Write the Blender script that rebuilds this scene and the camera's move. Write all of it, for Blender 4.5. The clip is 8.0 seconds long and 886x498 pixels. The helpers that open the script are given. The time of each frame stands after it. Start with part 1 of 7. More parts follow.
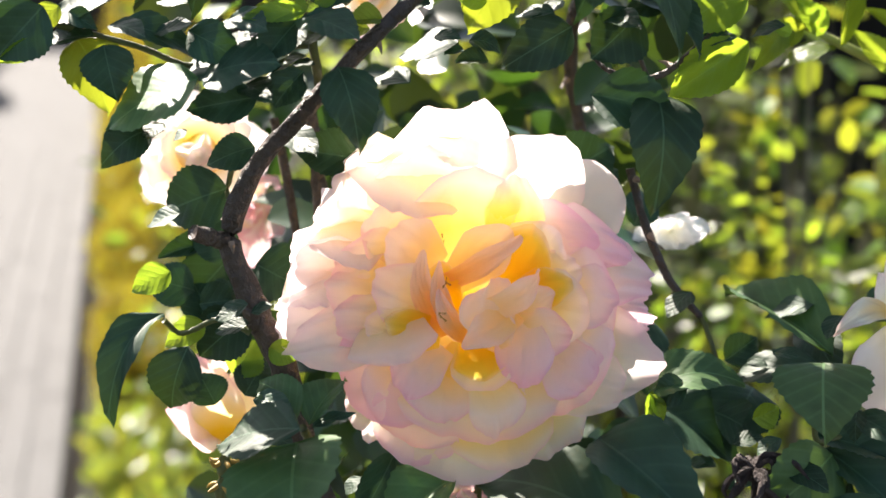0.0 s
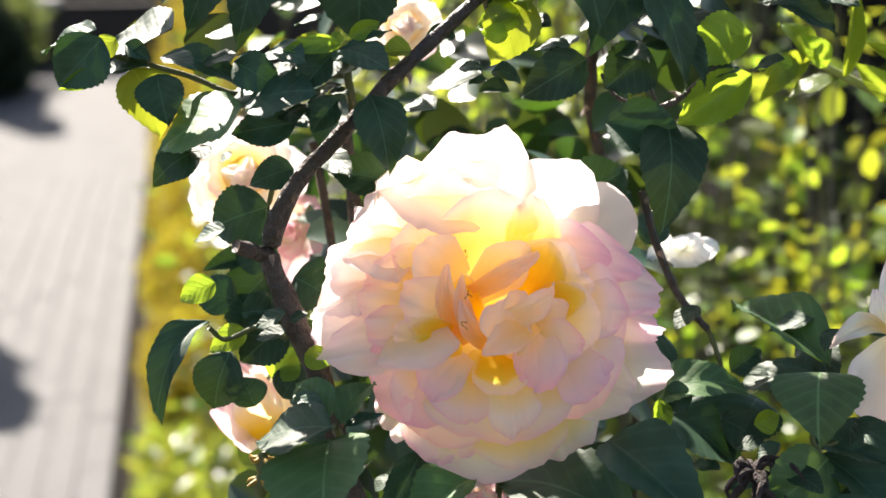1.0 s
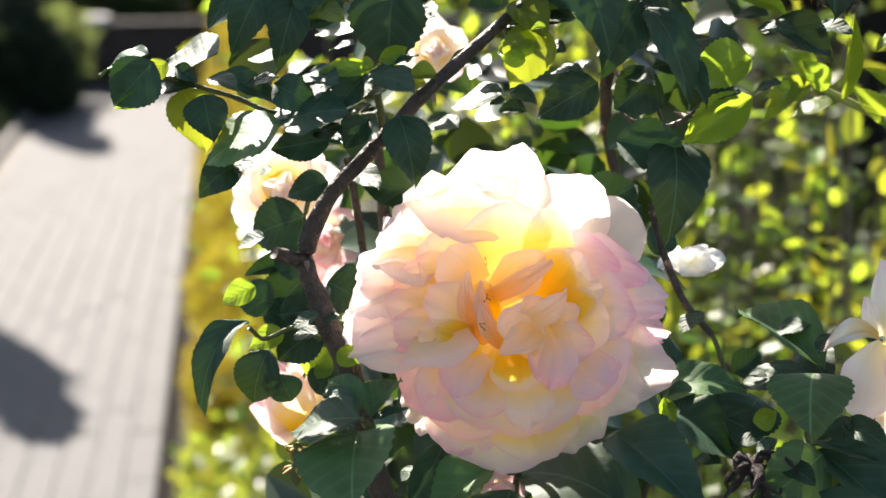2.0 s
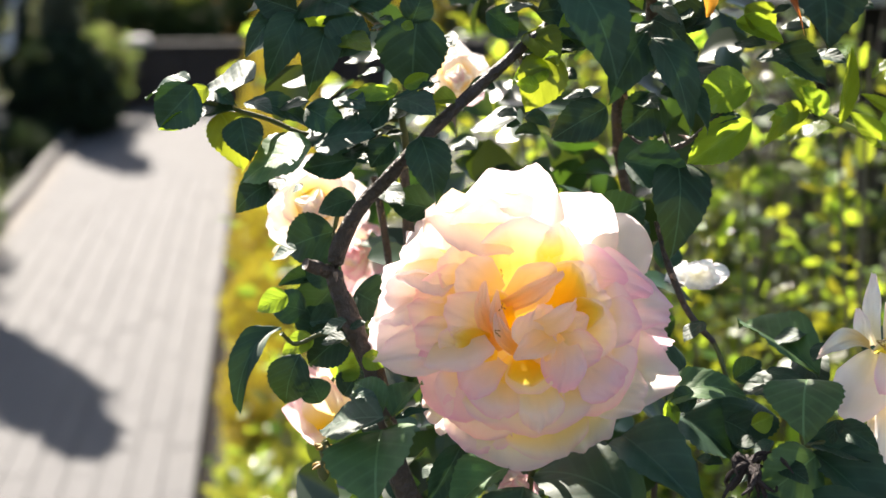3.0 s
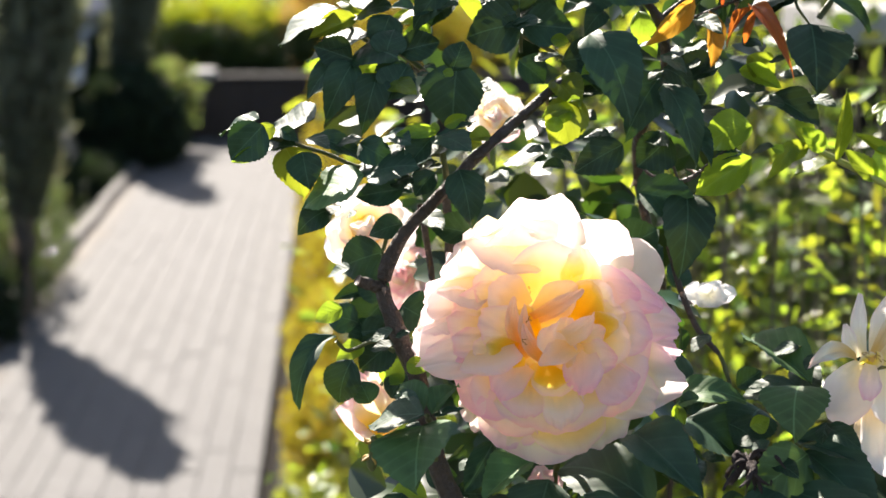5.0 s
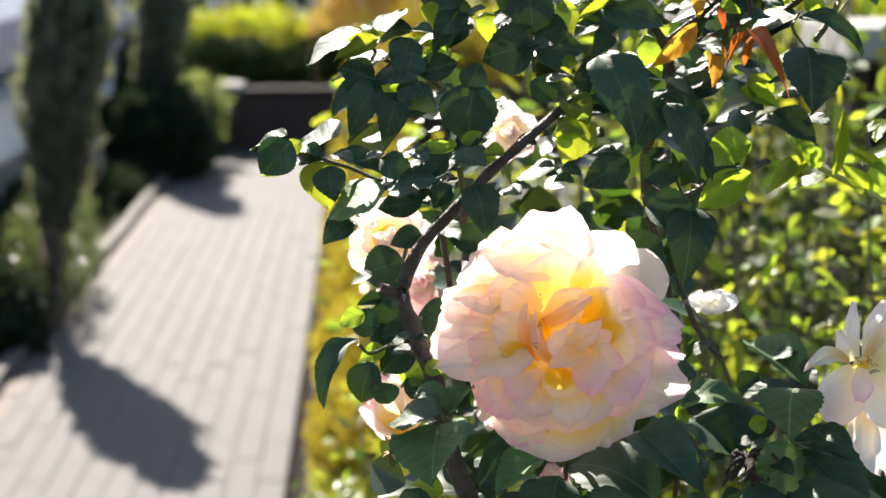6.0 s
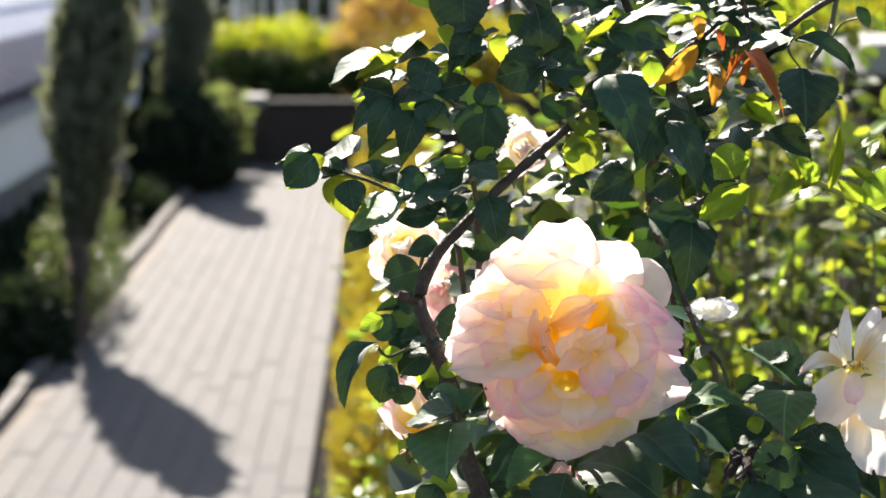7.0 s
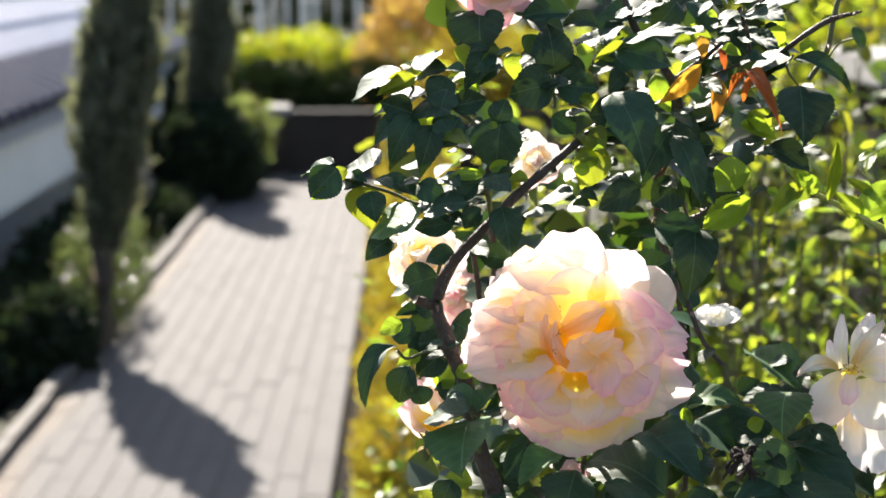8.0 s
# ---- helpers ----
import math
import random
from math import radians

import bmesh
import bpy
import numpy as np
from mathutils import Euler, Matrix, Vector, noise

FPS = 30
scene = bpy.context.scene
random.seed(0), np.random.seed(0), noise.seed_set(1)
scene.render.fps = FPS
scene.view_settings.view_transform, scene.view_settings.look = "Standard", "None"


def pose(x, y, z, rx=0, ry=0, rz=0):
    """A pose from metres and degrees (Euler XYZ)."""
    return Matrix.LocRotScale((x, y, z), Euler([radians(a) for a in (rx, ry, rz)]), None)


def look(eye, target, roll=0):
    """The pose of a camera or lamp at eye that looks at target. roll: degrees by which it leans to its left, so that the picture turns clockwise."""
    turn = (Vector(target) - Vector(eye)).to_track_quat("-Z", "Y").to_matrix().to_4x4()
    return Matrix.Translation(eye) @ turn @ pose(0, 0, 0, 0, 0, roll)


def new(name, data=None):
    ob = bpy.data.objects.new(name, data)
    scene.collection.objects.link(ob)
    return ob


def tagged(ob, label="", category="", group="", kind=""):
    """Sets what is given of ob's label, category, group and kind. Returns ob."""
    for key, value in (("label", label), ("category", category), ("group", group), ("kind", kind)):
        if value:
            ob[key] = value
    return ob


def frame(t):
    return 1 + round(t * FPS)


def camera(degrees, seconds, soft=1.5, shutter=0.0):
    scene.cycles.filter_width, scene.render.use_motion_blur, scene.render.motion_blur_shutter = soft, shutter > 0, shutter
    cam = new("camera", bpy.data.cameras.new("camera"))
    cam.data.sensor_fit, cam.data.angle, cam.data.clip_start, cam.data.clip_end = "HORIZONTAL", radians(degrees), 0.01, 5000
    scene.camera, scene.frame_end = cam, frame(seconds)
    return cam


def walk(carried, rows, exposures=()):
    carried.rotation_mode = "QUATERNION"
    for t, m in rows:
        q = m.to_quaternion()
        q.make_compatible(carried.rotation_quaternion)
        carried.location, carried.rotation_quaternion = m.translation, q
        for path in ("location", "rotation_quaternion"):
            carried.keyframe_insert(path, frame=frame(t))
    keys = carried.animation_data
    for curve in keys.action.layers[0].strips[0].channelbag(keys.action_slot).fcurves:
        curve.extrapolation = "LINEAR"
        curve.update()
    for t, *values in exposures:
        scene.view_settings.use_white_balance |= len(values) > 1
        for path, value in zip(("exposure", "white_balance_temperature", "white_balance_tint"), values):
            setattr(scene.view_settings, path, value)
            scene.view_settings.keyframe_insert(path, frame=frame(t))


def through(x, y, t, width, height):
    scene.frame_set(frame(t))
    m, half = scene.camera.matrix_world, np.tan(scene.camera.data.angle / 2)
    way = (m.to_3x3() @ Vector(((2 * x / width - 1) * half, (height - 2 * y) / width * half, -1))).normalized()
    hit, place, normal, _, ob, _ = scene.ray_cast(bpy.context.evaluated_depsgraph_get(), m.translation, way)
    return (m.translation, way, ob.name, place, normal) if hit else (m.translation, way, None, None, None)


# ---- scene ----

# ---------------------------------------------------------------- camera
cam = camera(31.0, 8.0, soft=1.6)
EXPO = [(0.0, 1.76, 7100, 13), (8.0, 1.64, 7100, 13)]
walk(cam, (
    (0.0, pose(-0.0105, 0.3334, 1.6481, 74.868, 0, -10.701)),
    (0.5, pose(-0.0103, 0.3126, 1.6512, 75.332, 0, -9.810)),
    (1.0, pose(-0.0098, 0.2884, 1.6549, 75.876, 0, -8.928)),
    (1.5, pose(-0.0093, 0.2633, 1.6587, 76.222, 0, -8.072)),
    (3.0, pose(-0.0072, 0.1907, 1.6700, 77.322, 0, -5.956)),
    (3.5, pose(-0.0065, 0.1674, 1.6736, 77.656, 0, -5.313)),
    (4.0, pose(-0.0056, 0.1435, 1.6774, 77.936, 0, -4.730)),
    (4.5, pose(-0.0048, 0.1199, 1.6811, 78.207, 0, -4.201)),
    (6.0, pose(-0.0020, 0.0478, 1.6924, 78.935, 0, -2.720)),
    (6.5, pose(-0.0010, 0.0240, 1.6962, 79.158, 0, -2.314)),
    (7.0, pose(0.0000, 0.0000, 1.7000, 79.367, 0, -1.911)),
    (7.5, pose(0.0010, -0.0244, 1.7039, 79.564, 0, -1.525)),
    (8.0, pose(0.0020, -0.0478, 1.7075, 79.735, 0, -1.095)),
), exposures=EXPO)


# a wide aperture, held on the large bloom
cam.data.dof.use_dof = True
cam.data.dof.aperture_fstop = 9.0

# ---------------------------------------------------------------- light
SUN_DIR = Vector((-0.228, 0.743, 0.629)).normalized()      # from the scene towards the sun
world = bpy.data.worlds.new("sky")
scene.world = world
world.use_nodes = True
wn, wl = world.node_tree.nodes, world.node_tree.links
sky = wn.new("ShaderNodeTexSky")
sky.sky_type = "NISHITA"
sky.sun_disc = False
sky.sun_elevation = math.asin(SUN_DIR.z)
sky.sun_rotation = math.atan2(SUN_DIR.x, SUN_DIR.y)
wl.new(sky.outputs["Color"], wn["Background"].inputs["Color"])
wn["Background"].inputs["Strength"].default_value = 0.074
sun = new("sun", bpy.data.lights.new("sun", "SUN"))
sun.data.energy = 5.0
sun.data.angle = radians(0.53)
sun.data.color = (1.0, 0.97, 0.92)
sun.matrix_world = look(SUN_DIR * 30, (0, 0, 0))

# ---------------------------------------------------------------- helpers


def part(name, mesh, material, parent, label="", m=None):
    """One mesh object under a thing, at the pose m in the world; mesh is a bmesh or finished mesh data."""
    if isinstance(mesh, bmesh.types.BMesh):
        data = bpy.data.meshes.new(name)
        mesh.to_mesh(data)
        mesh.free()
    else:
        data = mesh
    if material is not None and not data.materials:
        data.materials.append(material)
    ob = new(name, data)
    if parent is not None:
        ob.parent = parent
    place(ob, m if m is not None else Matrix(), parent)
    if label:
        ob["label"] = label
    return ob


def place(ob, m, parent):
    up = Matrix()
    while parent is not None:
        up = parent.matrix_basis @ up
        parent = parent.parent
    ob.matrix_basis = up.inverted() @ m


def thing(name, at, label, category, group="", kind=""):
    ob = new(name)
    ob.empty_display_size = 0.05
    ob.matrix_basis = Matrix.Translation(at)
    return tagged(ob, label, category, group, kind)


def smooth(data):
    data.polygons.foreach_set("use_smooth", [True] * len(data.polygons))
    return data


def mesh_of(name, verts, faces, material, uvs=None, soft=False):
    data = bpy.data.meshes.new(name)
    data.from_pydata([tuple(v) for v in verts], [], faces)
    if uvs is not None:
        layer = data.uv_layers.new(name="uv")
        idx = np.empty(len(data.loops), dtype=np.int32)
        data.loops.foreach_get("vertex_index", idx)
        layer.data.foreach_set("uv", np.asarray(uvs, dtype=np.float32)[idx].ravel())
    if soft:
        smooth(data)
    data.materials.append(material)
    data.update()
    return data


def box(bm, x0, x1, y0, y1, z0, z1, bevel=0.0):
    made = bmesh.ops.create_cube(bm, size=1.0, matrix=Matrix.LocRotScale(
        ((x0 + x1) / 2, (y0 + y1) / 2, (z0 + z1) / 2), None, (x1 - x0, y1 - y0, z1 - z0)))
    if bevel:
        edges = {e for v in made["verts"] for e in v.link_edges}
        bmesh.ops.bevel(bm, geom=list(edges), offset=bevel, segments=2, affect="EDGES", profile=0.6)


def tube(points, radii, sides=8, knots=0.0, seed=0):
    """Vertices and faces of a bent, tapered tube with closed ends; knots: unevenness of the radius."""
    rnd = random.Random(seed)
    pts = [Vector(p) for p in points]
    verts, faces = [], []
    for i, p in enumerate(pts):
        d = (pts[min(i + 1, len(pts) - 1)] - pts[max(i - 1, 0)]).normalized()
        a = d.orthogonal().normalized() if abs(d.z) > 0.99 else d.cross(Vector((0, 0, 1))).normalized()
        b = d.cross(a)
        for s in range(sides):
            w = 2 * math.pi * s / sides
            r = radii[i] * (1 + rnd.uniform(-knots, knots))
            verts.append(p + (a * math.cos(w) + b * math.sin(w)) * r)
    n = len(pts)
    for i in range(n - 1):
        for s in range(sides):
            t = (s + 1) % sides
            faces.append((i * sides + s, i * sides + t, (i + 1) * sides + t, (i + 1) * sides + s))
    faces.append(tuple(range(sides)))
    faces.append(tuple(range((n - 1) * sides, n * sides))[::-1])
    return verts, faces


def spline(points, steps):
    """Catmull-Rom through the points."""
    pts = [Vector(p) for p in points]
    pts = [2 * pts[0] - pts[1]] + pts + [2 * pts[-1] - pts[-2]]
    out = []
    for i in range(1, len(pts) - 2):
        a, b, c, d = pts[i - 1:i + 3]
        for s in range(steps):
            t = s / steps
            out.append(0.5 * ((2 * b) + (c - a) * t + (2 * a - 5 * b + 4 * c - d) * t * t + (3 * b - a - 3 * c + d) * t ** 3))
    out.append(pts[-2])
    return out


# ---------------------------------------------------------------- materials


class Shader:
    """A small wrapper that strings nodes together."""

    def __init__(self, name):
        self.material = bpy.data.materials.new(name)
        self.material.use_nodes = True
        self.tree = self.material.node_tree
        self.nodes, self.links = self.tree.nodes, self.tree.links
        self.bsdf = self.nodes["Principled BSDF"]
        self.out = self.nodes["Material Output"]

    def add(self, kind, **inputs):
        node = self.nodes.new(kind)
        for key, value in inputs.items():
            self.set(node, key.replace("_", " "), value)
        return node

    def set(self, node, key, value):
        if isinstance(value, bpy.types.NodeSocket):
            self.links.new(value, node.inputs[key])
        else:
            node.inputs[key].default_value = value

    def coords(self, which="Object"):
        return self.nodes.new("ShaderNodeTexCoord").outputs[which]

    def noise(self, scale, detail=4.0, rough=0.6, vector=None):
        node = self.add("ShaderNodeTexNoise", Scale=scale, Detail=detail, Roughness=rough)
        self.links.new(vector if vector is not None else self.coords(), node.inputs["Vector"])
        return node.outputs["Fac"]

    def ramp(self, fac, *stops):
        node = self.nodes.new("ShaderNodeValToRGB")
        el = node.color_ramp.elements
        while len(el) < len(stops):
            el.new(0.5)
        for e, (at, col) in zip(el, stops):
            e.position, e.color = at, (*col, 1.0)
        self.links.new(fac, node.inputs["Fac"])
        return node.outputs["Color"]

    def mix(self, fac, a, b, mode="MIX"):
        node = self.nodes.new("ShaderNodeMix")
        node.data_type, node.blend_type = "RGBA", mode
        for sock, val in ((node.inputs[0], fac), (node.inputs[6], a), (node.inputs[7], b)):
            if isinstance(val, bpy.types.NodeSocket):
                self.links.new(val, sock)
            elif isinstance(val, (int, float)):
                sock.default_value = val
            else:
                sock.default_value = (*val, 1.0)
        return node.outputs[2]

    def math(self, op, a, b=0.0):
        node = self.nodes.new("ShaderNodeMath")
        node.operation = op
        for sock, val in zip(node.inputs, (a, b)):
            if isinstance(val, bpy.types.NodeSocket):
                self.links.new(val, sock)
            else:
                sock.default_value = val
        return node.outputs[0]

    def bump(self, height, strength=0.3, distance=0.01):
        node = self.add("ShaderNodeBump", Strength=strength, Distance=distance)
        self.links.new(height, node.inputs["Height"])
        self.links.new(node.outputs["Normal"], self.bsdf.inputs["Normal"])
        return node.outputs["Normal"]

    def random(self):
        return self.nodes.new("ShaderNodeObjectInfo").outputs["Random"]

    def island(self):
        return self.nodes.new("ShaderNodeNewGeometry").outputs["Random Per Island"]

    def vary(self, colour, fac, hue=0.03, value=0.5):
        """Hue and brightness moved by a random number."""
        node = self.nodes.new("ShaderNodeHueSaturation")
        self.links.new(colour, node.inputs["Color"])
        self.links.new(self.math("ADD", self.math("MULTIPLY", fac, hue), 0.5 - hue / 2), node.inputs["Hue"])
        self.links.new(self.math("ADD", self.math("MULTIPLY", fac, value), 1 - value / 2), node.inputs["Value"])
        return node.outputs["Color"]

    def thin(self, colour, through, share, normal=None):
        """Lets light through a thin sheet: share of a translucent closure of the colour through."""
        tr = self.nodes.new("ShaderNodeBsdfTranslucent")
        self.links.new(through, tr.inputs["Color"])
        if normal is not None:
            self.links.new(normal, tr.inputs["Normal"])
        mixer = self.nodes.new("ShaderNodeMixShader")
        mixer.inputs[0].default_value = share
        self.links.new(self.bsdf.outputs[0], mixer.inputs[1])
        self.links.new(tr.outputs[0], mixer.inputs[2])
        self.links.new(mixer.outputs[0], self.out.inputs["Surface"])
        self.set(self.bsdf, "Base Color", colour)


def plain(name, colour, dark=0.7, scale=8.0, rough=0.7, bump=0.2, fine=60.0, metal=0.0, shine=0.5):
    """A surface with stains at one scale and grain at another."""
    s = Shader(name)
    big, small = s.noise(scale, 5), s.noise(fine, 3)
    low = tuple(c * dark for c in colour)
    col = s.mix(s.ramp(big, (0.3, (0, 0, 0)), (0.7, (1, 1, 1))), low, colour)
    col = s.mix(s.math("MULTIPLY", small, 0.35), col, tuple(c * 0.6 for c in colour))
    s.set(s.bsdf, "Base Color", col)
    s.set(s.bsdf, "Roughness", rough)
    s.set(s.bsdf, "Metallic", metal)
    s.set(s.bsdf, "Specular IOR Level", shine)
    s.bump(small, bump, 0.004)
    return s.material


def leaf_material(name, upper, glow, share, rough=0.32, veins=True, hue=0.04, value=0.5):
    """Glossy leaf: midrib and side veins by its UV, light coming through from behind."""
    s = Shader(name)
    uv = s.coords("UV")
    sep = s.nodes.new("ShaderNodeSeparateXYZ")
    s.links.new(uv, sep.inputs[0])
    u, v = sep.outputs[0], sep.outputs[1]
    side = s.math("ABSOLUTE", s.math("SUBTRACT", v, 0.5))
    wave = s.math("SINE", s.math("MULTIPLY", s.math("SUBTRACT", u, s.math("MULTIPLY", side, 0.80)), 36.0))
    vein = s.math("POWER", s.math("MULTIPLY", s.math("ADD", wave, 1.0), 0.5), 9.0)
    rib = s.math("LESS_THAN", side, 0.014)
    line = s.math("MAXIMUM", s.math("MULTIPLY", vein, 0.26), s.math("MULTIPLY", rib, 0.9))
    quilt = s.math("POWER", s.math("MULTIPLY", s.math("ADD", wave, 1.0), 0.5), 2.5)
    spots = s.noise(3.2, 3, 0.5)
    base = s.mix(s.ramp(spots, (0.35, (0, 0, 0)), (0.75, (1, 1, 1))), tuple(c * 0.75 for c in upper), tuple(c * 1.2 for c in upper))
    base = s.vary(base, s.random(), hue, value)
    base = s.mix(s.math("MULTIPLY", line, 0.6), base, tuple(min(1, c * 2.2 + 0.02) for c in upper))
    thru = s.vary(s.mix(s.math("MULTIPLY", line, 0.3), glow, tuple(c * 0.55 for c in glow)), s.random(), hue, value)
    s.set(s.bsdf, "Roughness", rough)
    s.set(s.bsdf, "Specular IOR Level", 0.31)
    pucker = s.noise(9.0, 2, 0.5)
    h = s.math("ADD", s.math("MULTIPLY", spots, 0.5), s.math("MULTIPLY", pucker, 0.17))
    h = s.math("SUBTRACT", h, s.math("ADD", s.math("MULTIPLY", quilt, 0.075), s.math("MULTIPLY", rib, 0.4)))
    nrm = s.bump(h, 0.65, 0.0016)
    s.thin(base, thru, share, nrm)
    return s.material


def petal_material(name, base, mid, edge, glow=0.5, spread=0.0):
    """Rose petal: deep colour at the claw, pale blade, flushed rim; thin enough to glow against the sun."""
    s = Shader(name)
    sep = s.nodes.new("ShaderNodeSeparateXYZ")
    s.links.new(s.coords("UV"), sep.inputs[0])
    u, v = sep.outputs[0], sep.outputs[1]
    side = s.math("MULTIPLY", s.math("ABSOLUTE", s.math("SUBTRACT", v, 0.5)), 0.22)
    wash = s.math("MULTIPLY", s.math("SUBTRACT", s.noise(3.0, 3), 0.5), 0.35)
    shift = s.math("MULTIPLY", s.math("SUBTRACT", s.random(), 0.5), 0.16)
    where = s.math("ADD", s.math("ADD", s.math("ADD", u, side), wash), shift)
    pale = tuple(0.5 * a + 0.5 * b for a, b in zip(base, mid))
    col = s.ramp(where, (0.20 + spread, base), (0.50 + spread, pale), (0.70 + spread * 0.9, mid), (0.88 + spread * 0.3, tuple(0.6 * a + 0.4 * b for a, b in zip(mid, edge))), (1.0, edge))
    # deeper flush along the very rim
    rim = s.math("POWER", s.math("MAXIMUM", u, s.math("MULTIPLY", s.math("ABSOLUTE", s.math("SUBTRACT", v, 0.5)), 1.96)), 14.0)
    col = s.mix(s.math("MULTIPLY", rim, 0.42), col, (edge[0] * 0.95, edge[1] * 0.80, edge[2] * 0.86))
    fibres = s.add("ShaderNodeTexNoise", Scale=1.0, Detail=4.0)
    stretch = s.nodes.new("ShaderNodeMapping")
    stretch.inputs["Scale"].default_value = (3.0, 55.0, 1.0)
    s.links.new(s.coords("UV"), stretch.inputs["Vector"])
    s.links.new(stretch.outputs[0], fibres.inputs["Vector"])
    col = s.mix(s.math("MULTIPLY", fibres.outputs["Fac"], 0.06), col, tuple(c * 0.8 for c in edge))
    s.set(s.bsdf, "Roughness", 0.55)
    s.set(s.bsdf, "Specular IOR Level", 0.25)
    s.set(s.bsdf, "Sheen Weight", 0.15)
    nrm = s.bump(fibres.outputs["Fac"], 0.04, 0.01)
    s.thin(col, col, glow, nrm)
    return s.material


def foliage_material(name, upper, glow, share, rough=0.45, value=0.9, hue=0.06, shine=0.5):
    """Many small leaves in one mesh, each a little different."""
    s = Shader(name)
    r = s.island()
    rgb = s.nodes.new("ShaderNodeRGB")
    rgb.outputs[0].default_value = (*upper, 1)
    rgb2 = s.nodes.new("ShaderNodeRGB")
    rgb2.outputs[0].default_value = (*glow, 1)
    s.set(s.bsdf, "Roughness", rough)
    s.set(s.bsdf, "Specular IOR Level", shine)
    s.thin(s.vary(rgb.outputs[0], r, hue, value), s.vary(rgb2.outputs[0], r, hue, value), share)
    return s.material


LEAF = {
    "mature": leaf_material("mature_rose_leaf", (0.024, 0.056, 0.027), (0.15, 0.30, 0.03), 0.03, 0.56),
    # lighter copy of the mature leaf, gloss and sunlight put into its green
    "soft": leaf_material("lit_rose_leaf", (0.062, 0.118, 0.040), (0.26, 0.46, 0.04), 0.06, 0.54),
    "young": leaf_material("young_rose_leaf", (0.10, 0.17, 0.025), (0.48, 0.62, 0.04), 0.42, 0.36),
    "red": leaf_material("new_red_rose_leaf", (0.30, 0.075, 0.025), (0.75, 0.22, 0.03), 0.40, 0.35),
    "amber": leaf_material("amber_rose_leaf", (0.42, 0.20, 0.03), (0.85, 0.45, 0.05), 0.45, 0.35),
}
PETAL = petal_material("cream_rose_petal", (0.99, 0.77, 0.03), (0.99, 0.94, 0.84), (0.97, 0.74, 0.76), 0.66, 0.06)
PETAL_IN = petal_material("salmon_rose_petal", (0.98, 0.70, 0.06), (0.98, 0.80, 0.66), (0.98, 0.86, 0.82), 0.58)
PETAL_PALE = petal_material("white_rose_petal", (0.90, 0.62, 0.20), (0.96, 0.91, 0.82), (0.96, 0.88, 0.86), 0.60)
PETAL_PINK = petal_material("pink_rose_petal", (0.99, 0.81, 0.04), (0.985, 0.89, 0.83), (0.95, 0.66, 0.73), 0.56, 0.13)
PETAL_BLUSH = petal_material("blush_rose_petal", (0.97, 0.82, 0.50), (0.97, 0.80, 0.77), (0.95, 0.60, 0.66), 0.55)
PETAL_DRY = petal_material("wilting_rose_petal", (0.80, 0.50, 0.14), (0.88, 0.80, 0.66), (0.78, 0.64, 0.55), 0.35)
BLOOM_PETAL = {
    "pale": petal_material("bloom_white_petal", (0.98, 0.82, 0.48), (0.97, 0.89, 0.82), (0.96, 0.83, 0.82), 0.62, -0.08),
    "white": petal_material("small_white_petal", (0.96, 0.94, 0.84), (0.97, 0.96, 0.94), (0.97, 0.95, 0.94), 0.50, -0.08),
    # duller, less translucent copy of the pale petal, toned as if in shade
    "shade": petal_material("bloom_shaded_petal", (0.95, 0.82, 0.55), (0.94, 0.90, 0.83), (0.95, 0.88, 0.85), 0.40, -0.08),
    "cream": petal_material("bloom_cream_petal", (0.99, 0.87, 0.40), (0.99, 0.93, 0.86), (0.97, 0.82, 0.83), 0.64, -0.04),
    "sun": petal_material("bloom_yellow_based_petal", (0.99, 0.83, 0.22), (0.99, 0.91, 0.77), (0.97, 0.78, 0.79), 0.66, 0.10),
    "gold": petal_material("bloom_golden_petal", (0.99, 0.79, 0.08), (0.99, 0.91, 0.68), (0.98, 0.89, 0.85), 0.74, 0.14),
    "pink": petal_material("bloom_pink_petal", (0.99, 0.86, 0.40), (0.98, 0.87, 0.85), (0.96, 0.71, 0.80), 0.64, -0.05),
    "blush": petal_material("bloom_lilac_petal", (0.98, 0.85, 0.68), (0.97, 0.79, 0.81), (0.94, 0.63, 0.77), 0.60, -0.08),
    # extra translucent, so the hidden back petals pass more sun to the bloom
    "back": petal_material("bloom_sheer_petal", (0.99, 0.91, 0.62), (0.99, 0.91, 0.84), (0.98, 0.84, 0.83), 0.86, 0.0),
    # petal yellow deepened by the glow of light scattered between petals
    "amber": petal_material("bloom_golden_glow_petal", (0.99, 0.66, 0.02), (0.99, 0.76, 0.10), (0.98, 0.84, 0.50), 0.70, 0.12),
    "rust": petal_material("bloom_deep_salmon_petal", (0.95, 0.56, 0.12), (0.96, 0.74, 0.60), (0.97, 0.82, 0.76), 0.62, 0.06),
    "salmon": petal_material("bloom_salmon_petal", (0.98, 0.76, 0.34), (0.98, 0.87, 0.80), (0.98, 0.90, 0.87), 0.70, 0.04),
}
CANE = plain("rose_cane_bark", (0.095, 0.062, 0.045), 0.3, 60, 0.55, 0.9, 260)
TWIG = plain("green_twig", (0.12, 0.13, 0.035), 0.6, 60, 0.5, 0.3, 300)
THORN = plain("thorn", (0.30, 0.20, 0.14), 0.7, 90, 0.5, 0.2, 300)
STAMEN = plain("stamen", (0.55, 0.32, 0.05), 0.6, 200, 0.6, 0.2, 500)
DEAD = plain("dried_flower", (0.055, 0.035, 0.030), 0.5, 150, 0.8, 0.6, 500)
SOIL = plain("soil", (0.040, 0.030, 0.020), 0.5, 3.0, 1.0, 0.8, 40, 0.0, 0.15)
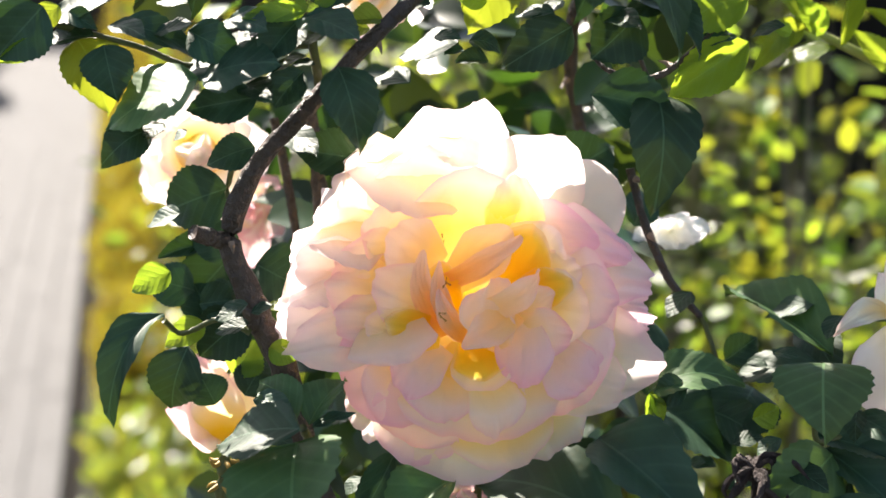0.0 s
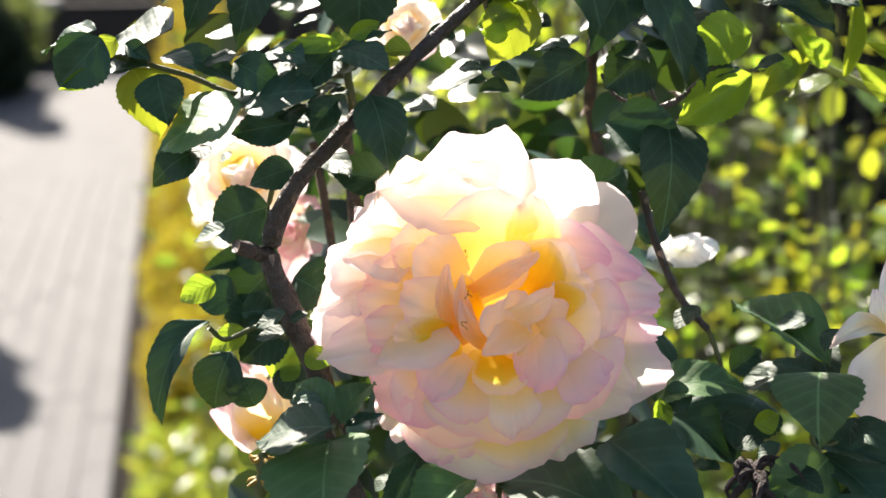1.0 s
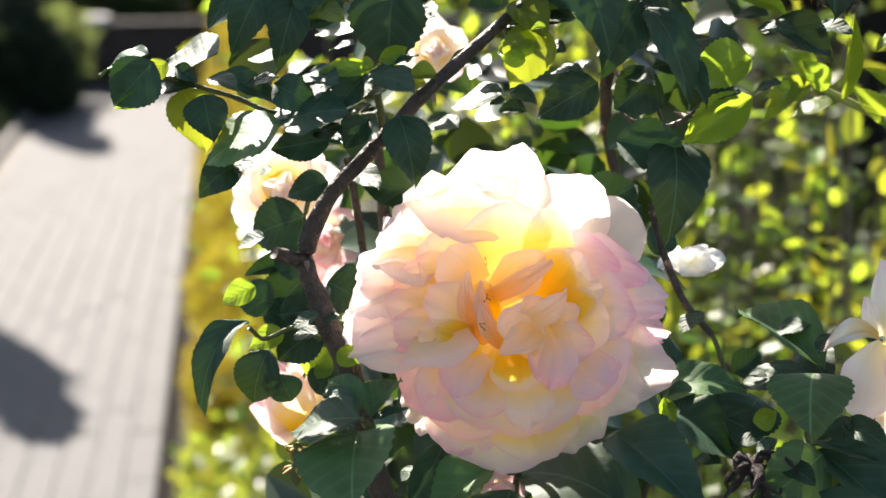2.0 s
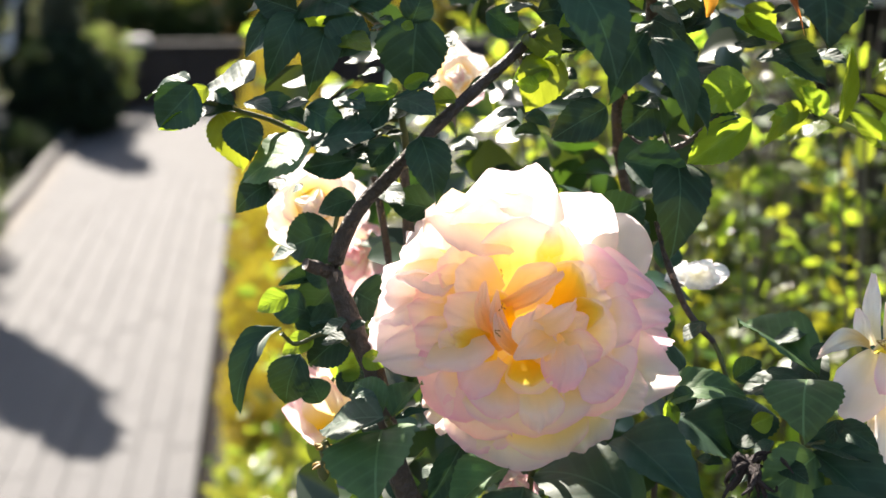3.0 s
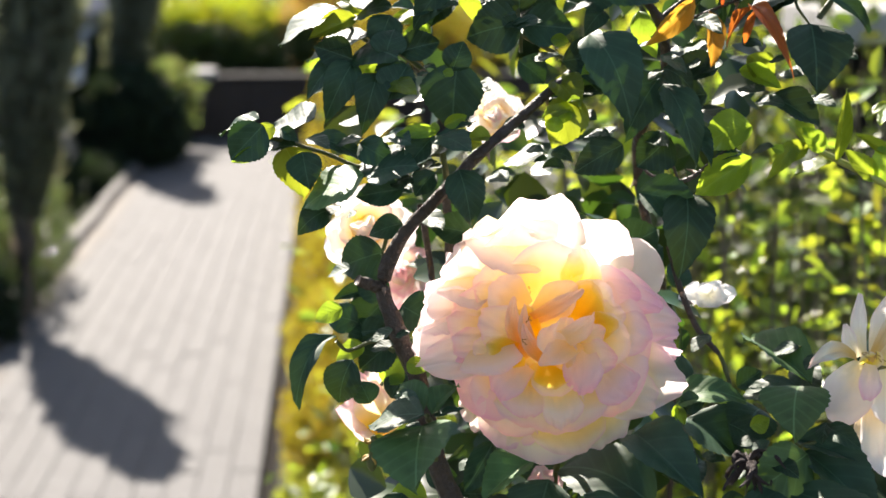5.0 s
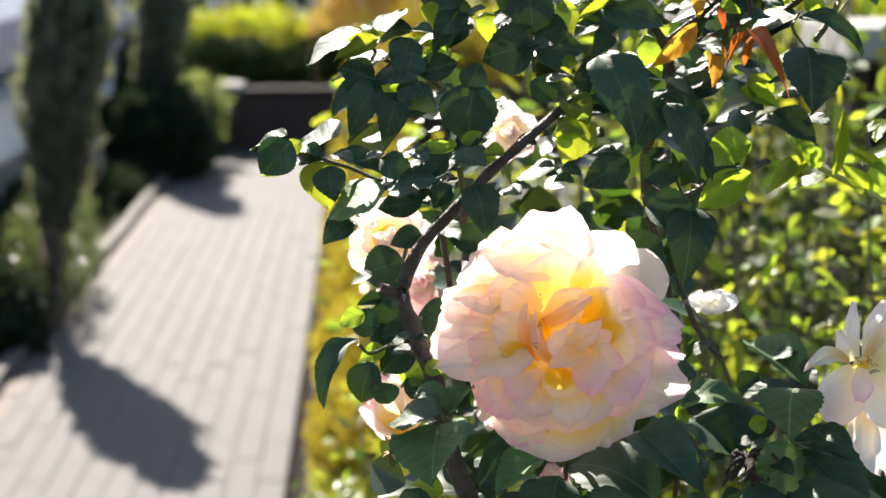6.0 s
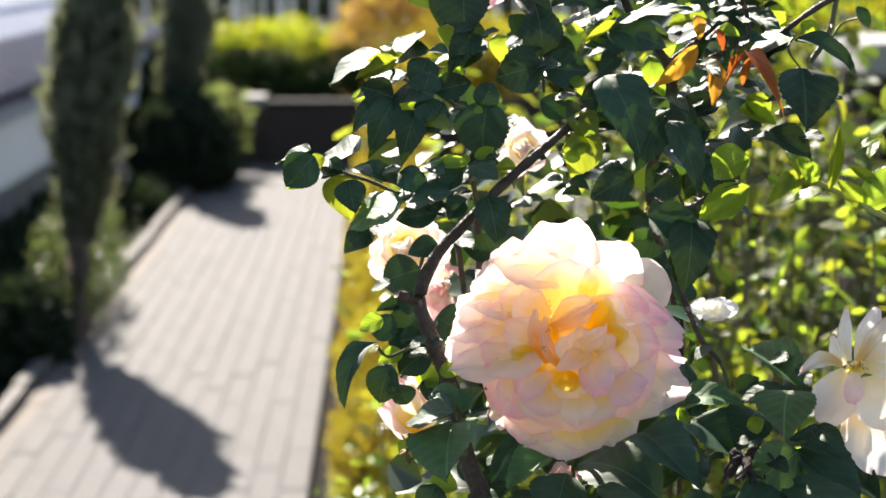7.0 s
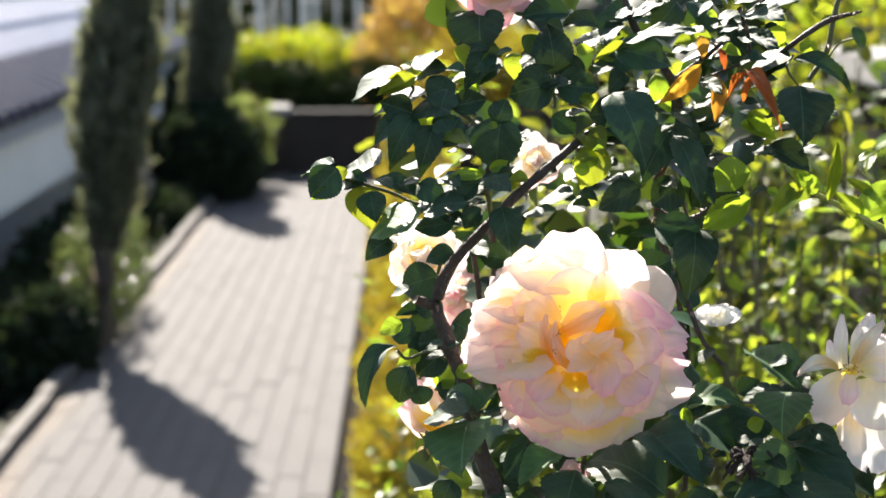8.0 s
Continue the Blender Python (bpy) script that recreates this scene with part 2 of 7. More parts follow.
GRASS = plain("rough_grass_ground", (0.034, 0.038, 0.018), 0.5, 0.9, 0.95, 0.8, 30)
SAND = plain("joint_sand", (0.135, 0.128, 0.120), 0.6, 6, 0.95, 0.4, 90)
KERB = plain("kerb_concrete", (0.17, 0.16, 0.148), 0.65, 9, 0.85, 0.5, 70)
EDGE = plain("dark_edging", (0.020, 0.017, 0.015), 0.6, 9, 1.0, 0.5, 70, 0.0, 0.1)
PLASTER = plain("white_plaster", (0.88, 0.88, 0.87), 0.95, 2.0, 0.8, 0.2, 40)
# slate blue made much paler: the sun's glare is put into the base colour
TILE = plain("slate_blue_roof_tile", (0.46, 0.50, 0.60), 0.85, 3.0, 0.33, 0.2, 40)
# dark navy stands for the shade on the tile fronts
SHADED_EAVE = plain("shaded_eave_tile", (0.030, 0.040, 0.085), 0.7, 6.0, 0.35, 0.2, 60)
BROWNWALL = plain("dark_brown_boards", (0.045, 0.032, 0.030), 0.6, 4.0, 0.7, 0.4, 50)
PIER = plain("pale_stone", (0.40, 0.39, 0.38), 0.7, 5.0, 0.8, 0.4, 60)
COPING = plain("grey_coping", (0.024, 0.022, 0.021), 0.7, 5.0, 1.0, 0.4, 60)
WHITEPOST = plain("white_paint", (0.80, 0.80, 0.80), 0.85, 5.0, 0.5, 0.1, 60)
CONCRETE = plain("slab_concrete", (0.36, 0.35, 0.33), 0.75, 5.0, 0.85, 0.4, 60)
BARK = plain("grey_bark", (0.14, 0.11, 0.085), 0.5, 9.0, 0.9, 0.8, 60)
DRYSTEM = plain("dry_stem", (0.17, 0.14, 0.10), 0.6, 30, 0.8, 0.4, 200)
CYPRESS = foliage_material("cypress_scales", (0.105, 0.115, 0.088), (0.26, 0.28, 0.14), 0.32, 0.7, shine=0.12)
JUNIPER = foliage_material("dark_juniper", (0.028, 0.042, 0.026), (0.06, 0.09, 0.03), 0.12, 0.7, shine=0.10)
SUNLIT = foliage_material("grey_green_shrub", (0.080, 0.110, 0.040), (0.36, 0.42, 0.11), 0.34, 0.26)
DULL = foliage_material("dull_green_shrub", (0.050, 0.074, 0.028), (0.20, 0.25, 0.07), 0.26, 0.26)
GOLDEN = foliage_material("golden_shrub", (0.20, 0.155, 0.020), (0.43, 0.335, 0.03), 0.40, 0.6, 0.9, 0.06, 0.2)
LIME = foliage_material("lime_hedge", (0.17, 0.20, 0.02), (0.50, 0.54, 0.03), 0.42, 0.5)
RUSSET = foliage_material("russet_tree", (0.26, 0.15, 0.05), (0.62, 0.38, 0.08), 0.42, 0.5)
DARKHEDGE = foliage_material("dark_hedge", (0.020, 0.036, 0.014), (0.05, 0.08, 0.015), 0.08, 0.7, shine=0.08)
PRIVET = foliage_material("privet_leaves", (0.095, 0.145, 0.024), (0.50, 0.58, 0.045), 0.42, 0.33, 1.0, 0.07)
# darker copy of the privet leaves, shade put into its colour
UNDER = foliage_material("shaded_privet_leaves", (0.040, 0.070, 0.020), (0.18, 0.24, 0.03), 0.26, 0.55, 1.0, 0.05, 0.15)
WEED = foliage_material("low_ground_cover", (0.12, 0.15, 0.03), (0.46, 0.50, 0.06), 0.42, 0.6, shine=0.2)
SPRAY = foliage_material("rose_foliage_behind", (0.014, 0.040, 0.012), (0.20, 0.34, 0.03), 0.11, 0.36, 0.9, 0.05)


def paver_material(name, joined):
    """Pavers, each a little different in tone."""
    s = Shader(name)
    n, g = s.noise(14, 5), s.noise(160, 3)
    col = s.mix(s.ramp(n, (0.35, (0, 0, 0)), (0.7, (1, 1, 1))), (0.088, 0.086, 0.085), (0.110, 0.108, 0.107))
    col = s.vary(col, s.island() if joined else s.random(), 0.012, 0.09)
    # tan sand washed against the kerb
    where = s.nodes.new("ShaderNodeNewGeometry").outputs["Position"]
    sep = s.nodes.new("ShaderNodeSeparateXYZ")
    s.links.new(where, sep.inputs[0])
    drift = s.math("ADD", s.math("MULTIPLY", s.math("ADD", sep.outputs[0], 1.395), -5.0), s.math("MULTIPLY", s.noise(2.3, 4, 0.6, where), 1.9))
    col = s.mix(s.ramp(drift, (0.35, (0, 0, 0)), (1.0, (0.75, 0.75, 0.75))), col, (0.160, 0.125, 0.091))
    col = s.mix(s.math("MULTIPLY", g, 0.4), col, (0.095, 0.091, 0.089))
    s.set(s.bsdf, "Base Color", col)
    s.set(s.bsdf, "Roughness", 0.85)
    s.bump(g, 0.4, 0.004)
    return s.material


PAVER = paver_material("grey_paver", False)
PAVER_REST = paver_material("grey_paver_joined", True)

# ---------------------------------------------------------------- ground, path, wall


def ground_height(x, y):
    """Level garden; to the west of the kerb it drops to the lower terrace of the house."""
    if x > -1.62:
        return -0.05
    t = min(1.0, (-1.62 - x) / 0.55)
    return -0.05 - 1.55 * t * t * (3 - 2 * t)


def build_ground():
    xs = [-900, -200, -60, -20, -8, -4] + [-2.6 + 0.1 * i for i in range(12)] + [-1.0, 0, 1, 2, 4, 8, 20, 60, 200, 900]
    ys = [-900, -200, -60, -20, -6, -3] + [-1 + 0.8 * i for i in range(25)] + [24, 30, 45, 80, 200, 900]
    verts = [(x, y, ground_height(x, y) + (0.012 * noise.noise((x * 2, y * 2, 0)) if abs(x) < 8 else 0)) for y in ys for x in xs]
    w = len(xs)
    faces = [(j * w + i, j * w + i + 1, (j + 1) * w + i + 1, (j + 1) * w + i) for j in range(len(ys) - 1) for i in range(w - 1)]
    ob = new("ground", mesh_of("ground", verts, faces, GRASS, soft=True))
    tagged(ob, "rough grassy garden ground with bare soil", "ground", kind="structure")


build_ground()

PATH_W, PATH_E, PATH_END = -1.395, -0.27, 12.65


def build_beds():
    bm = bmesh.new()
    box(bm, PATH_E + 0.049, 1.9, -2.6, 12.8, -0.25, -0.060, 0.01)
    part("planting_bed", bm, SOIL, None)
    tagged(bpy.data.objects["planting_bed"], "dark soil planting bed beside the paved path", "planting bed", kind="structure")
    bm = bmesh.new()
    box(bm, PATH_E + 0.003, PATH_E + 0.048, -3.0, 12.7, -0.2, -0.036, 0.006)
    tagged(part("edging", bm, EDGE, None), "thin dark edging strip along the path", "edging", kind="structure")


build_beds()


def build_kerb():
    """West kerb of long concrete blocks; one stretch is sunk and broken under the cypress."""
    kerb = thing("kerb", (PATH_W, 6, 0), "weathered grey concrete kerb beside the paved path", "kerb", kind="structure")
    rnd = random.Random(4)
    y = -3.0
    while y < 12.6:
        length = 0.60
        if not 6.3 < y + 0.3 < 7.55:
            bm = bmesh.new()
            box(bm, -0.028, 0.028, 0.004, length - 0.004, -0.2, 0.05, 0.010)
            m = Matrix.Translation((PATH_W - 0.040 + rnd.uniform(-0.006, 0.006), y, rnd.uniform(-0.006, 0.006))) @ Matrix.Rotation(rnd.uniform(-0.012, 0.012), 4, "Z")
            part("kerb_block", bm, KERB, kerb, m=m)
        y += length
    return kerb


build_kerb()


def build_house():
    """Low white house on the terrace below, its tiled roof seen from above."""
    house = thing("house", (-4.5, 9.5, -1.55), "white plastered house with a slate-blue tiled roof", "house")
    bm = bmesh.new()
    box(bm, -7.0, -2.75, 2.5, 14.6, -1.7, 0.85)
    part("wall", bm, PLASTER, house)
    bm = bmesh.new()
    box(bm, -2.76, -2.12, 2.3, 14.8, 0.40, 0.84, 0.01)
    part("fascia", bm, PLASTER, house, "deep white boxed eaves")
    # roof: courses of lapped, waved tiles; pitch one in two
    pitch, course, wave = 0.47, 0.335, 0.245
    roof = None
    for c in range(12):
        x0, z0 = -2.06 - c * course, 0.92 + c * course * pitch
        verts, faces = [], []
        n = int((14.9 - 2.2) / wave * 8)
        for i in range(n + 1):
            y = 2.2 + i * wave / 8
            lift = 0.06 * (0.5 + 0.5 * math.cos(2 * math.pi * i / 8)) ** 1.6
            for k, (dx, dz) in enumerate(((0.0, -0.13 if c == 0 else -0.06), (0.0, 0.0), (-course - 0.03, (course + 0.03) * pitch - 0.05))):
                verts.append((x0 + dx, y, z0 + dz + lift * (1 if k else -0.4)))
        for i in range(n):
            for k in range(2):
                faces.append((i * 3 + k, (i + 1) * 3 + k, (i + 1) * 3 + k + 1, i * 3 + k + 1))
        data = mesh_of("roof_course", verts, faces, TILE)
        if roof is None:
            roof = part("roof", data, TILE, house, "slate-blue lapped roof tiles")
        else:
            part("tile_course", data, TILE, roof)
    # round cover tiles that end the roof at the eaves
    verts, faces = [], []
    for end in (0.0, 1.0):
        for k in range(9):
            a = math.pi * k / 8
            for r in (0.085, 0.060):
                verts.append((0.055 - 0.40 * end, -r * math.cos(a), r * math.sin(a) + 0.40 * end * pitch))
    for k in range(8):
        o = 2 * k
        faces += [(o, o + 2, o + 20, o + 18), (o + 1, o + 19, o + 21, o + 3), (o, o + 1, o + 3, o + 2)]
    faces.append(tuple(2 * k + 1 for k in range(9)))
    nose = mesh_of("eave_tile", verts, faces, SHADED_EAVE, soft=False)
    for k in range(int((14.9 - 2.2) / wave)):
        part("eave_tile", nose, None, roof, m=Matrix.Translation((-2.02, 2.32 + k * wave, 0.90)))
    bm = bmesh.new()
    box(bm, -7.0, -6.0, 2.2, 14.9, 2.5, 2.7, 0.05)
    part("ridge", bm, TILE, house)
    return house


build_house()


def build_boundary():
    """Dark boarded wall with a grey coping across the end of the path."""
    wall = thing("boundary_wall", (0, 12.9, 0), "low dark brown boarded wall with grey coping", "wall", kind="structure")
    bm = bmesh.new()
    box(bm, -1.75, 3.4, 12.86, 13.01, -0.1, 0.466)
    part("wall_body", bm, BROWNWALL, wall)
    x = -1.32
    while x < 3.3:
        bm = bmesh.new()
        box(bm, x, x + 0.29, 12.838, 12.859, -0.06, 0.462, 0.004)
        part("board", bm, BROWNWALL, wall)
        x += 0.30
    bm = bmesh.new()
    box(bm, -0.985, 3.45, 12.82, 13.04, 0.468, 0.505, 0.012)
    part("coping", bm, COPING, wall, "grey stone coping")
    bm = bmesh.new()
    box(bm, -1.19, -0.99, 12.79, 13.06, 0.468, 0.545, 0.015)
    part("end_cap", bm, PIER, wall, "pale stone end cap")


build_boundary()


def build_far_fence():
    """White railings far behind the hedges."""
    fence = thing("white_fence", (-1, 24, 0), "white painted railings beyond the hedges", "fence", kind="structure")
    rnd = random.Random(8)
    x = -8.0
    while x < 6.0:
        w = rnd.choice((0.05, 0.07, 0.10))
        bm = bmesh.new()
        box(bm, x, x + w, 24.0, 24.06, 0.0, 1.45 + rnd.uniform(-0.05, 0.25), 0.01)
        part("post", bm, WHITEPOST, fence)
        x += rnd.uniform(0.16, 0.34)
    bm = bmesh.new()
    box(bm, -8.0, 6.0, 24.065, 24.1, 0.35, 0.45)
    part("rail", bm, WHITEPOST, fence)


build_far_fence()


def build_side_wall():
    """Shaded garden wall with a weathered concrete cap, behind the shrubs."""
    wall = thing("garden_wall", (1.5, 2.9, 0), "garden wall with weathered concrete cap behind the shrubs", "wall", kind="structure")
    # body in the near-black edging material: its shade is in the colour
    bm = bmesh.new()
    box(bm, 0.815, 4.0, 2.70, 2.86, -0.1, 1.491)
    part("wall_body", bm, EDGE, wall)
    bm = bmesh.new()
    box(bm, 0.785, 4.05, 2.62, 2.94, 1.493, 1.548, 0.008)
    part("cap", bm, CONCRETE, wall, "pale weathered concrete cap")


build_side_wall()

# ---------------------------------------------------------------- shrubs and trees


def leaf_cloud(rnd, n, spot, size, aspect=2.0, up=0.3, fold=0.25):
    """n small pointed leaves (two folded halves each); spot(rnd) gives place and outward direction."""
    verts = np.zeros((n * 4, 3))
    faces = []
    for i in range(n):
        p, out = spot(rnd)
        d = Vector((rnd.gauss(0, 1), rnd.gauss(0, 1), rnd.gauss(0, 1) + up)) * 0.7 + out
        d.normalize()
        side = d.cross(Vector((rnd.gauss(0, 1), rnd.gauss(0, 1), rnd.gauss(0, 1)))).normalized()
        nrm = d.cross(side)
        s = size * rnd.uniform(0.6, 1.35)
        w = s / aspect * 0.5
        verts[4 * i] = p
        verts[4 * i + 1] = p + d * s * 0.45 + side * w + nrm * w * fold
        verts[4 * i + 2] = p + d * s
        verts[4 * i + 3] = p + d * s * 0.45 - side * w + nrm * w * fold
        faces += [(4 * i, 4 * i + 1, 4 * i + 2), (4 * i, 4 * i + 2, 4 * i + 3)]
    return verts, faces


def in_blob(radii, hollow=0.55, lumps=1.0, seed=0):
    """Spots in the outer part of a lumpy ellipsoid."""
    def spot(rnd):
        d = Vector((rnd.gauss(0, 1), rnd.gauss(0, 1), rnd.gauss(0, 1))).normalized()
        k = 1 + 0.22 * lumps * noise.noise(d * 2.2 + Vector((seed, 0, 0))) + 0.12 * lumps * noise.noise(d * 6 + Vector((0, seed, 0)))
        r = (hollow + (1 - hollow) * rnd.random() ** 0.6) * k
        return Vector((d.x * radii[0] * r, d.y * radii[1] * r, d.z * radii[2] * r)), d * 0.6
    return spot


def shrub(name, at, radii, n, size, material, label, category="shrub", seed=0, aspect=2.0, hollow=0.5, up=0.3, group="", lift=0.0):
    """A shrub that stands on the ground: a few stems and a crown of small leaves."""
    rnd = random.Random(seed)
    base = Vector(at)
    ob = thing(name, base, label, category, group)
    mid = Vector((0, 0, radii[2] * 0.95 + lift))
    verts, faces = leaf_cloud(rnd, n, in_blob(radii, hollow, 1.0, seed), size, aspect, up)
    verts += np.array(mid)
    verts[:, 2] = np.maximum(verts[:, 2], 0.01)
    crown = part("crown", mesh_of("crown", verts, faces, material), material, ob, m=Matrix.Translation(base))
    crown["kind"] = "stuff"
    for i in range(4):
        a = rnd.uniform(0, 6.28)
        tip = Vector((math.cos(a) * radii[0] * 0.5, math.sin(a) * radii[1] * 0.5, radii[2] * 1.3))
        pts = spline([(0, 0, -0.05), tip * 0.45 + Vector((rnd.uniform(-.04, .04), rnd.uniform(-.04, .04), 0)), tip], 3)
        r = 0.012 + 0.012 * radii[2]
        v, f = tube(pts, [r * (1 - 0.8 * k / (len(pts) - 1)) for k in range(len(pts))], 6, 0.1, i)
        part("stem", mesh_of("stem", v, f, BARK, soft=True), BARK, ob, m=Matrix.Translation(base))
    return ob


def cypress(at, height, radius, foot, seed, label, lean=0.0):
    """Columnar cypress: trunk, and a narrow spindle of upright sprays."""
    rnd = random.Random(seed)
    base = Vector(at)
    ob = thing("cypress_tree", base, label, "tree", "columnar cypresses by the kerb")
    pts = [Vector((lean * height * 0.92 * k / 8 + 0.02 * math.sin(k * 1.3), 0.02 * math.cos(k), height * 0.92 * k / 8)) for k in range(9)]
    v, f = tube(pts, [0.055 * (1 - 0.85 * k / 8) + 0.008 for k in range(9)], 8, 0.1, seed)
    part("trunk", mesh_of("trunk", v, f, BARK, soft=True), BARK, ob, m=Matrix.Translation(base))

    def spot(r):
        t = r.random() ** 0.8
        z = foot + (height - foot) * t
        a = r.uniform(0, 2 * math.pi)
        prof = (min(1, (t + 0.08) / 0.62) ** 0.8) * (max(0.0, 1 - t) ** 0.32) * 1.25
        prof *= 1 + 0.5 * noise.noise((math.cos(a) * 1.7, math.sin(a) * 1.7, z * 3 + seed)) + 0.5 * noise.noise((math.cos(a) * 3.5, math.sin(a) * 3.5, z * 6 - seed))
        q = radius * prof * (0.35 + 0.65 * r.random() ** 0.5)
        return Vector((math.cos(a) * q + lean * z, math.sin(a) * q, z)), Vector((math.cos(a) * 0.4, math.sin(a) * 0.4, 1.6))
    verts, faces = leaf_cloud(rnd, 9000, spot, 0.085, 3.6, 0.6)
    crown = part("crown", mesh_of("crown", verts, faces, CYPRESS), CYPRESS, ob, m=Matrix.Translation(base))
    crown["kind"] = "stuff"
    return ob


cypress((-1.43, 6.95, -0.1), 1.78, 0.165, 0.50, 3, "narrow dark cypress standing beside the kerb", 0.118)
cypress((-1.59, 11.8, -0.1), 1.70, 0.175, 0.40, 5, "narrow dark cypress further along the path", 0.075)
shrub("dark_juniper", (-1.98, 9.8, -0.60), (0.36, 0.60, 0.42), 5000, 0.07, JUNIPER, "dark juniper on the bank beside the kerb", seed=27, aspect=1.7)
shrub("dark_juniper", (-1.88, 7.9, -0.45), (0.28, 0.50, 0.32), 3600, 0.07, JUNIPER, "dark juniper on the bank beside the kerb", seed=28, aspect=1.7)
shrub("dark_juniper", (-1.66, 10.75, -0.18), (0.20, 0.62, 0.17), 4200, 0.06, JUNIPER, "low dark juniper on the bank beside the kerb", seed=29, aspect=1.7)
shrub("sunlit_shrub", (-1.64, 8.45, -0.16), (0.19, 0.42, 0.30), 2600, 0.035, DULL, "sunlit grey-green shrub at the cypress foot", seed=11)
shrub("dark_juniper", (-1.54, 6.62, -0.14), (0.17, 0.28, 0.24), 3600, 0.06, JUNIPER, "low dark juniper round the cypress trunk", seed=19, aspect=1.7)
shrub("sunlit_shrub", (-1.49, 7.75, -0.10), (0.19, 0.24, 0.33), 1500, 0.035, DULL, "sunlit grey-green shrub at the cypress foot", seed=12)
shrub("sunlit_shrub", (-1.46, 7.20, -0.12), (0.20, 0.20, 0.36), 1700, 0.032, DULL, "loose sunlit grey-green shrub in front of the cypress", seed=18, hollow=0.2)
shrub("dark_juniper", (-1.72, 6.7, -0.18), (0.24, 0.50, 0.22), 5600, 0.07, JUNIPER, "dark spreading juniper beside the kerb", seed=13, aspect=1.7)
shrub("dark_juniper", (-1.84, 5.3, -0.27), (0.24, 0.60, 0.22), 5600, 0.07, JUNIPER, "dark spreading juniper beside the kerb", seed=14, aspect=1.7)
shrub("dark_juniper", (-1.95, 8.9, -1.2), (0.40, 0.85, 0.76), 6000, 0.08, JUNIPER, "dark juniper below the white house wall", seed=15, aspect=1.7)
shrub("dark_juniper", (-1.95, 7.3, -1.2), (0.40, 0.90, 0.74), 6000, 0.08, JUNIPER, "dark juniper below the white house wall", seed=25, aspect=1.7)
shrub("dark_juniper", (-1.95, 10.3, -1.2), (0.40, 0.85, 0.76), 6000, 0.08, JUNIPER, "dark juniper below the white house wall", seed=26, aspect=1.7)
shrub("dark_juniper", (-1.49, 11.55, -0.08), (0.37, 0.42, 0.38), 9000, 0.07, JUNIPER, "rounded dark juniper under the far cypress", seed=16, aspect=1.7)
shrub("variegated_shrub", (-1.30, 12.30, -0.02), (0.23, 0.17, 0.27), 900, 0.07, SUNLIT, "pale green shrub by the boundary wall", seed=17, hollow=0.1, lift=0.17)
for i, (y, r, h) in enumerate(((5.15, 0.15, 0.16), (5.9, 0.17, 0.22), (6.7, 0.20, 0.26), (7.6, 0.22, 0.30), (8.6, 0.22, 0.33), (9.6, 0.24, 0.36), (10.7, 0.25, 0.40), (11.8, 0.26, 0.52))):
    shrub("golden_shrub", (PATH_E + (0.062 if y < 7 else 0.045) + r, y, -0.07), (r, 0.52, h), 5200, 0.035, GOLDEN, "golden yellow clipped shrub beside the path", seed=30 + i, group="golden shrubs along the path", aspect=2.4)
for i, (x, y) in enumerate(((0.03, 3.7), (0.02, 4.5), (0.30, 4.9), (0.35, 6.0), (0.42, 7.2))):
    shrub("ground_cover", (x, y, -0.07), (0.22, 0.48, 0.08), 2600, 0.045, WEED, "low bright green ground cover plants", "ground cover", seed=41 + i, group="ground cover in the bed")
for i in range(6):
    x = -2.2 + 0.95 * i
    shrub("dark_hedge", (x, 14.0, 0), (0.66, 0.50, 0.43), 6500, 0.07, DARKHEDGE, "dark green hedge behind the boundary wall", "hedge", seed=50 + i, group="hedge behind the wall")
    shrub("lime_hedge", (x + 0.25, 15.6, 0), (0.80, 0.60, 0.53), 5200, 0.08, LIME, "sunlit lime green hedge behind the wall", "hedge", seed=60 + i, group="lime hedge")
shrub("russet_tree", (0.05, 14.6, 0), (0.55, 0.45, 0.80), 5200, 0.07, RUSSET, "small russet and gold tree behind the wall", "tree", seed=70)
shrub("golden_shrub", (0.65, 13.6, 0), (0.75, 0.40, 0.62), 4200, 0.06, GOLDEN, "large golden shrub behind the wall", seed=72)
for i in range(4):
    shrub("far_hedge", (-6.5 + 4.0 * i, 27.5, 0), (2.3, 1.2, 1.35), 5000, 0.20, DARKHEDGE, "tall dark hedge behind the white railings", "hedge", seed=76 + i, group="far hedge")
shrub("dark_hedge", (2.4, 9.0, 0), (1.0, 2.4, 1.1), 8000, 0.09, DARKHEDGE, "tall dark green hedge beyond the bed", "hedge", seed=73, group="hedge behind the wall")

for i in range(3):
    shrub("lime_hedge", (1.15 + 0.75 * i, 3.9, -0.05), (0.55, 0.45, 1.05), 5200, 0.05, LIME, "sunlit lime green hedge behind the garden wall", "hedge", seed=90 + i, group="lime hedge")

BLADE = [(0, 0, 0), (0.28, 0.26, 0.05), (0.68, 0.24, 0.04), (1.0, 0, -0.06), (0.68, -0.24, 0.04), (0.28, -0.26, 0.05), (0.5, 0, -0.02)]
BLADE_TRI = [(0, 6, 1), (1, 6, 2), (2, 6, 3), (3, 6, 4), (4, 6, 5), (5, 6, 0)]


def add_blade(verts, faces, p, d, n, s, wide=1.0):
    side = n.cross(d).normalized()
    n = d.cross(side)
    k = len(verts)
    for a, b, c in BLADE:
        verts.append(p + d * (a * s) + side * (b * s * wide) + n * (c * s))
    faces += [tuple(k + i for i in t) for t in BLADE_TRI]


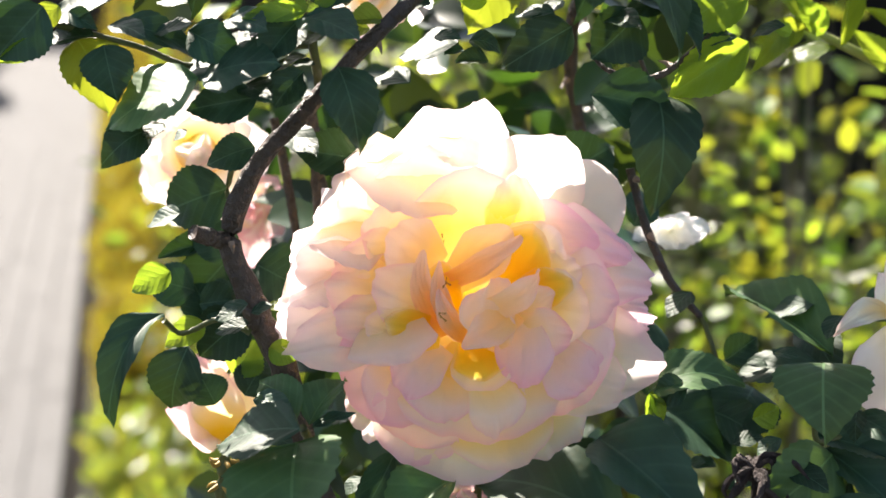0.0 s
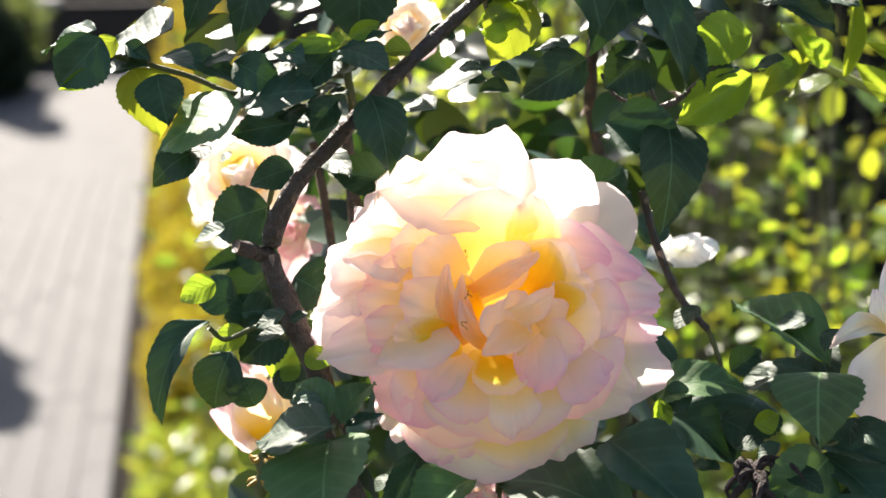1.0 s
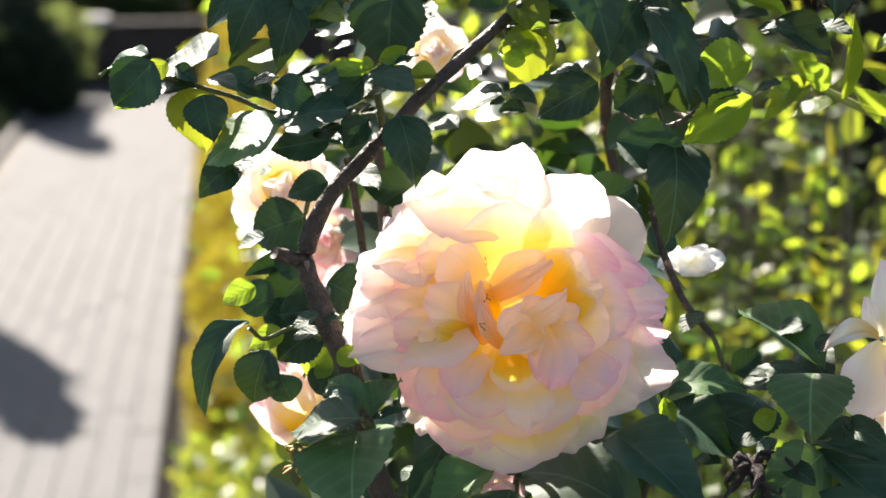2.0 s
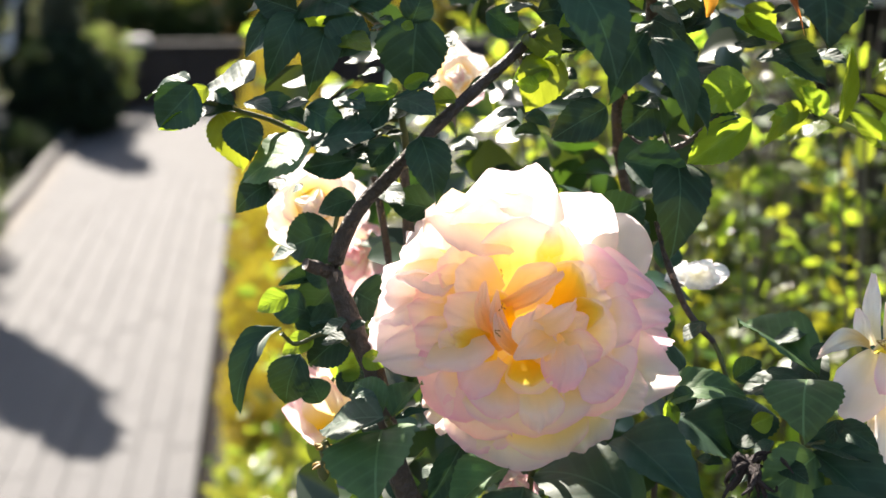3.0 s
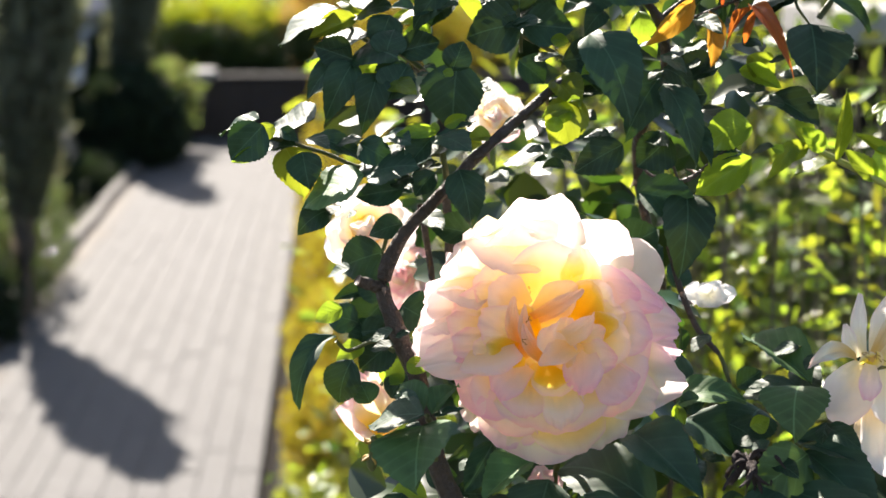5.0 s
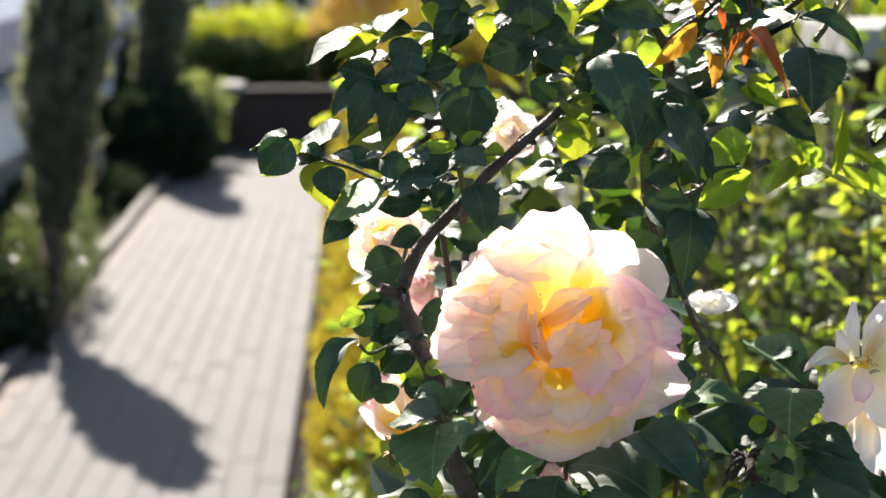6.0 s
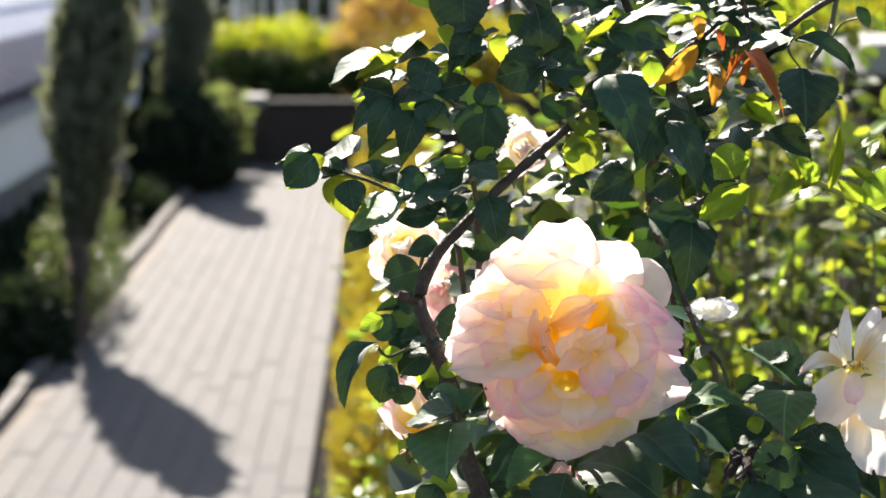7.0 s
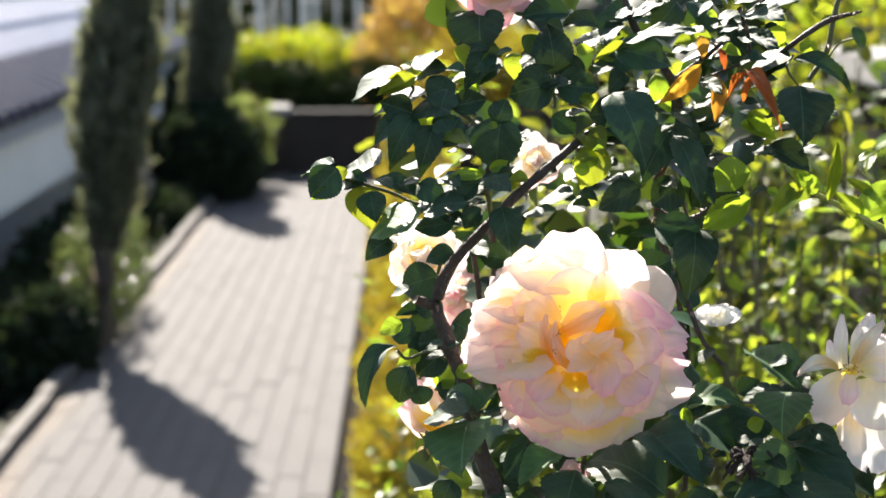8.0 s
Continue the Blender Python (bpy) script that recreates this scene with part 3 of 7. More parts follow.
def twiggy_shrub(at, spread, height, twigs, leaves, size, material, label, seed):
    """A loose shrub: upright twigs from the base, leaves set along their upper parts."""
    rnd = random.Random(seed)
    base = Vector(at)
    ob = thing("garden_shrub", base, label, "shrub", "shrubs behind the roses")
    tv, tf, lv, lf = [], [], [], []
    for _ in range(twigs):
        end = base + Vector((rnd.gauss(0, 0.55) * spread, rnd.gauss(0, 0.5) * spread, height * rnd.uniform(0.62, 1.06)))
        mid = base.lerp(end, 0.5) + Vector((rnd.gauss(0, 0.05), rnd.gauss(0, 0.05), 0.05))
        pts = spline([base + Vector((rnd.uniform(-.06, .06), rnd.uniform(-.06, .06), -0.02)), mid, end], 6)
        v, f = tube(pts, [0.0045 * (1 - 0.75 * k / (len(pts) - 1)) for k in range(len(pts))], 5)
        tf += [tuple(i + len(tv) for i in g) for g in f]
        tv += v
        for _ in range(leaves):
            t = rnd.uniform(0.42, 1.0) * (len(pts) - 1)
            i = min(int(t), len(pts) - 2)
            p = pts[i].lerp(pts[i + 1], t - i)
            p = p + Vector((rnd.gauss(0, 0.035), rnd.gauss(0, 0.035), rnd.gauss(0, 0.02)))
            d = Vector((rnd.gauss(0, 1), rnd.gauss(0, 1), rnd.gauss(0.15, 0.6))).normalized()
            n = Vector((rnd.gauss(0, 0.5), rnd.gauss(0, 0.5), 0.8)).normalized()
            add_blade(lv, lf, p, d, n, size * rnd.uniform(0.6, 1.3))
    part("branchwork", mesh_of("branchwork", tv, tf, DRYSTEM, soft=True), DRYSTEM, ob)["kind"] = "stuff"
    part("foliage", mesh_of("foliage", lv, lf, material), material, ob)["kind"] = "stuff"


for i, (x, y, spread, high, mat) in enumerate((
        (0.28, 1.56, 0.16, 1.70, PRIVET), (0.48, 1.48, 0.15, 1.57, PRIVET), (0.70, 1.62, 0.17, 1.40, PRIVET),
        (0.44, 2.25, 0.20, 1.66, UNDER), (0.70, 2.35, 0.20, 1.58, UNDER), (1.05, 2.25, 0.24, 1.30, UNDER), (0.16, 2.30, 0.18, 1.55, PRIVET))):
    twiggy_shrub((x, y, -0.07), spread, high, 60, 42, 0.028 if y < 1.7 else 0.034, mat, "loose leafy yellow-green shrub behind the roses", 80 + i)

# ---------------------------------------------------------------- the rose bush
# local axes of the bush: centimetres; x across, y away, z up, from the heart of the large bloom
BLOOM = pose(0.0951, 0.8385, 1.4930, -12.34, 0, -5.31)
CM = 0.01


def at_cm(x, y, z):
    return BLOOM @ Vector((x * CM, y * CM, z * CM))


def leaf_mesh(kind, seed):
    """Rose leaflet of unit length along x, unit width along y: folded, arched, with a saw-toothed rim."""
    rnd = random.Random(seed)
    nu, nv = 23, 8
    bend, fold, twist = rnd.uniform(0.06, 0.24), rnd.uniform(0.15, 0.50), rnd.uniform(-0.25, 0.25)
    if seed > 28:
        bend, fold, twist = bend * 0.5, fold * 0.28, twist * 0.4
    verts, uvs, faces = [], [], []
    for i in range(nu + 1):
        u = i / nu
        half = 0.5 * (math.sin(math.pi * min(1.0, u ** (0.79 + 0.025 * (seed % 5)))) ** (0.72 + 0.06 * (seed % 3))) * 1.02
        if u > 0.8:
            half *= 1 - 0.35 * (u - 0.8) / 0.2 * (1 - u) * 4
        for j in range(nv + 1):
            v = 2 * j / nv - 1
            tooth = 1 + (0.036 if i % 2 else -0.026) * (abs(v) > 0.9)
            x = u + (0.012 if i % 2 and abs(v) > 0.9 else 0)
            y = half * v * tooth
            z = fold * abs(v) * half * 0.9 - bend * (2 * u - 0.7) ** 2 + twist * v * u * 0.4
            z += 0.022 * math.sin(u * 13 + abs(v) * -5 + seed) * abs(v)
            verts.append((x, y, z + bend * 0.49))
            uvs.append((u, 0.5 + v * half))
    for i in range(nu):
        for j in range(nv):
            a = i * (nv + 1) + j
            faces.append((a, a + nv + 1, a + nv + 2, a + 1))
    return mesh_of("leaf", verts, faces, LEAF[kind], uvs, soft=True)


LEAF_MESH = {kind: [leaf_mesh(kind, 7 * s + 1) for s in range(8)] for kind in LEAF}
FACING = {"v": (0.0, -1.0, 0.12), "u": (-0.38, -0.47, 0.79), "k": (-0.33, -0.57, 0.75), "s": (0.12, -0.86, 0.45), "h": (-0.28, -0.61, 0.73), "l": (0.0, -0.76, 0.62), "o": (0.25, -0.85, 0.25)}
leaf_rnd = random.Random(21)

bush = thing("rose_bush", (BLOOM.translation.x, BLOOM.translation.y + 0.10, 0), "tall rose bush with glossy dark green leaves", "rose bush")


def leaf(x, z, y, dx, dz, wide, facing="v", kind="mature", owner=None, wobble=0.27):
    """A leaflet from (x, z) at depth y, its tip dx, dz further on; facing names the way its face looks."""
    rnd = leaf_rnd
    n = Vector(FACING[facing]) + Vector((rnd.uniform(-1, 1), rnd.uniform(-1, 1) * 0.5, rnd.uniform(-1, 1))) * (wobble if facing in "vo" else wobble * 0.42 if facing == "u" else wobble * 0.4)
    n.normalize()
    dy = -(n.x * dx + n.z * dz) / min(n.y, -0.3)
    a = Vector((dx, dy, dz))
    size = a.length
    a.normalize()
    side = n.cross(a)
    m = Matrix.Identity(4)
    for r in range(3):
        m[r][0], m[r][1], m[r][2], m[r][3] = a[r] * size * CM, side[r] * wide * CM, n[r] * size * CM, (x, y, z)[r] * CM
    ob = part("leaf", LEAF_MESH[kind][rnd.randrange(4) + (4 if facing == "u" else 0)], None, owner or bush, m=BLOOM @ m)
    return ob


def cane(name, points, radii, material, label="", sides=10, thorns=0, seed=0, steps=5):
    """A stem through points (x, z, y) in centimetres, with its thorns."""
    pts = spline([at_cm(x, y, z) for x, z, y in points], steps)
    rr = np.interp(np.linspace(0, len(radii) - 1, len(pts)), range(len(radii)), radii)
    v, f = tube(pts, [r * CM for r in rr], sides, 0.16, seed)
    ob = part(name, mesh_of(name, v, f, material, soft=True), material, bush, label)
    rnd = random.Random(seed + 5)
    for _ in range(thorns):
        i = rnd.randrange(1, len(pts) - 1)
        d = (pts[i + 1] - pts[i]).normalized()
        out = d.cross(Vector((rnd.gauss(0, 1), rnd.gauss(0, 1), rnd.gauss(0, 1)))).normalized()
        r = rr[i] * CM
        p0 = pts[i] + out * r * 0.8
        v, f = tube([p0, p0 + out * 0.002 - d * 0.0006, p0 + out * 0.0042 - d * 0.0022], [0.0015, 0.0008, 0.0002], 6)
        part("thorn", mesh_of("thorn", v, f, THORN, soft=True), THORN, ob)
    return ob


def petal(owner, base, tip, wide, lift, material, bulge=0.5, cup=0.25, ruffle=0.12, seed=0, curl=0.0, notch=0.0):
    """A petal from base to tip, each (x, z, y) in centimetres. bulge arches it to the viewer, cup raises its sides, curl rolls the rim back."""
    rnd = random.Random(seed * 13 + 3)
    nu, nv = 20, 18
    b, t = Vector((base[0], base[2], base[1])), Vector((tip[0], tip[2], tip[1]))
    a = t - b
    length = a.length
    a.normalize()
    n = Vector((0, -1, 0)) - a * a.dot(Vector((0, -1, 0)))
    n = n.normalized() if n.length > 0.2 else Vector((0, -0.5, 0.8))
    side = n.cross(a)
    p1, p2, p3 = rnd.uniform(0, 6.28), rnd.uniform(0, 6.28), rnd.uniform(0, 6.28)
    skew = rnd.uniform(-0.10, 0.10)
    verts, uvs, faces = [], [], []
    for i in range(nu + 1):
        u = i / nu
        prof = 0.28 + 0.72 * math.sin(math.pi / 2 * min(1.0, u / 0.62)) ** 1.2
        for j in range(nv + 1):
            v = 2 * j / nv - 1
            # rounded outer end
            reach = u * (1 - (0.34 + 0.06 * math.sin(p3)) * abs(v) ** 3.4 * u * u)
            reach += u ** 3 * (0.035 * math.sin(3.1 * v + p1) + 0.022 * math.sin(7.3 * v + p2) + 0.012 * math.sin(15 * v + p3)) - notch * u ** 4 * math.exp(-(v * 5) ** 2)
            half = 0.5 * wide * prof * (1 - 0.12 * u ** 4)
            out = lift * u + bulge * 4 * u * (1 - u) * length * 0.25
            out += cup * v * v * half * (0.5 + 0.5 * u)
            wav = ruffle * u ** 2.2 * wide * (0.45 * math.sin(3.6 * v + p1) + 0.35 * math.sin(6.7 * v + p2 + 2 * u) + 0.18 * math.sin(12 * v + p3))
            out += wav - curl * max(0.0, u - 0.55) ** 2 * length * 2.2
            q = Vector((u * 2.6 + seed * 3.7, v * 2.2, seed * 1.3))
            out += wide * (0.035 * noise.noise(q) + 0.012 * noise.noise(q * 2.7)) * min(1.0, u * 2)
            out -= curl * 0.4 * max(0.0, abs(v) - 0.6) ** 2 * wide
            p = b + a * (reach * length) + side * (v * half + skew * u * u * wide) + n * out
            verts.append(BLOOM @ (p * CM))
            uvs.append((u, (v + 1) / 2))
    for i in range(nu):
        for j in range(nv):
            k = i * (nv + 1) + j
            faces.append((k, k + 1, k + nv + 2, k + nv + 1))
    return part("petal", mesh_of("petal", verts, faces, material, uvs, soft=True), material, owner)


def broad_petal(owner, base, mid, tip, widths, material, roll, cup, ruffle, curl, ragged, seed):
    """A broad petal bent along base, mid and tip, each (x, z, y) in centimetres; widths at those three. roll turns one side to the viewer,
    cup raises the sides, curl rolls the rim back, ragged breaks the outer edge."""
    rnd = random.Random(seed * 17 + 5)
    nu, nv = 22, 22
    b, m, t = (Vector((p[0], p[2], p[1])) for p in (base, mid, tip))
    m = 2 * m - (b + t) / 2
    flat = Vector((t.x - b.x, 0, t.z - b.z)).normalized()
    side = Vector((flat.z, roll, -flat.x)).normalized()
    p1, p2, p3, p4 = (rnd.uniform(0, 6.28) for _ in range(4))
    length = (t - b).length
    verts, uvs, faces = [], [], []
    for i in range(nu + 1):
        for j in range(nv + 1):
            v = 2 * j / nv - 1
            rim = 1 - 0.30 * abs(v) ** 3.0 + ragged * (math.sin(3.3 * v + p1) + 0.7 * math.sin(7.7 * v + p2) + 0.45 * math.sin(16 * v + p3))
            u = i / nu * (1 + (rim - 1) * (i / nu) ** 2)
            spot = (1 - u) ** 2 * b + 2 * u * (1 - u) * m + u * u * t
            way = (2 * (1 - u) * (m - b) + 2 * u * (t - m)).normalized()
            n = side.cross(way).normalized()
            if n.y > 0 or (abs(n.y) < 0.25 and n.z < 0):
                n = -n
            wide = np.interp(u, (0, 0.25, 0.55, 0.85, 1.0, 1.3), (widths[0], 0.5 * widths[0] + 0.5 * widths[1], widths[1], 0.35 * widths[1] + 0.65 * widths[2], widths[2], widths[2])) / 2
            wave = ruffle * length * u ** 1.8 * (0.55 * math.sin(3.4 * v + p2 + u) + 0.35 * math.sin(6.3 * v + p3 + 2 * u) + 0.15 * math.sin(13 * v + p4))
            out = cup * wide * v * v * (1.2 - 0.4 * u) + wave - curl * length * max(0.0, u - 0.6) ** 2 * 1.8
            q = Vector((u * 2.2 + seed * 3.7, v * 1.9, seed * 1.3))
            out += length * (0.050 * noise.noise(q) + 0.020 * noise.noise(q * 2.9)) * min(1.0, u * 2)
            p = spot + side * (v * wide) + n * out
            verts.append(BLOOM @ (p * CM))
            uvs.append((i / nu, (v + 1) / 2))
    for i in range(nu):
        for j in range(nv):
            k = i * (nv + 1) + j
            faces.append((k, k + 1, k + nv + 2, k + nv + 1))
    return part("petal", mesh_of("petal", verts, faces, material, uvs, soft=True), material, owner)


def stamens(owner, spots):
    """A few brown stamens among the inner petals."""
    rnd = random.Random(6)
    for x, z, y in spots:
        for _ in range(3):
            p = at_cm(x + rnd.uniform(-0.2, 0.2), y + rnd.uniform(0, 0.2), z + rnd.uniform(-0.2, 0.2))
            q = p + BLOOM.to_3x3() @ Vector((rnd.uniform(-0.002, 0.002), -0.004, rnd.uniform(-0.002, 0.002)))
            v, f = tube([p, (p + q) / 2, q], [0.00018, 0.00018, 0.00035], 5)
            part("stamen", mesh_of("stamen", v, f, STAMEN, soft=True), STAMEN, owner)


def dried_head(x, z, y):
    """A shrivelled, nearly black old flower."""
    c = at_cm(x, y, z)
    head = thing("dried_flower", c, "shrivelled dark brown dead rose head", "dead flower")
    rnd = random.Random(9)
    for _ in range(26):
        d = Vector((rnd.gauss(0, 1), rnd.gauss(0, 1), rnd.gauss(-0.2, 0.7))).normalized()
        bendy = Vector((rnd.gauss(0, 1), rnd.gauss(0, 1), -1.2)) * 0.003
        pts = spline([c, c + d * 0.006, c + d * 0.010 + bendy, c + d * 0.009 + bendy * 2], 3)
        v, f = tube(pts, [0.0004 + 0.0007 * math.sin(3.1 * k / (len(pts) - 1)) for k in range(len(pts))], 5, 0.3, rnd.randrange(99))
        part("dry_petal", mesh_of("dry_petal", v, f, DEAD), DEAD, head)
    v, f = tube(spline([c, c + Vector((0.002, 0.004, -0.015)), c + Vector((0, 0.02, -0.06))], 4), [0.0014] * 9, 7)
    part("stalk", mesh_of("stalk", v, f, TWIG, soft=True), TWIG, head)


def bud(x, z, y):
    """A small spent bud with curled sepals."""
    c = at_cm(x, y, z)
    ob = thing("spent_bud", c, "small brown spent rosebud with curled sepals", "rosebud")
    v, f = tube([c + Vector((0, 0, k)) for k in (-0.005, -0.003, 0.0, 0.003, 0.005)], [0.0008, 0.0022, 0.0028, 0.0022, 0.0008], 10, 0.08)
    part("hip", mesh_of("hip", v, f, TWIG, soft=True), TWIG, ob)
    rnd = random.Random(int(z * 10))
    for i in range(5):
        a = i * 1.256
        d = Vector((math.cos(a), math.sin(a), 0.5))
        v, f = tube(spline([c + Vector((0, 0, 0.003)), c + d * 0.004, c + d * 0.006 + Vector((0, 0, rnd.uniform(-0.004, 0.002)))], 3), [0.0009, 0.0009, 0.0009, 0.0008, 0.0007, 0.0005, 0.0003], 5)
        part("sepal", mesh_of("sepal", v, f, STAMEN, soft=True), STAMEN, ob)


def shoot_at(*points):
    """The pale stem of the climbing shoot that crosses the hedge."""
    pts = spline([at_cm(x, y, z) for x, z, y in points], 5)
    v, f = tube(pts, list(np.linspace(0.0024, 0.0010, len(pts))), 8, 0.08)
    ob = part("stem", mesh_of("stem", v, f, PALESTEM, soft=True), PALESTEM, shoot)
    ground_spot = Vector((pts[0].x + 0.12, pts[0].y + 0.05, 0))
    w, g = tube(spline([pts[0], pts[0] + Vector((0.08, 0.02, -0.25)), ground_spot], 5), list(np.linspace(0.0024, 0.005, 11)), 8)
    part("stem_foot", mesh_of("stem_foot", w, g, PALESTEM, soft=True), PALESTEM, shoot)


shoot = thing("climbing_shoot", (BLOOM.translation.x + 0.30, BLOOM.translation.y, 0), "pale yellow-green climbing shoot with broad soft leaves", "plant")
PALESTEM = plain("pale_stem", (0.42, 0.44, 0.12), 0.8, 60, 0.5, 0.2, 300)

def filler_leaves(count, x0, x1, z0, z1, y0, y1):
    """More leaves of the bush between the ones in front; none right behind or over the large bloom."""
    rnd = random.Random(int(x0 * 7 + z0 * 3 + count))
    for _ in range(count):
        x, z, y = rnd.uniform(x0, x1), rnd.uniform(z0, z1), rnd.uniform(y0, y1)
        if -11 < x < 7.5 and z > 2:
            if z < 8.8:
                continue
            y = min(y, (z - 7.0) * 0.25 - 0.8)
        elif -11 < x < -4:
            y = min(y, 3.4)
        a, s = rnd.uniform(0, 6.283), rnd.uniform(1.5, 2.6)
        face = rnd.choice("vvvvuslo")
        leaf(x, z, y, math.cos(a) * s, math.sin(a) * s * 0.8, s * rnd.uniform(0.7, 0.95), face, "young" if rnd.random() < 0.12 else "mature")


filler_leaves(20, -10.0, 0.0, 6.0, 19.5, 3.0, 7.0)
filler_leaves(24, 0.0, 10.0, 6.5, 19.5, 3.0, 7.0)
filler_leaves(14, -9.8, -5.5, -4.0, 5.5, 2.5, 6.0)
filler_leaves(10, 6.0, 17.0, -9.5, -1.5, 2.5, 7.0)
filler_leaves(12, -8.0, 6.0, -11.0, -6.5, 3.0, 7.0)


def small_leaves(count, x0, x1, z0, z1, y0, y1):
    """Small leaflets between the large ones; many lie flat and shine in the sun."""
    rnd = random.Random(int(x0 * 5 + z1 * 3 + count))
    for _ in range(count):
        x, z, y = rnd.uniform(x0, x1), rnd.uniform(z0, z1), rnd.uniform(y0, y1)
        a, s = rnd.choice((0, math.pi)) + rnd.uniform(-0.7, 0.7), rnd.uniform(0.6, 1.4)
        face = rnd.choice("uuuuvl")
        leaf(x, z, y, math.cos(a) * s, math.sin(a) * s * 0.5, s * rnd.uniform(0.6, 0.9), face, "young" if face in "vl" and rnd.random() < 0.6 else "mature")


small_leaves(30, -7.2, 0.0, 7.6, 18.0, -1.2, 1.0)
small_leaves(40, 0.0, 13.5, 7.6, 19.5, -1.2, 1.5)
small_leaves(10, 7.0, 11.5, -8.5, -2.0, -0.5, 2.0)
small_leaves(6, -8.8, -6.8, -5.0, 4.0, -0.8, 1.0)
# upper spray
leaf(-10.6, 16.0, 3.0, -3.0, -1.8, 4.5, "u", "mature")
leaf(-9.6, 15.4, 2.3, -2.3, -1.1, 1.2, "v", "young")
leaf(-8.9, 14.5, 2.0, -3.2, -1.2, 3.5, "u", "mature")
leaf(-9.9, 15.5, 2.8, 2.0, 0.6, 2.7, "u", "mature")
leaf(-7.9, 15.5, 2.1, -0.6, -1.8, 1.8, "v", "mature")
leaf(-9.4, 13.8, 2.0, 1.9, -0.5, 3.1, "u", "mature")
leaf(-9.6, 13.0, 0.9, -1.2, -2.6, 1.7, "s", "mature")
leaf(-10.3, 13.1, 1.3, -1.6, -1.7, 1.2, "s", "mature")
leaf(-8.4, 12.4, 0.7, -0.6, -2.6, 1.7, "s", "mature")
leaf(-8.3, 13.1, 1.6, -1.2, -0.7, 1.0, "v", "young")
leaf(-9.2, 15.6, 2.8, -1.5, 0.9, 1.0, "v", "young")
leaf(-6.2, 15.3, 2.7, -1.9, 0.2, 1.0, "v", "young")
leaf(-5.9, 15.0, 2.1, -1.6, -1.3, 1.1, "v", "young")
leaf(-5.8, 14.6, 2.4, -2.1, 0.3, 1.5, "u", "mature")
leaf(-7.2, 13.1, 1.2, -1.0, -1.9, 1.9, "v", "mature")
# long side spray
leaf(-13.9, 9.8, 0.0, -1.6, -1.7, 2.1, "v", "mature")
leaf(-14.1, 10.1, 0.0, -2.2, -0.6, 1.6, "u", "mature")
leaf(-13.9, 8.7, 0.5, -1.6, -0.7, 0.7, "v", "young")
leaf(-13.4, 9.8, 0.0, -0.7, -0.7, 0.9, "v", "young")
leaf(-11.4, 10.1, 0.0, -2.5, -0.2, 2.9, "u", "mature")
leaf(-12.3, 8.8, 0.0, -2.1, 0.0, 1.1, "u", "mature")
leaf(-13.1, 9.6, 0.0, 0.9, -0.6, 0.7, "v", "mature")
leaf(-13.0, 8.8, 1.0, 1.1, -2.3, 2.2, "v", "young")
leaf(-12.0, 8.5, 0.0, 0.4, -1.8, 1.7, "v", "mature")
leaf(-8.9, 7.3, -1.0, -3.1, -1.4, 3.8, "u", "soft")
leaf(-11.6, 9.1, 0.0, 2.9, -0.9, 1.3, "s", "mature")
leaf(-11.7, 9.1, -0.5, 1.2, -0.4, 0.9, "u", "mature")
leaf(-7.4, 7.7, -1.0, -1.8, 0.5, 2.7, "u", "mature")
leaf(-8.8, 7.3, -1.0, 2.4, 0.6, 2.9, "u", "mature")
leaf(-7.1, 8.2, 0.0, -1.4, 0.6, 2.1, "u", "mature")
leaf(-10.6, 5.7, 0.0, -1.5, -0.9, 1.5, "s", "mature")
leaf(-10.1, 5.9, -0.5, -0.6, -0.5, 1.0, "u", "mature")
leaf(-7.0, 6.7, -0.7, -2.3, -0.4, 1.4, "v", "mature")
# by the fork
leaf(-8.2, 3.7, 3.0, -2.4, -0.8, 2.3, "v", "mature")
leaf(-7.2, 5.1, 2.0, -1.6, -0.5, 1.3, "v", "mature")
leaf(-9.8, 2.9, 2.0, -1.2, -0.4, 1.1, "u", "mature")
leaf(-8.1, 1.4, 4.5, -1.9, -2.0, 2.4, "v", "mature")
leaf(-10.2, 0.9, 2.0, -1.3, -0.6, 1.1, "v", "young")
leaf(-10.3, -0.4, 0.0, -2.1, -2.5, 1.3, "h", "mature")
leaf(-9.1, -0.9, 2.0, -1.3, -0.7, 1.0, "v", "young")
leaf(-7.5, -0.7, 3.0, -1.9, -1.5, 2.0, "v", "mature")
leaf(-9.6, -1.6, 1.0, -0.8, -2.2, 1.9, "v", "mature")
leaf(-7.5, -0.1, -0.5, -1.1, -0.5, 1.0, "u", "mature")
leaf(-7.3, 1.0, 3.0, 1.5, -0.8, 2.2, "v", "mature")
leaf(-8.8, 1.8, 4.0, -1.9, -0.4, 0.8, "s", "mature")
leaf(-3.7, 4.6, 1.5, -2.1, 0.4, 1.6, "v", "mature")
leaf(-4.4, 7.6, -1.2, 0.7, -2.5, 1.9, "v", "mature")
leaf(-5.6, 9.2, -0.5, -1.3, -1.5, 1.5, "s", "mature")
leaf(-5.4, 9.4, -1.0, -2.0, -0.1, 0.7, "v", "young")
leaf(-5.5, 9.2, -1.0, 1.7, -0.7, 1.6, "u", "mature")
leaf(-5.3, 9.2, -1.0, 1.7, 0.7, 0.8, "u", "mature")
leaf(-5.4, 8.0, -1.0, -1.4, -0.6, 1.0, "u", "mature")
leaf(-5.5, 7.5, -0.7, -1.0, -1.1, 1.3, "v", "mature")
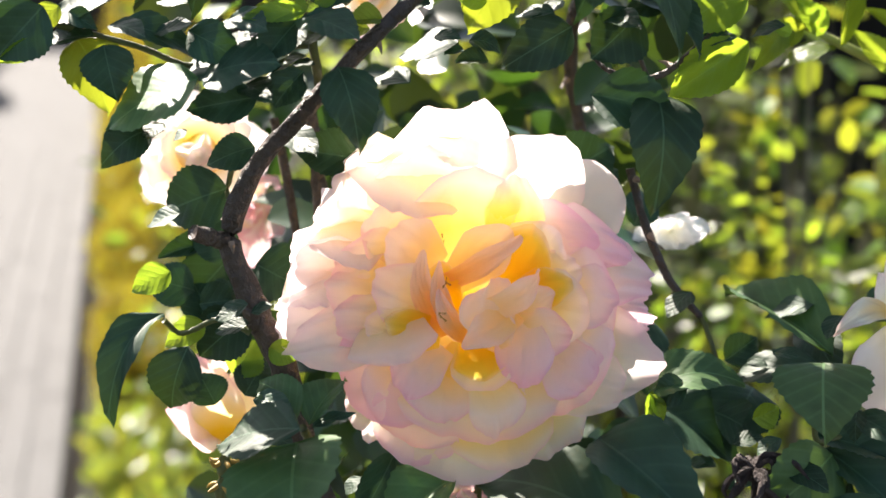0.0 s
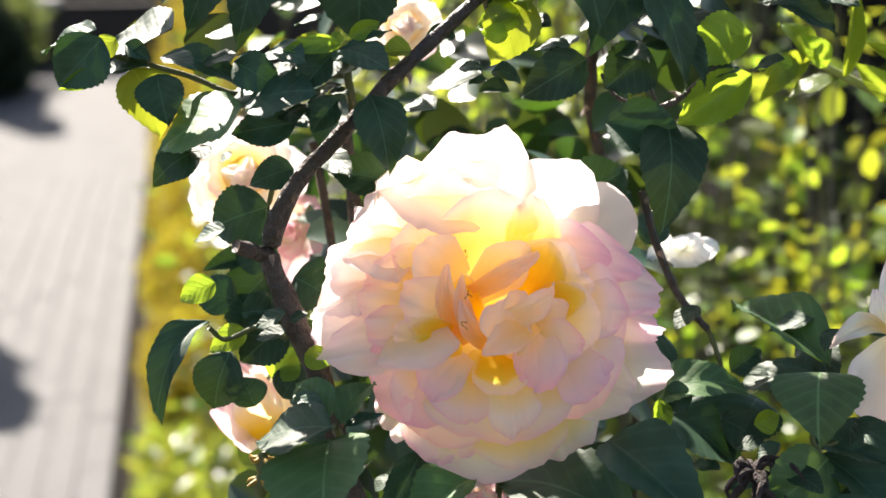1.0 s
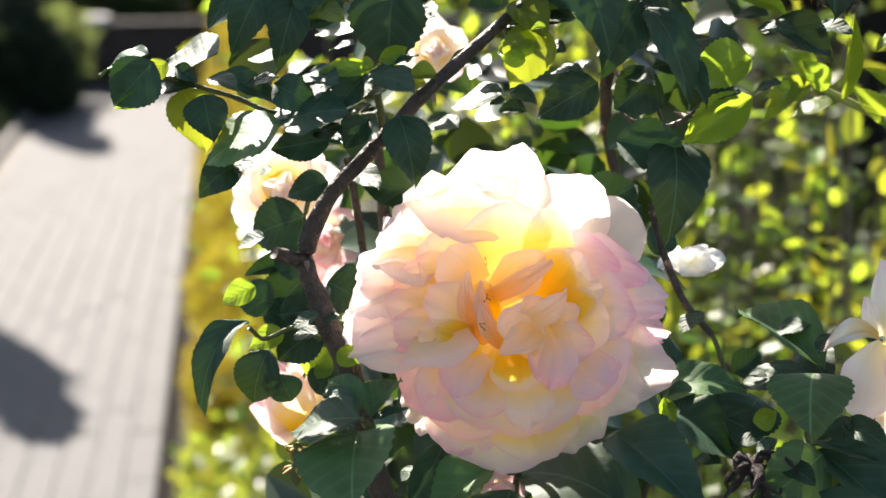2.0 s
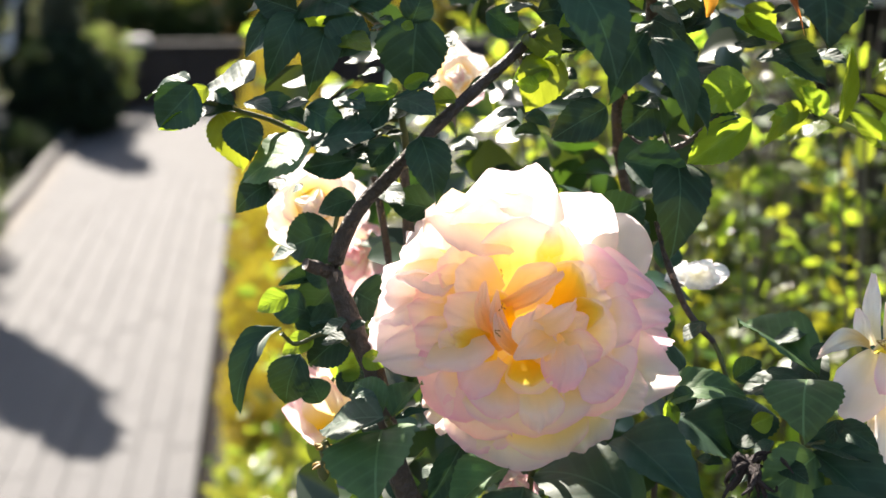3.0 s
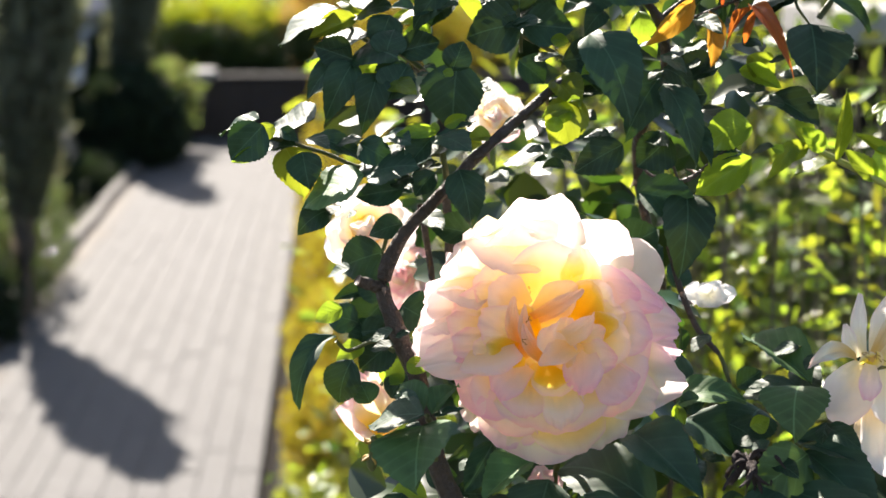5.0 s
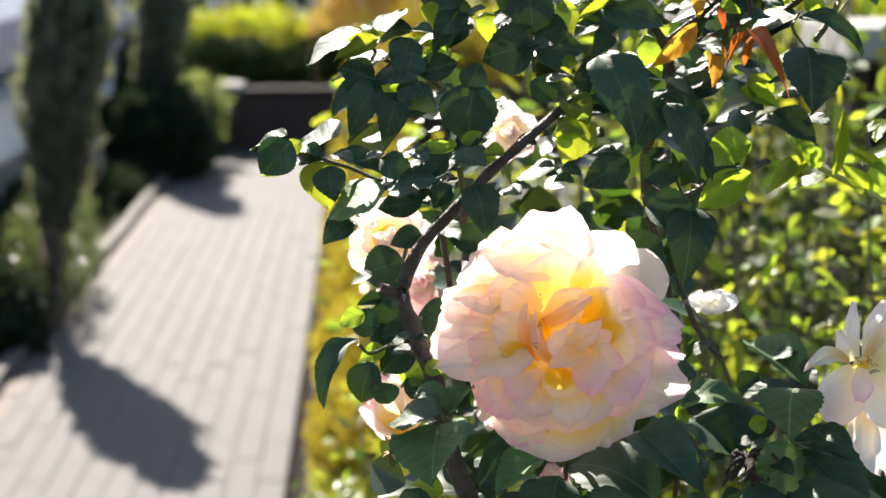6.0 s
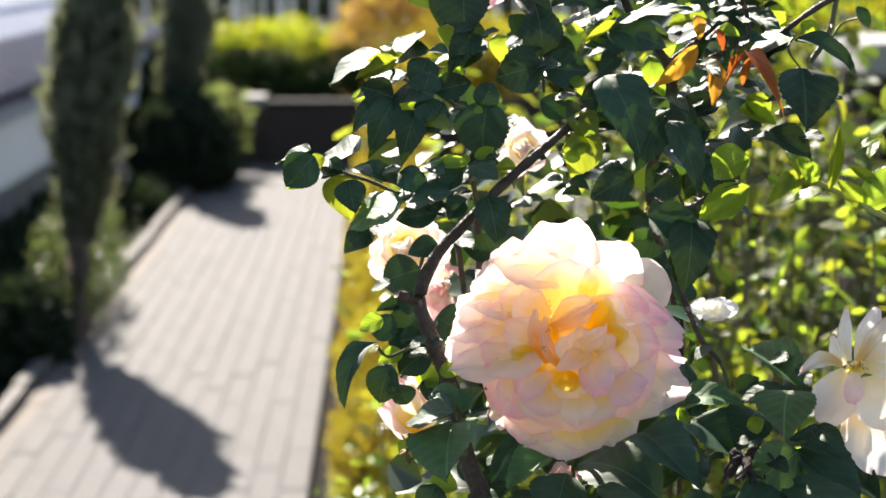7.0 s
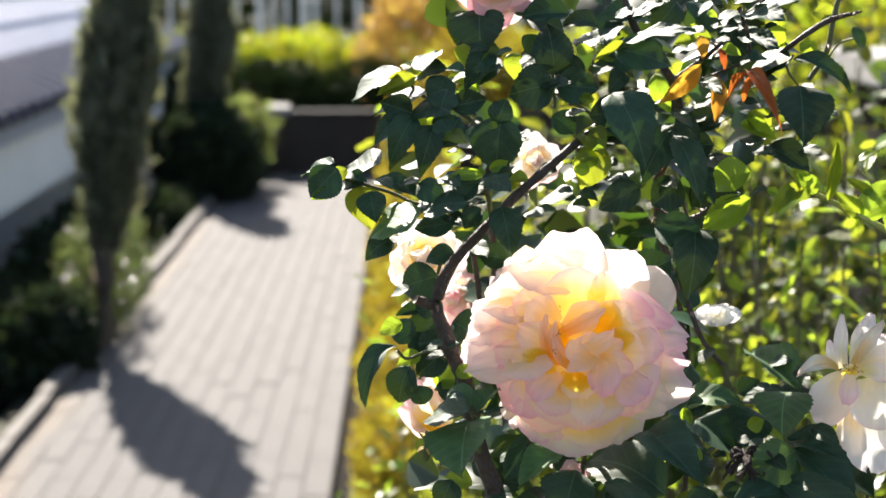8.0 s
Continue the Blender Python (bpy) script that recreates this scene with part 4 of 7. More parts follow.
# top middle
leaf(-5.9, 19.5, 2.0, 0.1, -2.8, 3.2, "v", "mature")
leaf(-6.7, 19.5, 3.0, -0.5, -2.1, 2.1, "v", "mature")
leaf(-0.6, 19.0, 1.0, -2.8, 0.0, 1.6, "o", "mature")
leaf(1.1, 18.3, 1.0, -2.1, 0.5, 1.2, "s", "mature")
leaf(-1.5, 15.4, 1.0, -0.3, 3.0, 2.3, "v", "mature")
leaf(-1.4, 14.7, 0.0, -2.6, -0.5, 2.6, "v", "mature")
leaf(-1.4, 14.7, 0.0, 2.5, -0.2, 2.1, "v", "mature")
leaf(-2.0, 16.0, 2.0, -1.5, 1.1, 1.8, "s", "mature")
leaf(-5.1, 17.0, 2.0, -1.5, -2.0, 1.6, "s", "mature")
leaf(-4.9, 16.8, 2.6, -1.1, -1.9, 1.9, "v", "mature")
leaf(-4.0, 17.0, 2.8, 0.3, -1.5, 1.3, "v", "young")
leaf(-4.5, 13.0, 0.7, -0.3, -3.3, 3.1, "v", "mature")
leaf(1.4, 11.2, 0.3, -1.3, -2.3, 2.1, "v", "young")
leaf(-0.3, 8.4, 0.0, -2.0, -0.2, 2.4, "u", "mature")
leaf(1.8, 14.1, -1.0, 2.0, -3.6, 2.8, "s", "mature")
leaf(1.9, 16.6, -1.0, 3.2, -0.8, 2.1, "v", "mature")
leaf(2.4, 16.8, -1.5, 3.7, 0.7, 1.8, "u", "mature")
leaf(2.9, 16.9, -1.0, -2.1, -0.9, 0.5, "v", "young")
leaf(4.8, 19.3, -1.0, -1.8, -0.9, 1.1, "u", "mature")
leaf(5.5, 19.5, 0.0, -1.3, -1.7, 1.9, "v", "mature")
leaf(5.4, 12.3, 0.0, -1.8, -2.7, 2.2, "s", "mature")
leaf(5.3, 11.7, -1.0, 1.6, -3.5, 1.9, "s", "mature")
leaf(6.6, 9.8, -0.5, 1.0, -1.9, 1.0, "s", "mature")
leaf(5.4, 12.6, 0.0, 1.5, -0.9, 1.4, "s", "mature")
leaf(8.2, 12.7, 1.0, -2.4, 0.0, 1.5, "v", "mature")
leaf(2.8, 11.6, 1.3, -2.0, -0.1, 1.2, "s", "mature")
leaf(9.9, 9.9, 1.0, -2.4, -0.7, 2.0, "v", "young")
leaf(9.9, 8.4, 1.0, -2.7, -1.8, 1.8, "v", "young")
leaf(4.4, 15.7, 2.0, 0.8, -2.3, 1.2, "v", "young")
leaf(1.4, 19.3, 2.0, 0.5, -1.4, 1.7, "v", "mature")
leaf(8.7, 18.2, 3.0, 1.9, -2.1, 2.1, "v", "mature")
# new growth
leaf(6.8, 15.8, -1.0, -2.3, -2.3, 1.1, "v", "amber")
leaf(7.5, 15.2, -1.0, 0.2, -2.6, 0.9, "v", "amber")
leaf(9.4, 15.2, -1.5, -1.4, -1.7, 0.4, "h", "red")
leaf(9.6, 15.2, -1.5, -0.5, -1.6, 0.4, "v", "red")
leaf(9.4, 15.3, -1.5, 1.1, -2.6, 0.9, "h", "red")
leaf(7.8, 16.7, -1.0, 0.4, -1.2, 0.4, "v", "red")
leaf(6.8, 17.6, 0.0, 0.3, -1.3, 0.7, "v", "amber")
# right top
leaf(12.3, 14.6, -1.0, 0.1, -3.3, 3.2, "s", "mature")
leaf(11.9, 16.2, -0.5, -2.6, -0.5, 3.1, "u", "mature")
leaf(11.8, 16.1, -0.5, -1.6, -1.0, 1.6, "u", "mature")
leaf(12.0, 16.2, -0.5, 3.4, -1.3, 1.0, "s", "mature")
leaf(12.4, 19.6, 0.0, -3.4, -0.8, 2.1, "u", "mature")
leaf(9.3, 18.8, 0.0, 1.9, -0.5, 1.7, "u", "mature")
leaf(15.4, 18.1, 0.0, 0.8, -1.2, 0.7, "v", "mature")
leaf(9.8, 13.5, 2.0, 1.3, -1.3, 1.5, "v", "young")
leaf(9.4, 12.8, 2.0, 1.9, -0.9, 1.0, "v", "young")
leaf(10.9, 11.5, 2.0, 2.5, -1.5, 1.8, "s", "mature")
leaf(12.7, 11.3, 2.0, 1.1, -0.3, 0.9, "u", "mature")
leaf(10.6, 18.7, 3.0, 1.5, -1.6, 1.4, "v", "young")
leaf(13.6, 19.5, 3.0, 1.5, -0.1, 1.0, "v", "young")
leaf(12.9, 17.7, 3.0, 1.1, -0.8, 1.0, "v", "young")
# lower right
leaf(12.8, -2.6, 1.0, -2.7, 2.4, 2.4, "h", "soft")
leaf(11.8, -2.6, -1.0, -0.7, -1.75, 3.2, "k", "soft")
leaf(11.9, -2.7, 0.0, -2.8, -0.6, 1.7, "u", "mature")
leaf(12.4, -5.9, 0.0, -2.9, -1.9, 2.6, "s", "soft")
leaf(12.0, -5.4, 1.0, 3.0, -0.8, 1.7, "l", "mature")
leaf(12.4, -5.9, 1.0, 3.2, -3.0, 2.9, "l", "mature")
leaf(16.8, -8.5, 0.0, -2.5, 2.0, 2.0, "h", "mature")
leaf(8.7, -9.1, -1.0, 4.2, 1.1, 2.3, "h", "mature")
leaf(11.4, -7.6, -0.5, 4.2, -1.4, 2.2, "u", "mature")
leaf(4.0, -4.9, -1.0, 2.5, -2.1, 2.7, "k", "mature")
leaf(5.2, -8.7, 1.0, -4.8, 2.4, 3.8, "l", "mature")
leaf(6.2, -3.7, 1.0, 3.2, 0.9, 2.0, "h", "soft")
leaf(7.1, -4.6, 4.0, 2.7, -1.9, 3.1, "l", "mature")
leaf(10.8, -4.1, 4.0, -1.4, -1.4, 2.7, "l", "mature")
leaf(6.7, -1.3, 3.0, -1.2, -1.7, 2.0, "s", "mature")
leaf(6.4, 2.0, 4.0, 0.6, 1.4, 1.4, "v", "mature")
leaf(6.7, 6.7, 1.5, -0.2, -3.6, 2.5, "s", "mature")
leaf(4.4, 6.7, 1.5, 2.9, -0.7, 2.1, "v", "mature")
leaf(3.5, 8.9, -0.2, -2.3, -1.3, 1.8, "v", "mature")
# behind the round petal and below the bloom
leaf(6.2, -3.7, 0.6, 0.4, -0.9, 0.5, "v", "young")
leaf(6.3, -3.6, 0.8, -0.3, -1.0, 0.4, "v", "young")
# two hidden leaves, added to keep the sun off the round petal
leaf(3.0, 3.7, 3.7, 2.7, 1.2, 2.7, "v", "mature")
leaf(3.4, 2.4, 3.8, 2.6, 1.6, 2.4, "v", "mature")
leaf(-0.6, -6.4, 1.0, -2.7, -1.9, 2.6, "k", "soft")
leaf(-2.6, -5.6, 2.0, -1.4, -2.5, 1.6, "v", "mature")
leaf(0.1, -7.5, 2.0, -0.7, -2.6, 3.2, "v", "mature")
leaf(1.7, -8.0, 0.0, 3.0, -1.2, 1.3, "u", "mature")
leaf(2.4, -9.2, 2.0, 2.1, -1.7, 2.6, "l", "mature")
leaf(-6.0, -4.6, -1.6, -0.3, -2.4, 4.0, "k", "soft")
leaf(-5.9, -3.9, -3.0, -2.8, -0.5, 2.6, "u", "mature")
leaf(-6.0, -3.9, -1.0, -1.2, 1.4, 1.4, "l", "soft")
leaf(-5.6, -4.1, -1.0, 1.2, 1.5, 1.6, "h", "soft")
leaf(-5.5, -4.2, -1.0, 1.4, 0.5, 0.6, "u", "mature")
leaf(-7.1, -8.1, 1.0, -0.6, -1.7, 1.7, "v", "mature")
leaf(8.1, -8.6, 2.0, -1.4, -1.4, 2.1, "v", "mature")
# glints low on the bush
leaf(10.6, -5.3, 0.0, -0.9, -0.5, 0.9, "u", "mature")
leaf(10.7, -6.2, -0.5, 0.9, -0.5, 1.0, "u", "mature")
leaf(13.3, -4.6, 0.0, 1.1, -0.7, 1.1, "u", "mature")
leaf(9.2, -5.6, 1.0, 1.0, 0.3, 0.8, "u", "mature")
leaf(13.3, -4.4, 0.0, -0.4, -0.9, 0.8, "u", "mature")
leaf(8.0, -0.3, 2.0, -1.0, -0.8, 1.2, "u", "mature")
leaf(13.1, -1.2, 1.0, -0.7, -0.7, 0.9, "u", "mature")
leaf(12.6, -0.8, 2.0, -1.7, -0.5, 1.1, "u", "mature")
leaf(-3.7, -6.7, 3.0, -0.7, -0.5, 1.0, "u", "mature")
leaf(-5.2, -8.8, 3.0, 1.6, -0.6, 1.5, "u", "mature")
leaf(5.3, 12.4, -1.0, -0.7, -0.5, 0.9, "u", "mature")
leaf(7.1, 12.7, 0.0, -0.6, 0.3, 1.0, "u", "mature")
leaf(4.7, 9.4, 0.2, 0.7, -0.7, 1.0, "u", "mature")
leaf(1.5, 10.4, 0.8, 0.7, -0.2, 0.8, "u", "mature")
leaf(-7.4, 7.1, -0.6, 0.8, -0.5, 1.1, "u", "mature")
leaf(-9.5, 5.7, 2.0, -0.5, -0.3, 0.8, "u", "mature")
leaf(-6.2, 5.7, 2.0, 1.0, -0.9, 1.2, "u", "mature")
leaf(-3.7, 11.9, 1.2, 0.3, -0.7, 1.2, "u", "mature")
leaf(7.6, 18.4, 1.0, 1.3, -0.4, 1.1, "u", "mature")
leaf(5.2, 16.6, 0.0, 1.0, 0.3, 1.1, "u", "mature")
leaf(9.2, 17.8, 1.0, 1.0, 0.7, 1.3, "u", "mature")
leaf(8.4, 16.6, 0.0, -1.2, -0.2, 1.0, "u", "mature")
leaf(2.9, 18.5, -0.5, 2.2, 1.2, 1.7, "u", "mature")
leaf(8.7, 19.4, 0.0, 2.0, 0.6, 1.5, "u", "mature")
leaf(7.8, 18.5, 0.0, 1.6, 0.6, 1.4, "u", "mature")
leaf(5.3, 13.1, -1.0, 0.8, -1.1, 0.8, "u", "mature")
leaf(6.9, 14.8, -1.0, 0.8, -0.8, 0.9, "u", "mature")
leaf(9.2, 17.7, 1.0, 1.7, -0.9, 1.3, "u", "mature")
leaf(6.1, 16.8, 1.0, 1.1, 0.7, 1.0, "u", "mature")
leaf(10.2, 16.6, 0.0, -1.2, -0.7, 1.0, "u", "mature")
leaf(2.0, 18.8, 1.0, 1.3, 0.4, 1.3, "u", "mature")
leaf(-0.8, 12.9, 0.0, 1.2, 0.5, 1.1, "u", "mature")
leaf(-2.9, 11.5, 0.0, -1.0, 0.6, 1.2, "u", "mature")
leaf(3.2, 9.8, 0.0, -0.8, -0.6, 1.0, "u", "mature")
leaf(-10.3, 8.8, -0.5, 1.3, 0.3, 1.1, "u", "mature")
leaf(-7.9, 9.3, 0.0, 1.2, -0.4, 1.2, "u", "mature")
leaf(-4.6, 8.8, -1.0, -1.0, -0.4, 1.1, "u", "soft")
leaf(-5.1, 9.7, -1.0, 1.1, 0.5, 0.7, "v", "young")
leaf(-5.9, 9.1, 0.0, -1.2, 0.7, 0.9, "v", "young")
leaf(-2.0, 7.1, -0.5, -1.1, 0.4, 1.1, "u", "mature")
leaf(-9.2, 9.9, 0.7, -1.2, 0.3, 1.1, "u", "mature")

# canes and twigs
cane("main_cane", ((-3.7, -11.4, 3.0), (-4.4, -9.3, 2.5), (-5.5, -6.6, 2.0), (-6.3, -2.9, 1.5), (-7.3, -0.4, 1.2), (-8.1, 1.9, 1.0), (-7.3, 4.2, 0.4), (-5.2, 6.5, -0.3), (-3.6, 8.2, -0.6), (-1.3, 10.3, -0.2), (1.4, 12.7, 0.8), (4.5, 14.7, 3.0), (7.7, 17.2, 4.0), (9.8, 19.1, 4.0), (11.5, 21.1, 4.0)), (0.55, 0.55, 0.52, 0.48, 0.45, 0.40, 0.34, 0.29, 0.27, 0.24, 0.21, 0.16, 0.13, 0.10, 0.10), CANE, "brown woody cane", 12, 14, 1)
cane("cane_foot", ((-3.7, -11.4, 3.0), (2.0, -60.0, 9.0), (0.5, -100.0, 10.0), (0.5, -153.0, 14.0)), (0.6, 0.8, 1.0, 1.2), CANE, "", 10, 0, 2)
cane("cane_stub", ((-8.2, 1.9, 1.0), (-8.8, 2.1, 0.6), (-9.3, 2.3, 0.2)), (0.32, 0.29, 0.26), CANE, "cut-off stub", 10, 0, 3)
cane("second_cane", ((6.6, 2.7, 11.0), (5.3, 7.1, 10.0), (5.0, 9.9, 8.0), (5.6, 11.5, 6.0), (6.0, 13.1, 4.0), (5.4, 15.3, 2.0), (3.4, 18.0, 2.0), (2.4, 20.6, 2.0)), (0.20, 0.26, 0.32, 0.30, 0.28, 0.25, 0.22, 0.19), CANE, "brown woody cane", 10, 8, 4)
cane("second_cane_foot", ((6.6, 2.7, 11.0), (7.3, -4.0, 11.0), (7.1, -11.7, 12.0), (6.3, -38.1, 12.0), (4.8, -75.9, 12.0)), (0.20, 0.17, 0.17, 0.30, 0.45), CANE, "", 10, 4, 5)
cane("twig", ((8.6, -1.3, 3.0), (7.5, -0.0, 3.0), (6.6, 2.1, 3.0), (6.1, 4.1, 3.0)), (0.13, 0.15, 0.16, 0.16), CANE, "", 8, 3, 6)
cane("twig", ((4.4, 8.5, 2.0), (4.9, 7.6, 1.5), (6.1, 7.2, 1.0), (7.0, 7.4, 1.0), (8.0, 8.2, 1.0), (8.9, 9.0, 1.0)), (0.08, 0.08, 0.10, 0.13, 0.10, 0.08), CANE, "", 8, 1, 7)
cane("twig", ((5.8, 8.5, 1.0), (6.1, 7.8, 1.0), (6.4, 7.0, 1.0)), (0.08, 0.08, 0.08), CANE, "", 8, 0, 8)
cane("twig", ((7.2, 15.5, 3.0), (9.7, 16.4, 2.0), (11.2, 16.6, 1.0), (12.0, 17.1, 0.0), (13.9, 18.4, 0.0), (15.9, 19.0, 0.0)), (0.08, 0.08, 0.11, 0.16, 0.18, 0.08), CANE, "", 8, 3, 9)
cane("twig", ((9.0, 19.2, 0.0), (9.5, 17.7, 0.0), (9.7, 16.1, 0.0)), (0.13, 0.13, 0.13), CANE, "", 8, 2, 10)
cane("twig", ((13.1, 15.2, 1.0), (14.1, 16.8, 1.0), (14.5, 18.8, 1.0), (14.9, 20.4, 1.0)), (0.16, 0.16, 0.16, 0.13), TWIG, "green twig", 8, 2, 11)
cane("twig", ((14.2, 16.5, 1.0), (14.8, 17.3, 1.0), (15.6, 17.5, 0.0)), (0.06, 0.06, 0.06), TWIG, "", 6, 0, 12)
cane("twig", ((12.0, 16.4, -0.5), (11.6, 15.6, -1.0), (12.3, 14.5, -1.0)), (0.08, 0.08, 0.06), TWIG, "", 6, 0, 13)
cane("twig", ((-5.2, 8.8, -0.5), (-5.1, 7.9, 0.0), (-4.9, 6.7, 1.0)), (0.16, 0.16, 0.19), TWIG, "green flowering shoot", 8, 2, 14)
cane("twig", ((-5.2, 8.4, 0.0), (-7.1, 8.4, 0.5), (-9.1, 7.8, 0.5), (-10.7, 8.4, 0.8), (-12.0, 8.8, 0.8), (-13.7, 9.3, 0.8), (-14.1, 9.8, 0.5)), (0.13, 0.13, 0.11, 0.11, 0.10, 0.10, 0.08), TWIG, "green side shoot", 8, 2, 15)
cane("twig", ((-3.9, 10.0, 2.0), (-5.9, 12.5, 3.0), (-7.6, 13.8, 3.0), (-9.4, 14.5, 3.0), (-10.6, 15.8, 3.0)), (0.16, 0.15, 0.13, 0.11, 0.10), TWIG, "green side shoot", 8, 2, 16)
cane("twig", ((-1.4, 13.5, 1.0), (-1.5, 14.8, 0.5), (-1.6, 15.8, 1.0)), (0.10, 0.10, 0.10), TWIG, "", 6, 0, 17)
cane("twig", ((1.4, 12.8, 2.0), (0.1, 13.7, 2.0), (-1.4, 14.4, 1.5)), (0.13, 0.13, 0.10), TWIG, "", 6, 0, 18)
cane("twig", ((-7.5, -1.2, 1.0), (-8.5, -0.7, 1.0), (-9.8, -1.2, 1.5), (-10.4, -0.7, 1.0)), (0.13, 0.11, 0.10, 0.10), TWIG, "", 6, 0, 19)
cane("twig", ((-5.5, -6.5, 1.5), (-5.6, -4.9, -0.5), (-5.8, -4.1, -1.6)), (0.16, 0.16, 0.16), TWIG, "", 8, 0, 20)
cane("twig", ((13.8, -5.1, 1.0), (12.5, -5.5, 0.5), (11.8, -5.2, 0.0), (12.1, -2.7, 0.0)), (0.11, 0.11, 0.10, 0.10), TWIG, "", 6, 1, 21)
cane("twig", ((12.3, -5.8, 1.0), (13.8, -7.4, 1.0), (15.0, -9.2, 2.0)), (0.10, 0.10, 0.10), TWIG, "", 6, 1, 22)
cane("twig", ((9.2, -3.0, 3.0), (8.6, -1.3, 3.0), (7.6, -0.3, 3.0)), (0.10, 0.10, 0.10), TWIG, "", 6, 0, 23)
cane("twig", ((-7.9, 4.9, 2.0), (-8.2, 3.4, 2.5), (-7.2, 4.2, 1.5)), (0.10, 0.10, 0.10), TWIG, "", 6, 0, 24)
cane("twig", ((-5.8, 1.3, 8.0), (-6.2, 4.1, 8.0), (-6.6, 6.3, 8.0)), (0.19, 0.19, 0.19), CANE, "", 6, 0, 25)
cane("twig", ((-4.8, 1.3, 8.0), (-5.0, 4.5, 8.0), (-5.3, 7.0, 8.0)), (0.32, 0.29, 0.26), CANE, "", 6, 0, 26)
cane("bloom_stem", ((0.8, -0.6, 2.2), (0.7, -5.4, 3.5), (0.4, -9.0, 5.0), (0.1, -13.1, 8.0), (2.1, -37.6, 11.0), (3.3, -75.9, 12.0)), (0.19, 0.18, 0.16, 0.16, 0.23, 0.32), TWIG, "green flower stem", 8, 1, 27)
cane("bloom_stem", ((16.7, -3.2, 2.0), (17.6, -6.8, 4.0), (17.1, -11.7, 6.0), (14.3, -36.6, 9.0), (7.5, -75.9, 12.0)), (0.19, 0.18, 0.16, 0.23, 0.32), TWIG, "green flower stem", 8, 1, 28)

bloom = thing("rose_bloom", at_cm(-0.3, 0.0, -0.2), "large fully open rose, cream, yellow and pink", "rose")
# outer ring, from the top round to the left
broad_petal(bloom, (-0.02, 1.78, 2.2), (-0.56, 4.36, 2.2), (-0.23, 6.45, -0.4), (1.6, 4.61, 3.43), BLOOM_PETAL["pale"], 0.1, 0.06, 0.042, 0.0, 0.012, 1)
broad_petal(bloom, (1.3, 1.6, 2.5), (2.31, 3.48, 2.4), (3.24, 5.14, 0.4), (1.21, 3.93, 3.2), BLOOM_PETAL["pale"], 0.1, 0.05, 0.021, 0.0, 0.014, 2)
broad_petal(bloom, (2.53, 1.41, 2.9), (3.97, 2.61, 2.9), (5.33, 3.85, 2.2), (1.22, 3.35, 3.31), BLOOM_PETAL["shade"], 0.1, 0.04, 0.0, 0.0, 0.0, 3)
broad_petal(bloom, (-1.33, 1.78, 2.2), (-2.94, 3.56, 2.1), (-3.93, 4.51, -0.2), (1.2, 3.8, 3.06), BLOOM_PETAL["pale"], -0.2, 0.08, 0.063, 0.0, 0.02, 4)
broad_petal(bloom, (-1.53, 1.48, 2.0), (-3.73, 2.66, 1.9), (-4.95, 3.23, 0.0), (1.2, 3.59, 2.88), BLOOM_PETAL["pale"], -0.3, 0.08, 0.063, 0.0, 0.02, 5)
broad_petal(bloom, (-1.72, 0.79, 1.8), (-3.92, 1.57, 1.8), (-5.97, 1.54, 0.8), (1.19, 3.19, 2.34), BLOOM_PETAL["pale"], -0.4, 0.08, 0.063, 0.0, 0.02, 6)
broad_petal(bloom, (-1.85, 0.4, 2.7), (-3.98, 0.8, 2.6), (-6.04, 0.55, 1.9), (1.62, 5.25, 4.19), BLOOM_PETAL["pale"], -0.3, 0.06, 0.063, 0.0, 0.02, 7)
broad_petal(bloom, (-1.54, 0.0, 2.5), (-4.17, 0.0, 2.4), (-6.02, -0.2, 1.7), (1.61, 4.63, 3.58), BLOOM_PETAL["pale"], 0.0, 0.06, 0.042, 0.0, 0.02, 8)
broad_petal(bloom, (-1.82, 0.1, 1.6), (-4.3, 0.49, 1.5), (-6.46, 0.19, 0.6), (1.19, 3.56, 2.72), BLOOM_PETAL["pale"], -0.4, 0.1, 0.105, 0.05, 0.03, 9)
broad_petal(bloom, (-1.8, -0.58, 1.2), (-4.25, -0.68, 0.9), (-6.55, -0.86, 0.4), (1.18, 3.33, 2.71), BLOOM_PETAL["pale"], 0.1, 0.12, 0.105, 0.15, 0.03, 10)
broad_petal(bloom, (-1.69, -1.06, 0.8), (-4.11, -1.34, 0.3), (-6.2, -1.67, -0.1), (1.17, 2.32, 1.73), BLOOM_PETAL["pale"], 0.25, 0.1, 0.105, 0.2, 0.03, 11)
# outer ring, low
broad_petal(bloom, (-1.31, -1.56, 1.4), (-2.9, -3.32, 1.4), (-4.01, -4.73, 0.8), (1.19, 2.37, 1.95), BLOOM_PETAL["sun"], 0.0, 0.1, 0.084, 0.0, 0.02, 12)
broad_petal(bloom, (-0.12, -2.35, 1.5), (-0.42, -4.69, 1.4), (-0.55, -6.45, 0.5), (1.78, 5.53, 4.27), BLOOM_PETAL["sun"], 0.0, 0.08, 0.042, 0.1, 0.012, 13)
broad_petal(bloom, (0.67, -2.34, 1.3), (0.97, -4.67, 1.2), (1.35, -5.99, 0.5), (1.58, 3.74, 2.91), BLOOM_PETAL["sun"], 0.0, 0.08, 0.042, 0.1, 0.012, 14)
broad_petal(bloom, (-1.11, -2.34, 1.3), (-1.9, -4.67, 1.2), (-2.37, -5.73, 0.6), (1.58, 3.15, 2.14), BLOOM_PETAL["pink"], 0.0, 0.08, 0.042, 0.1, 0.012, 15)
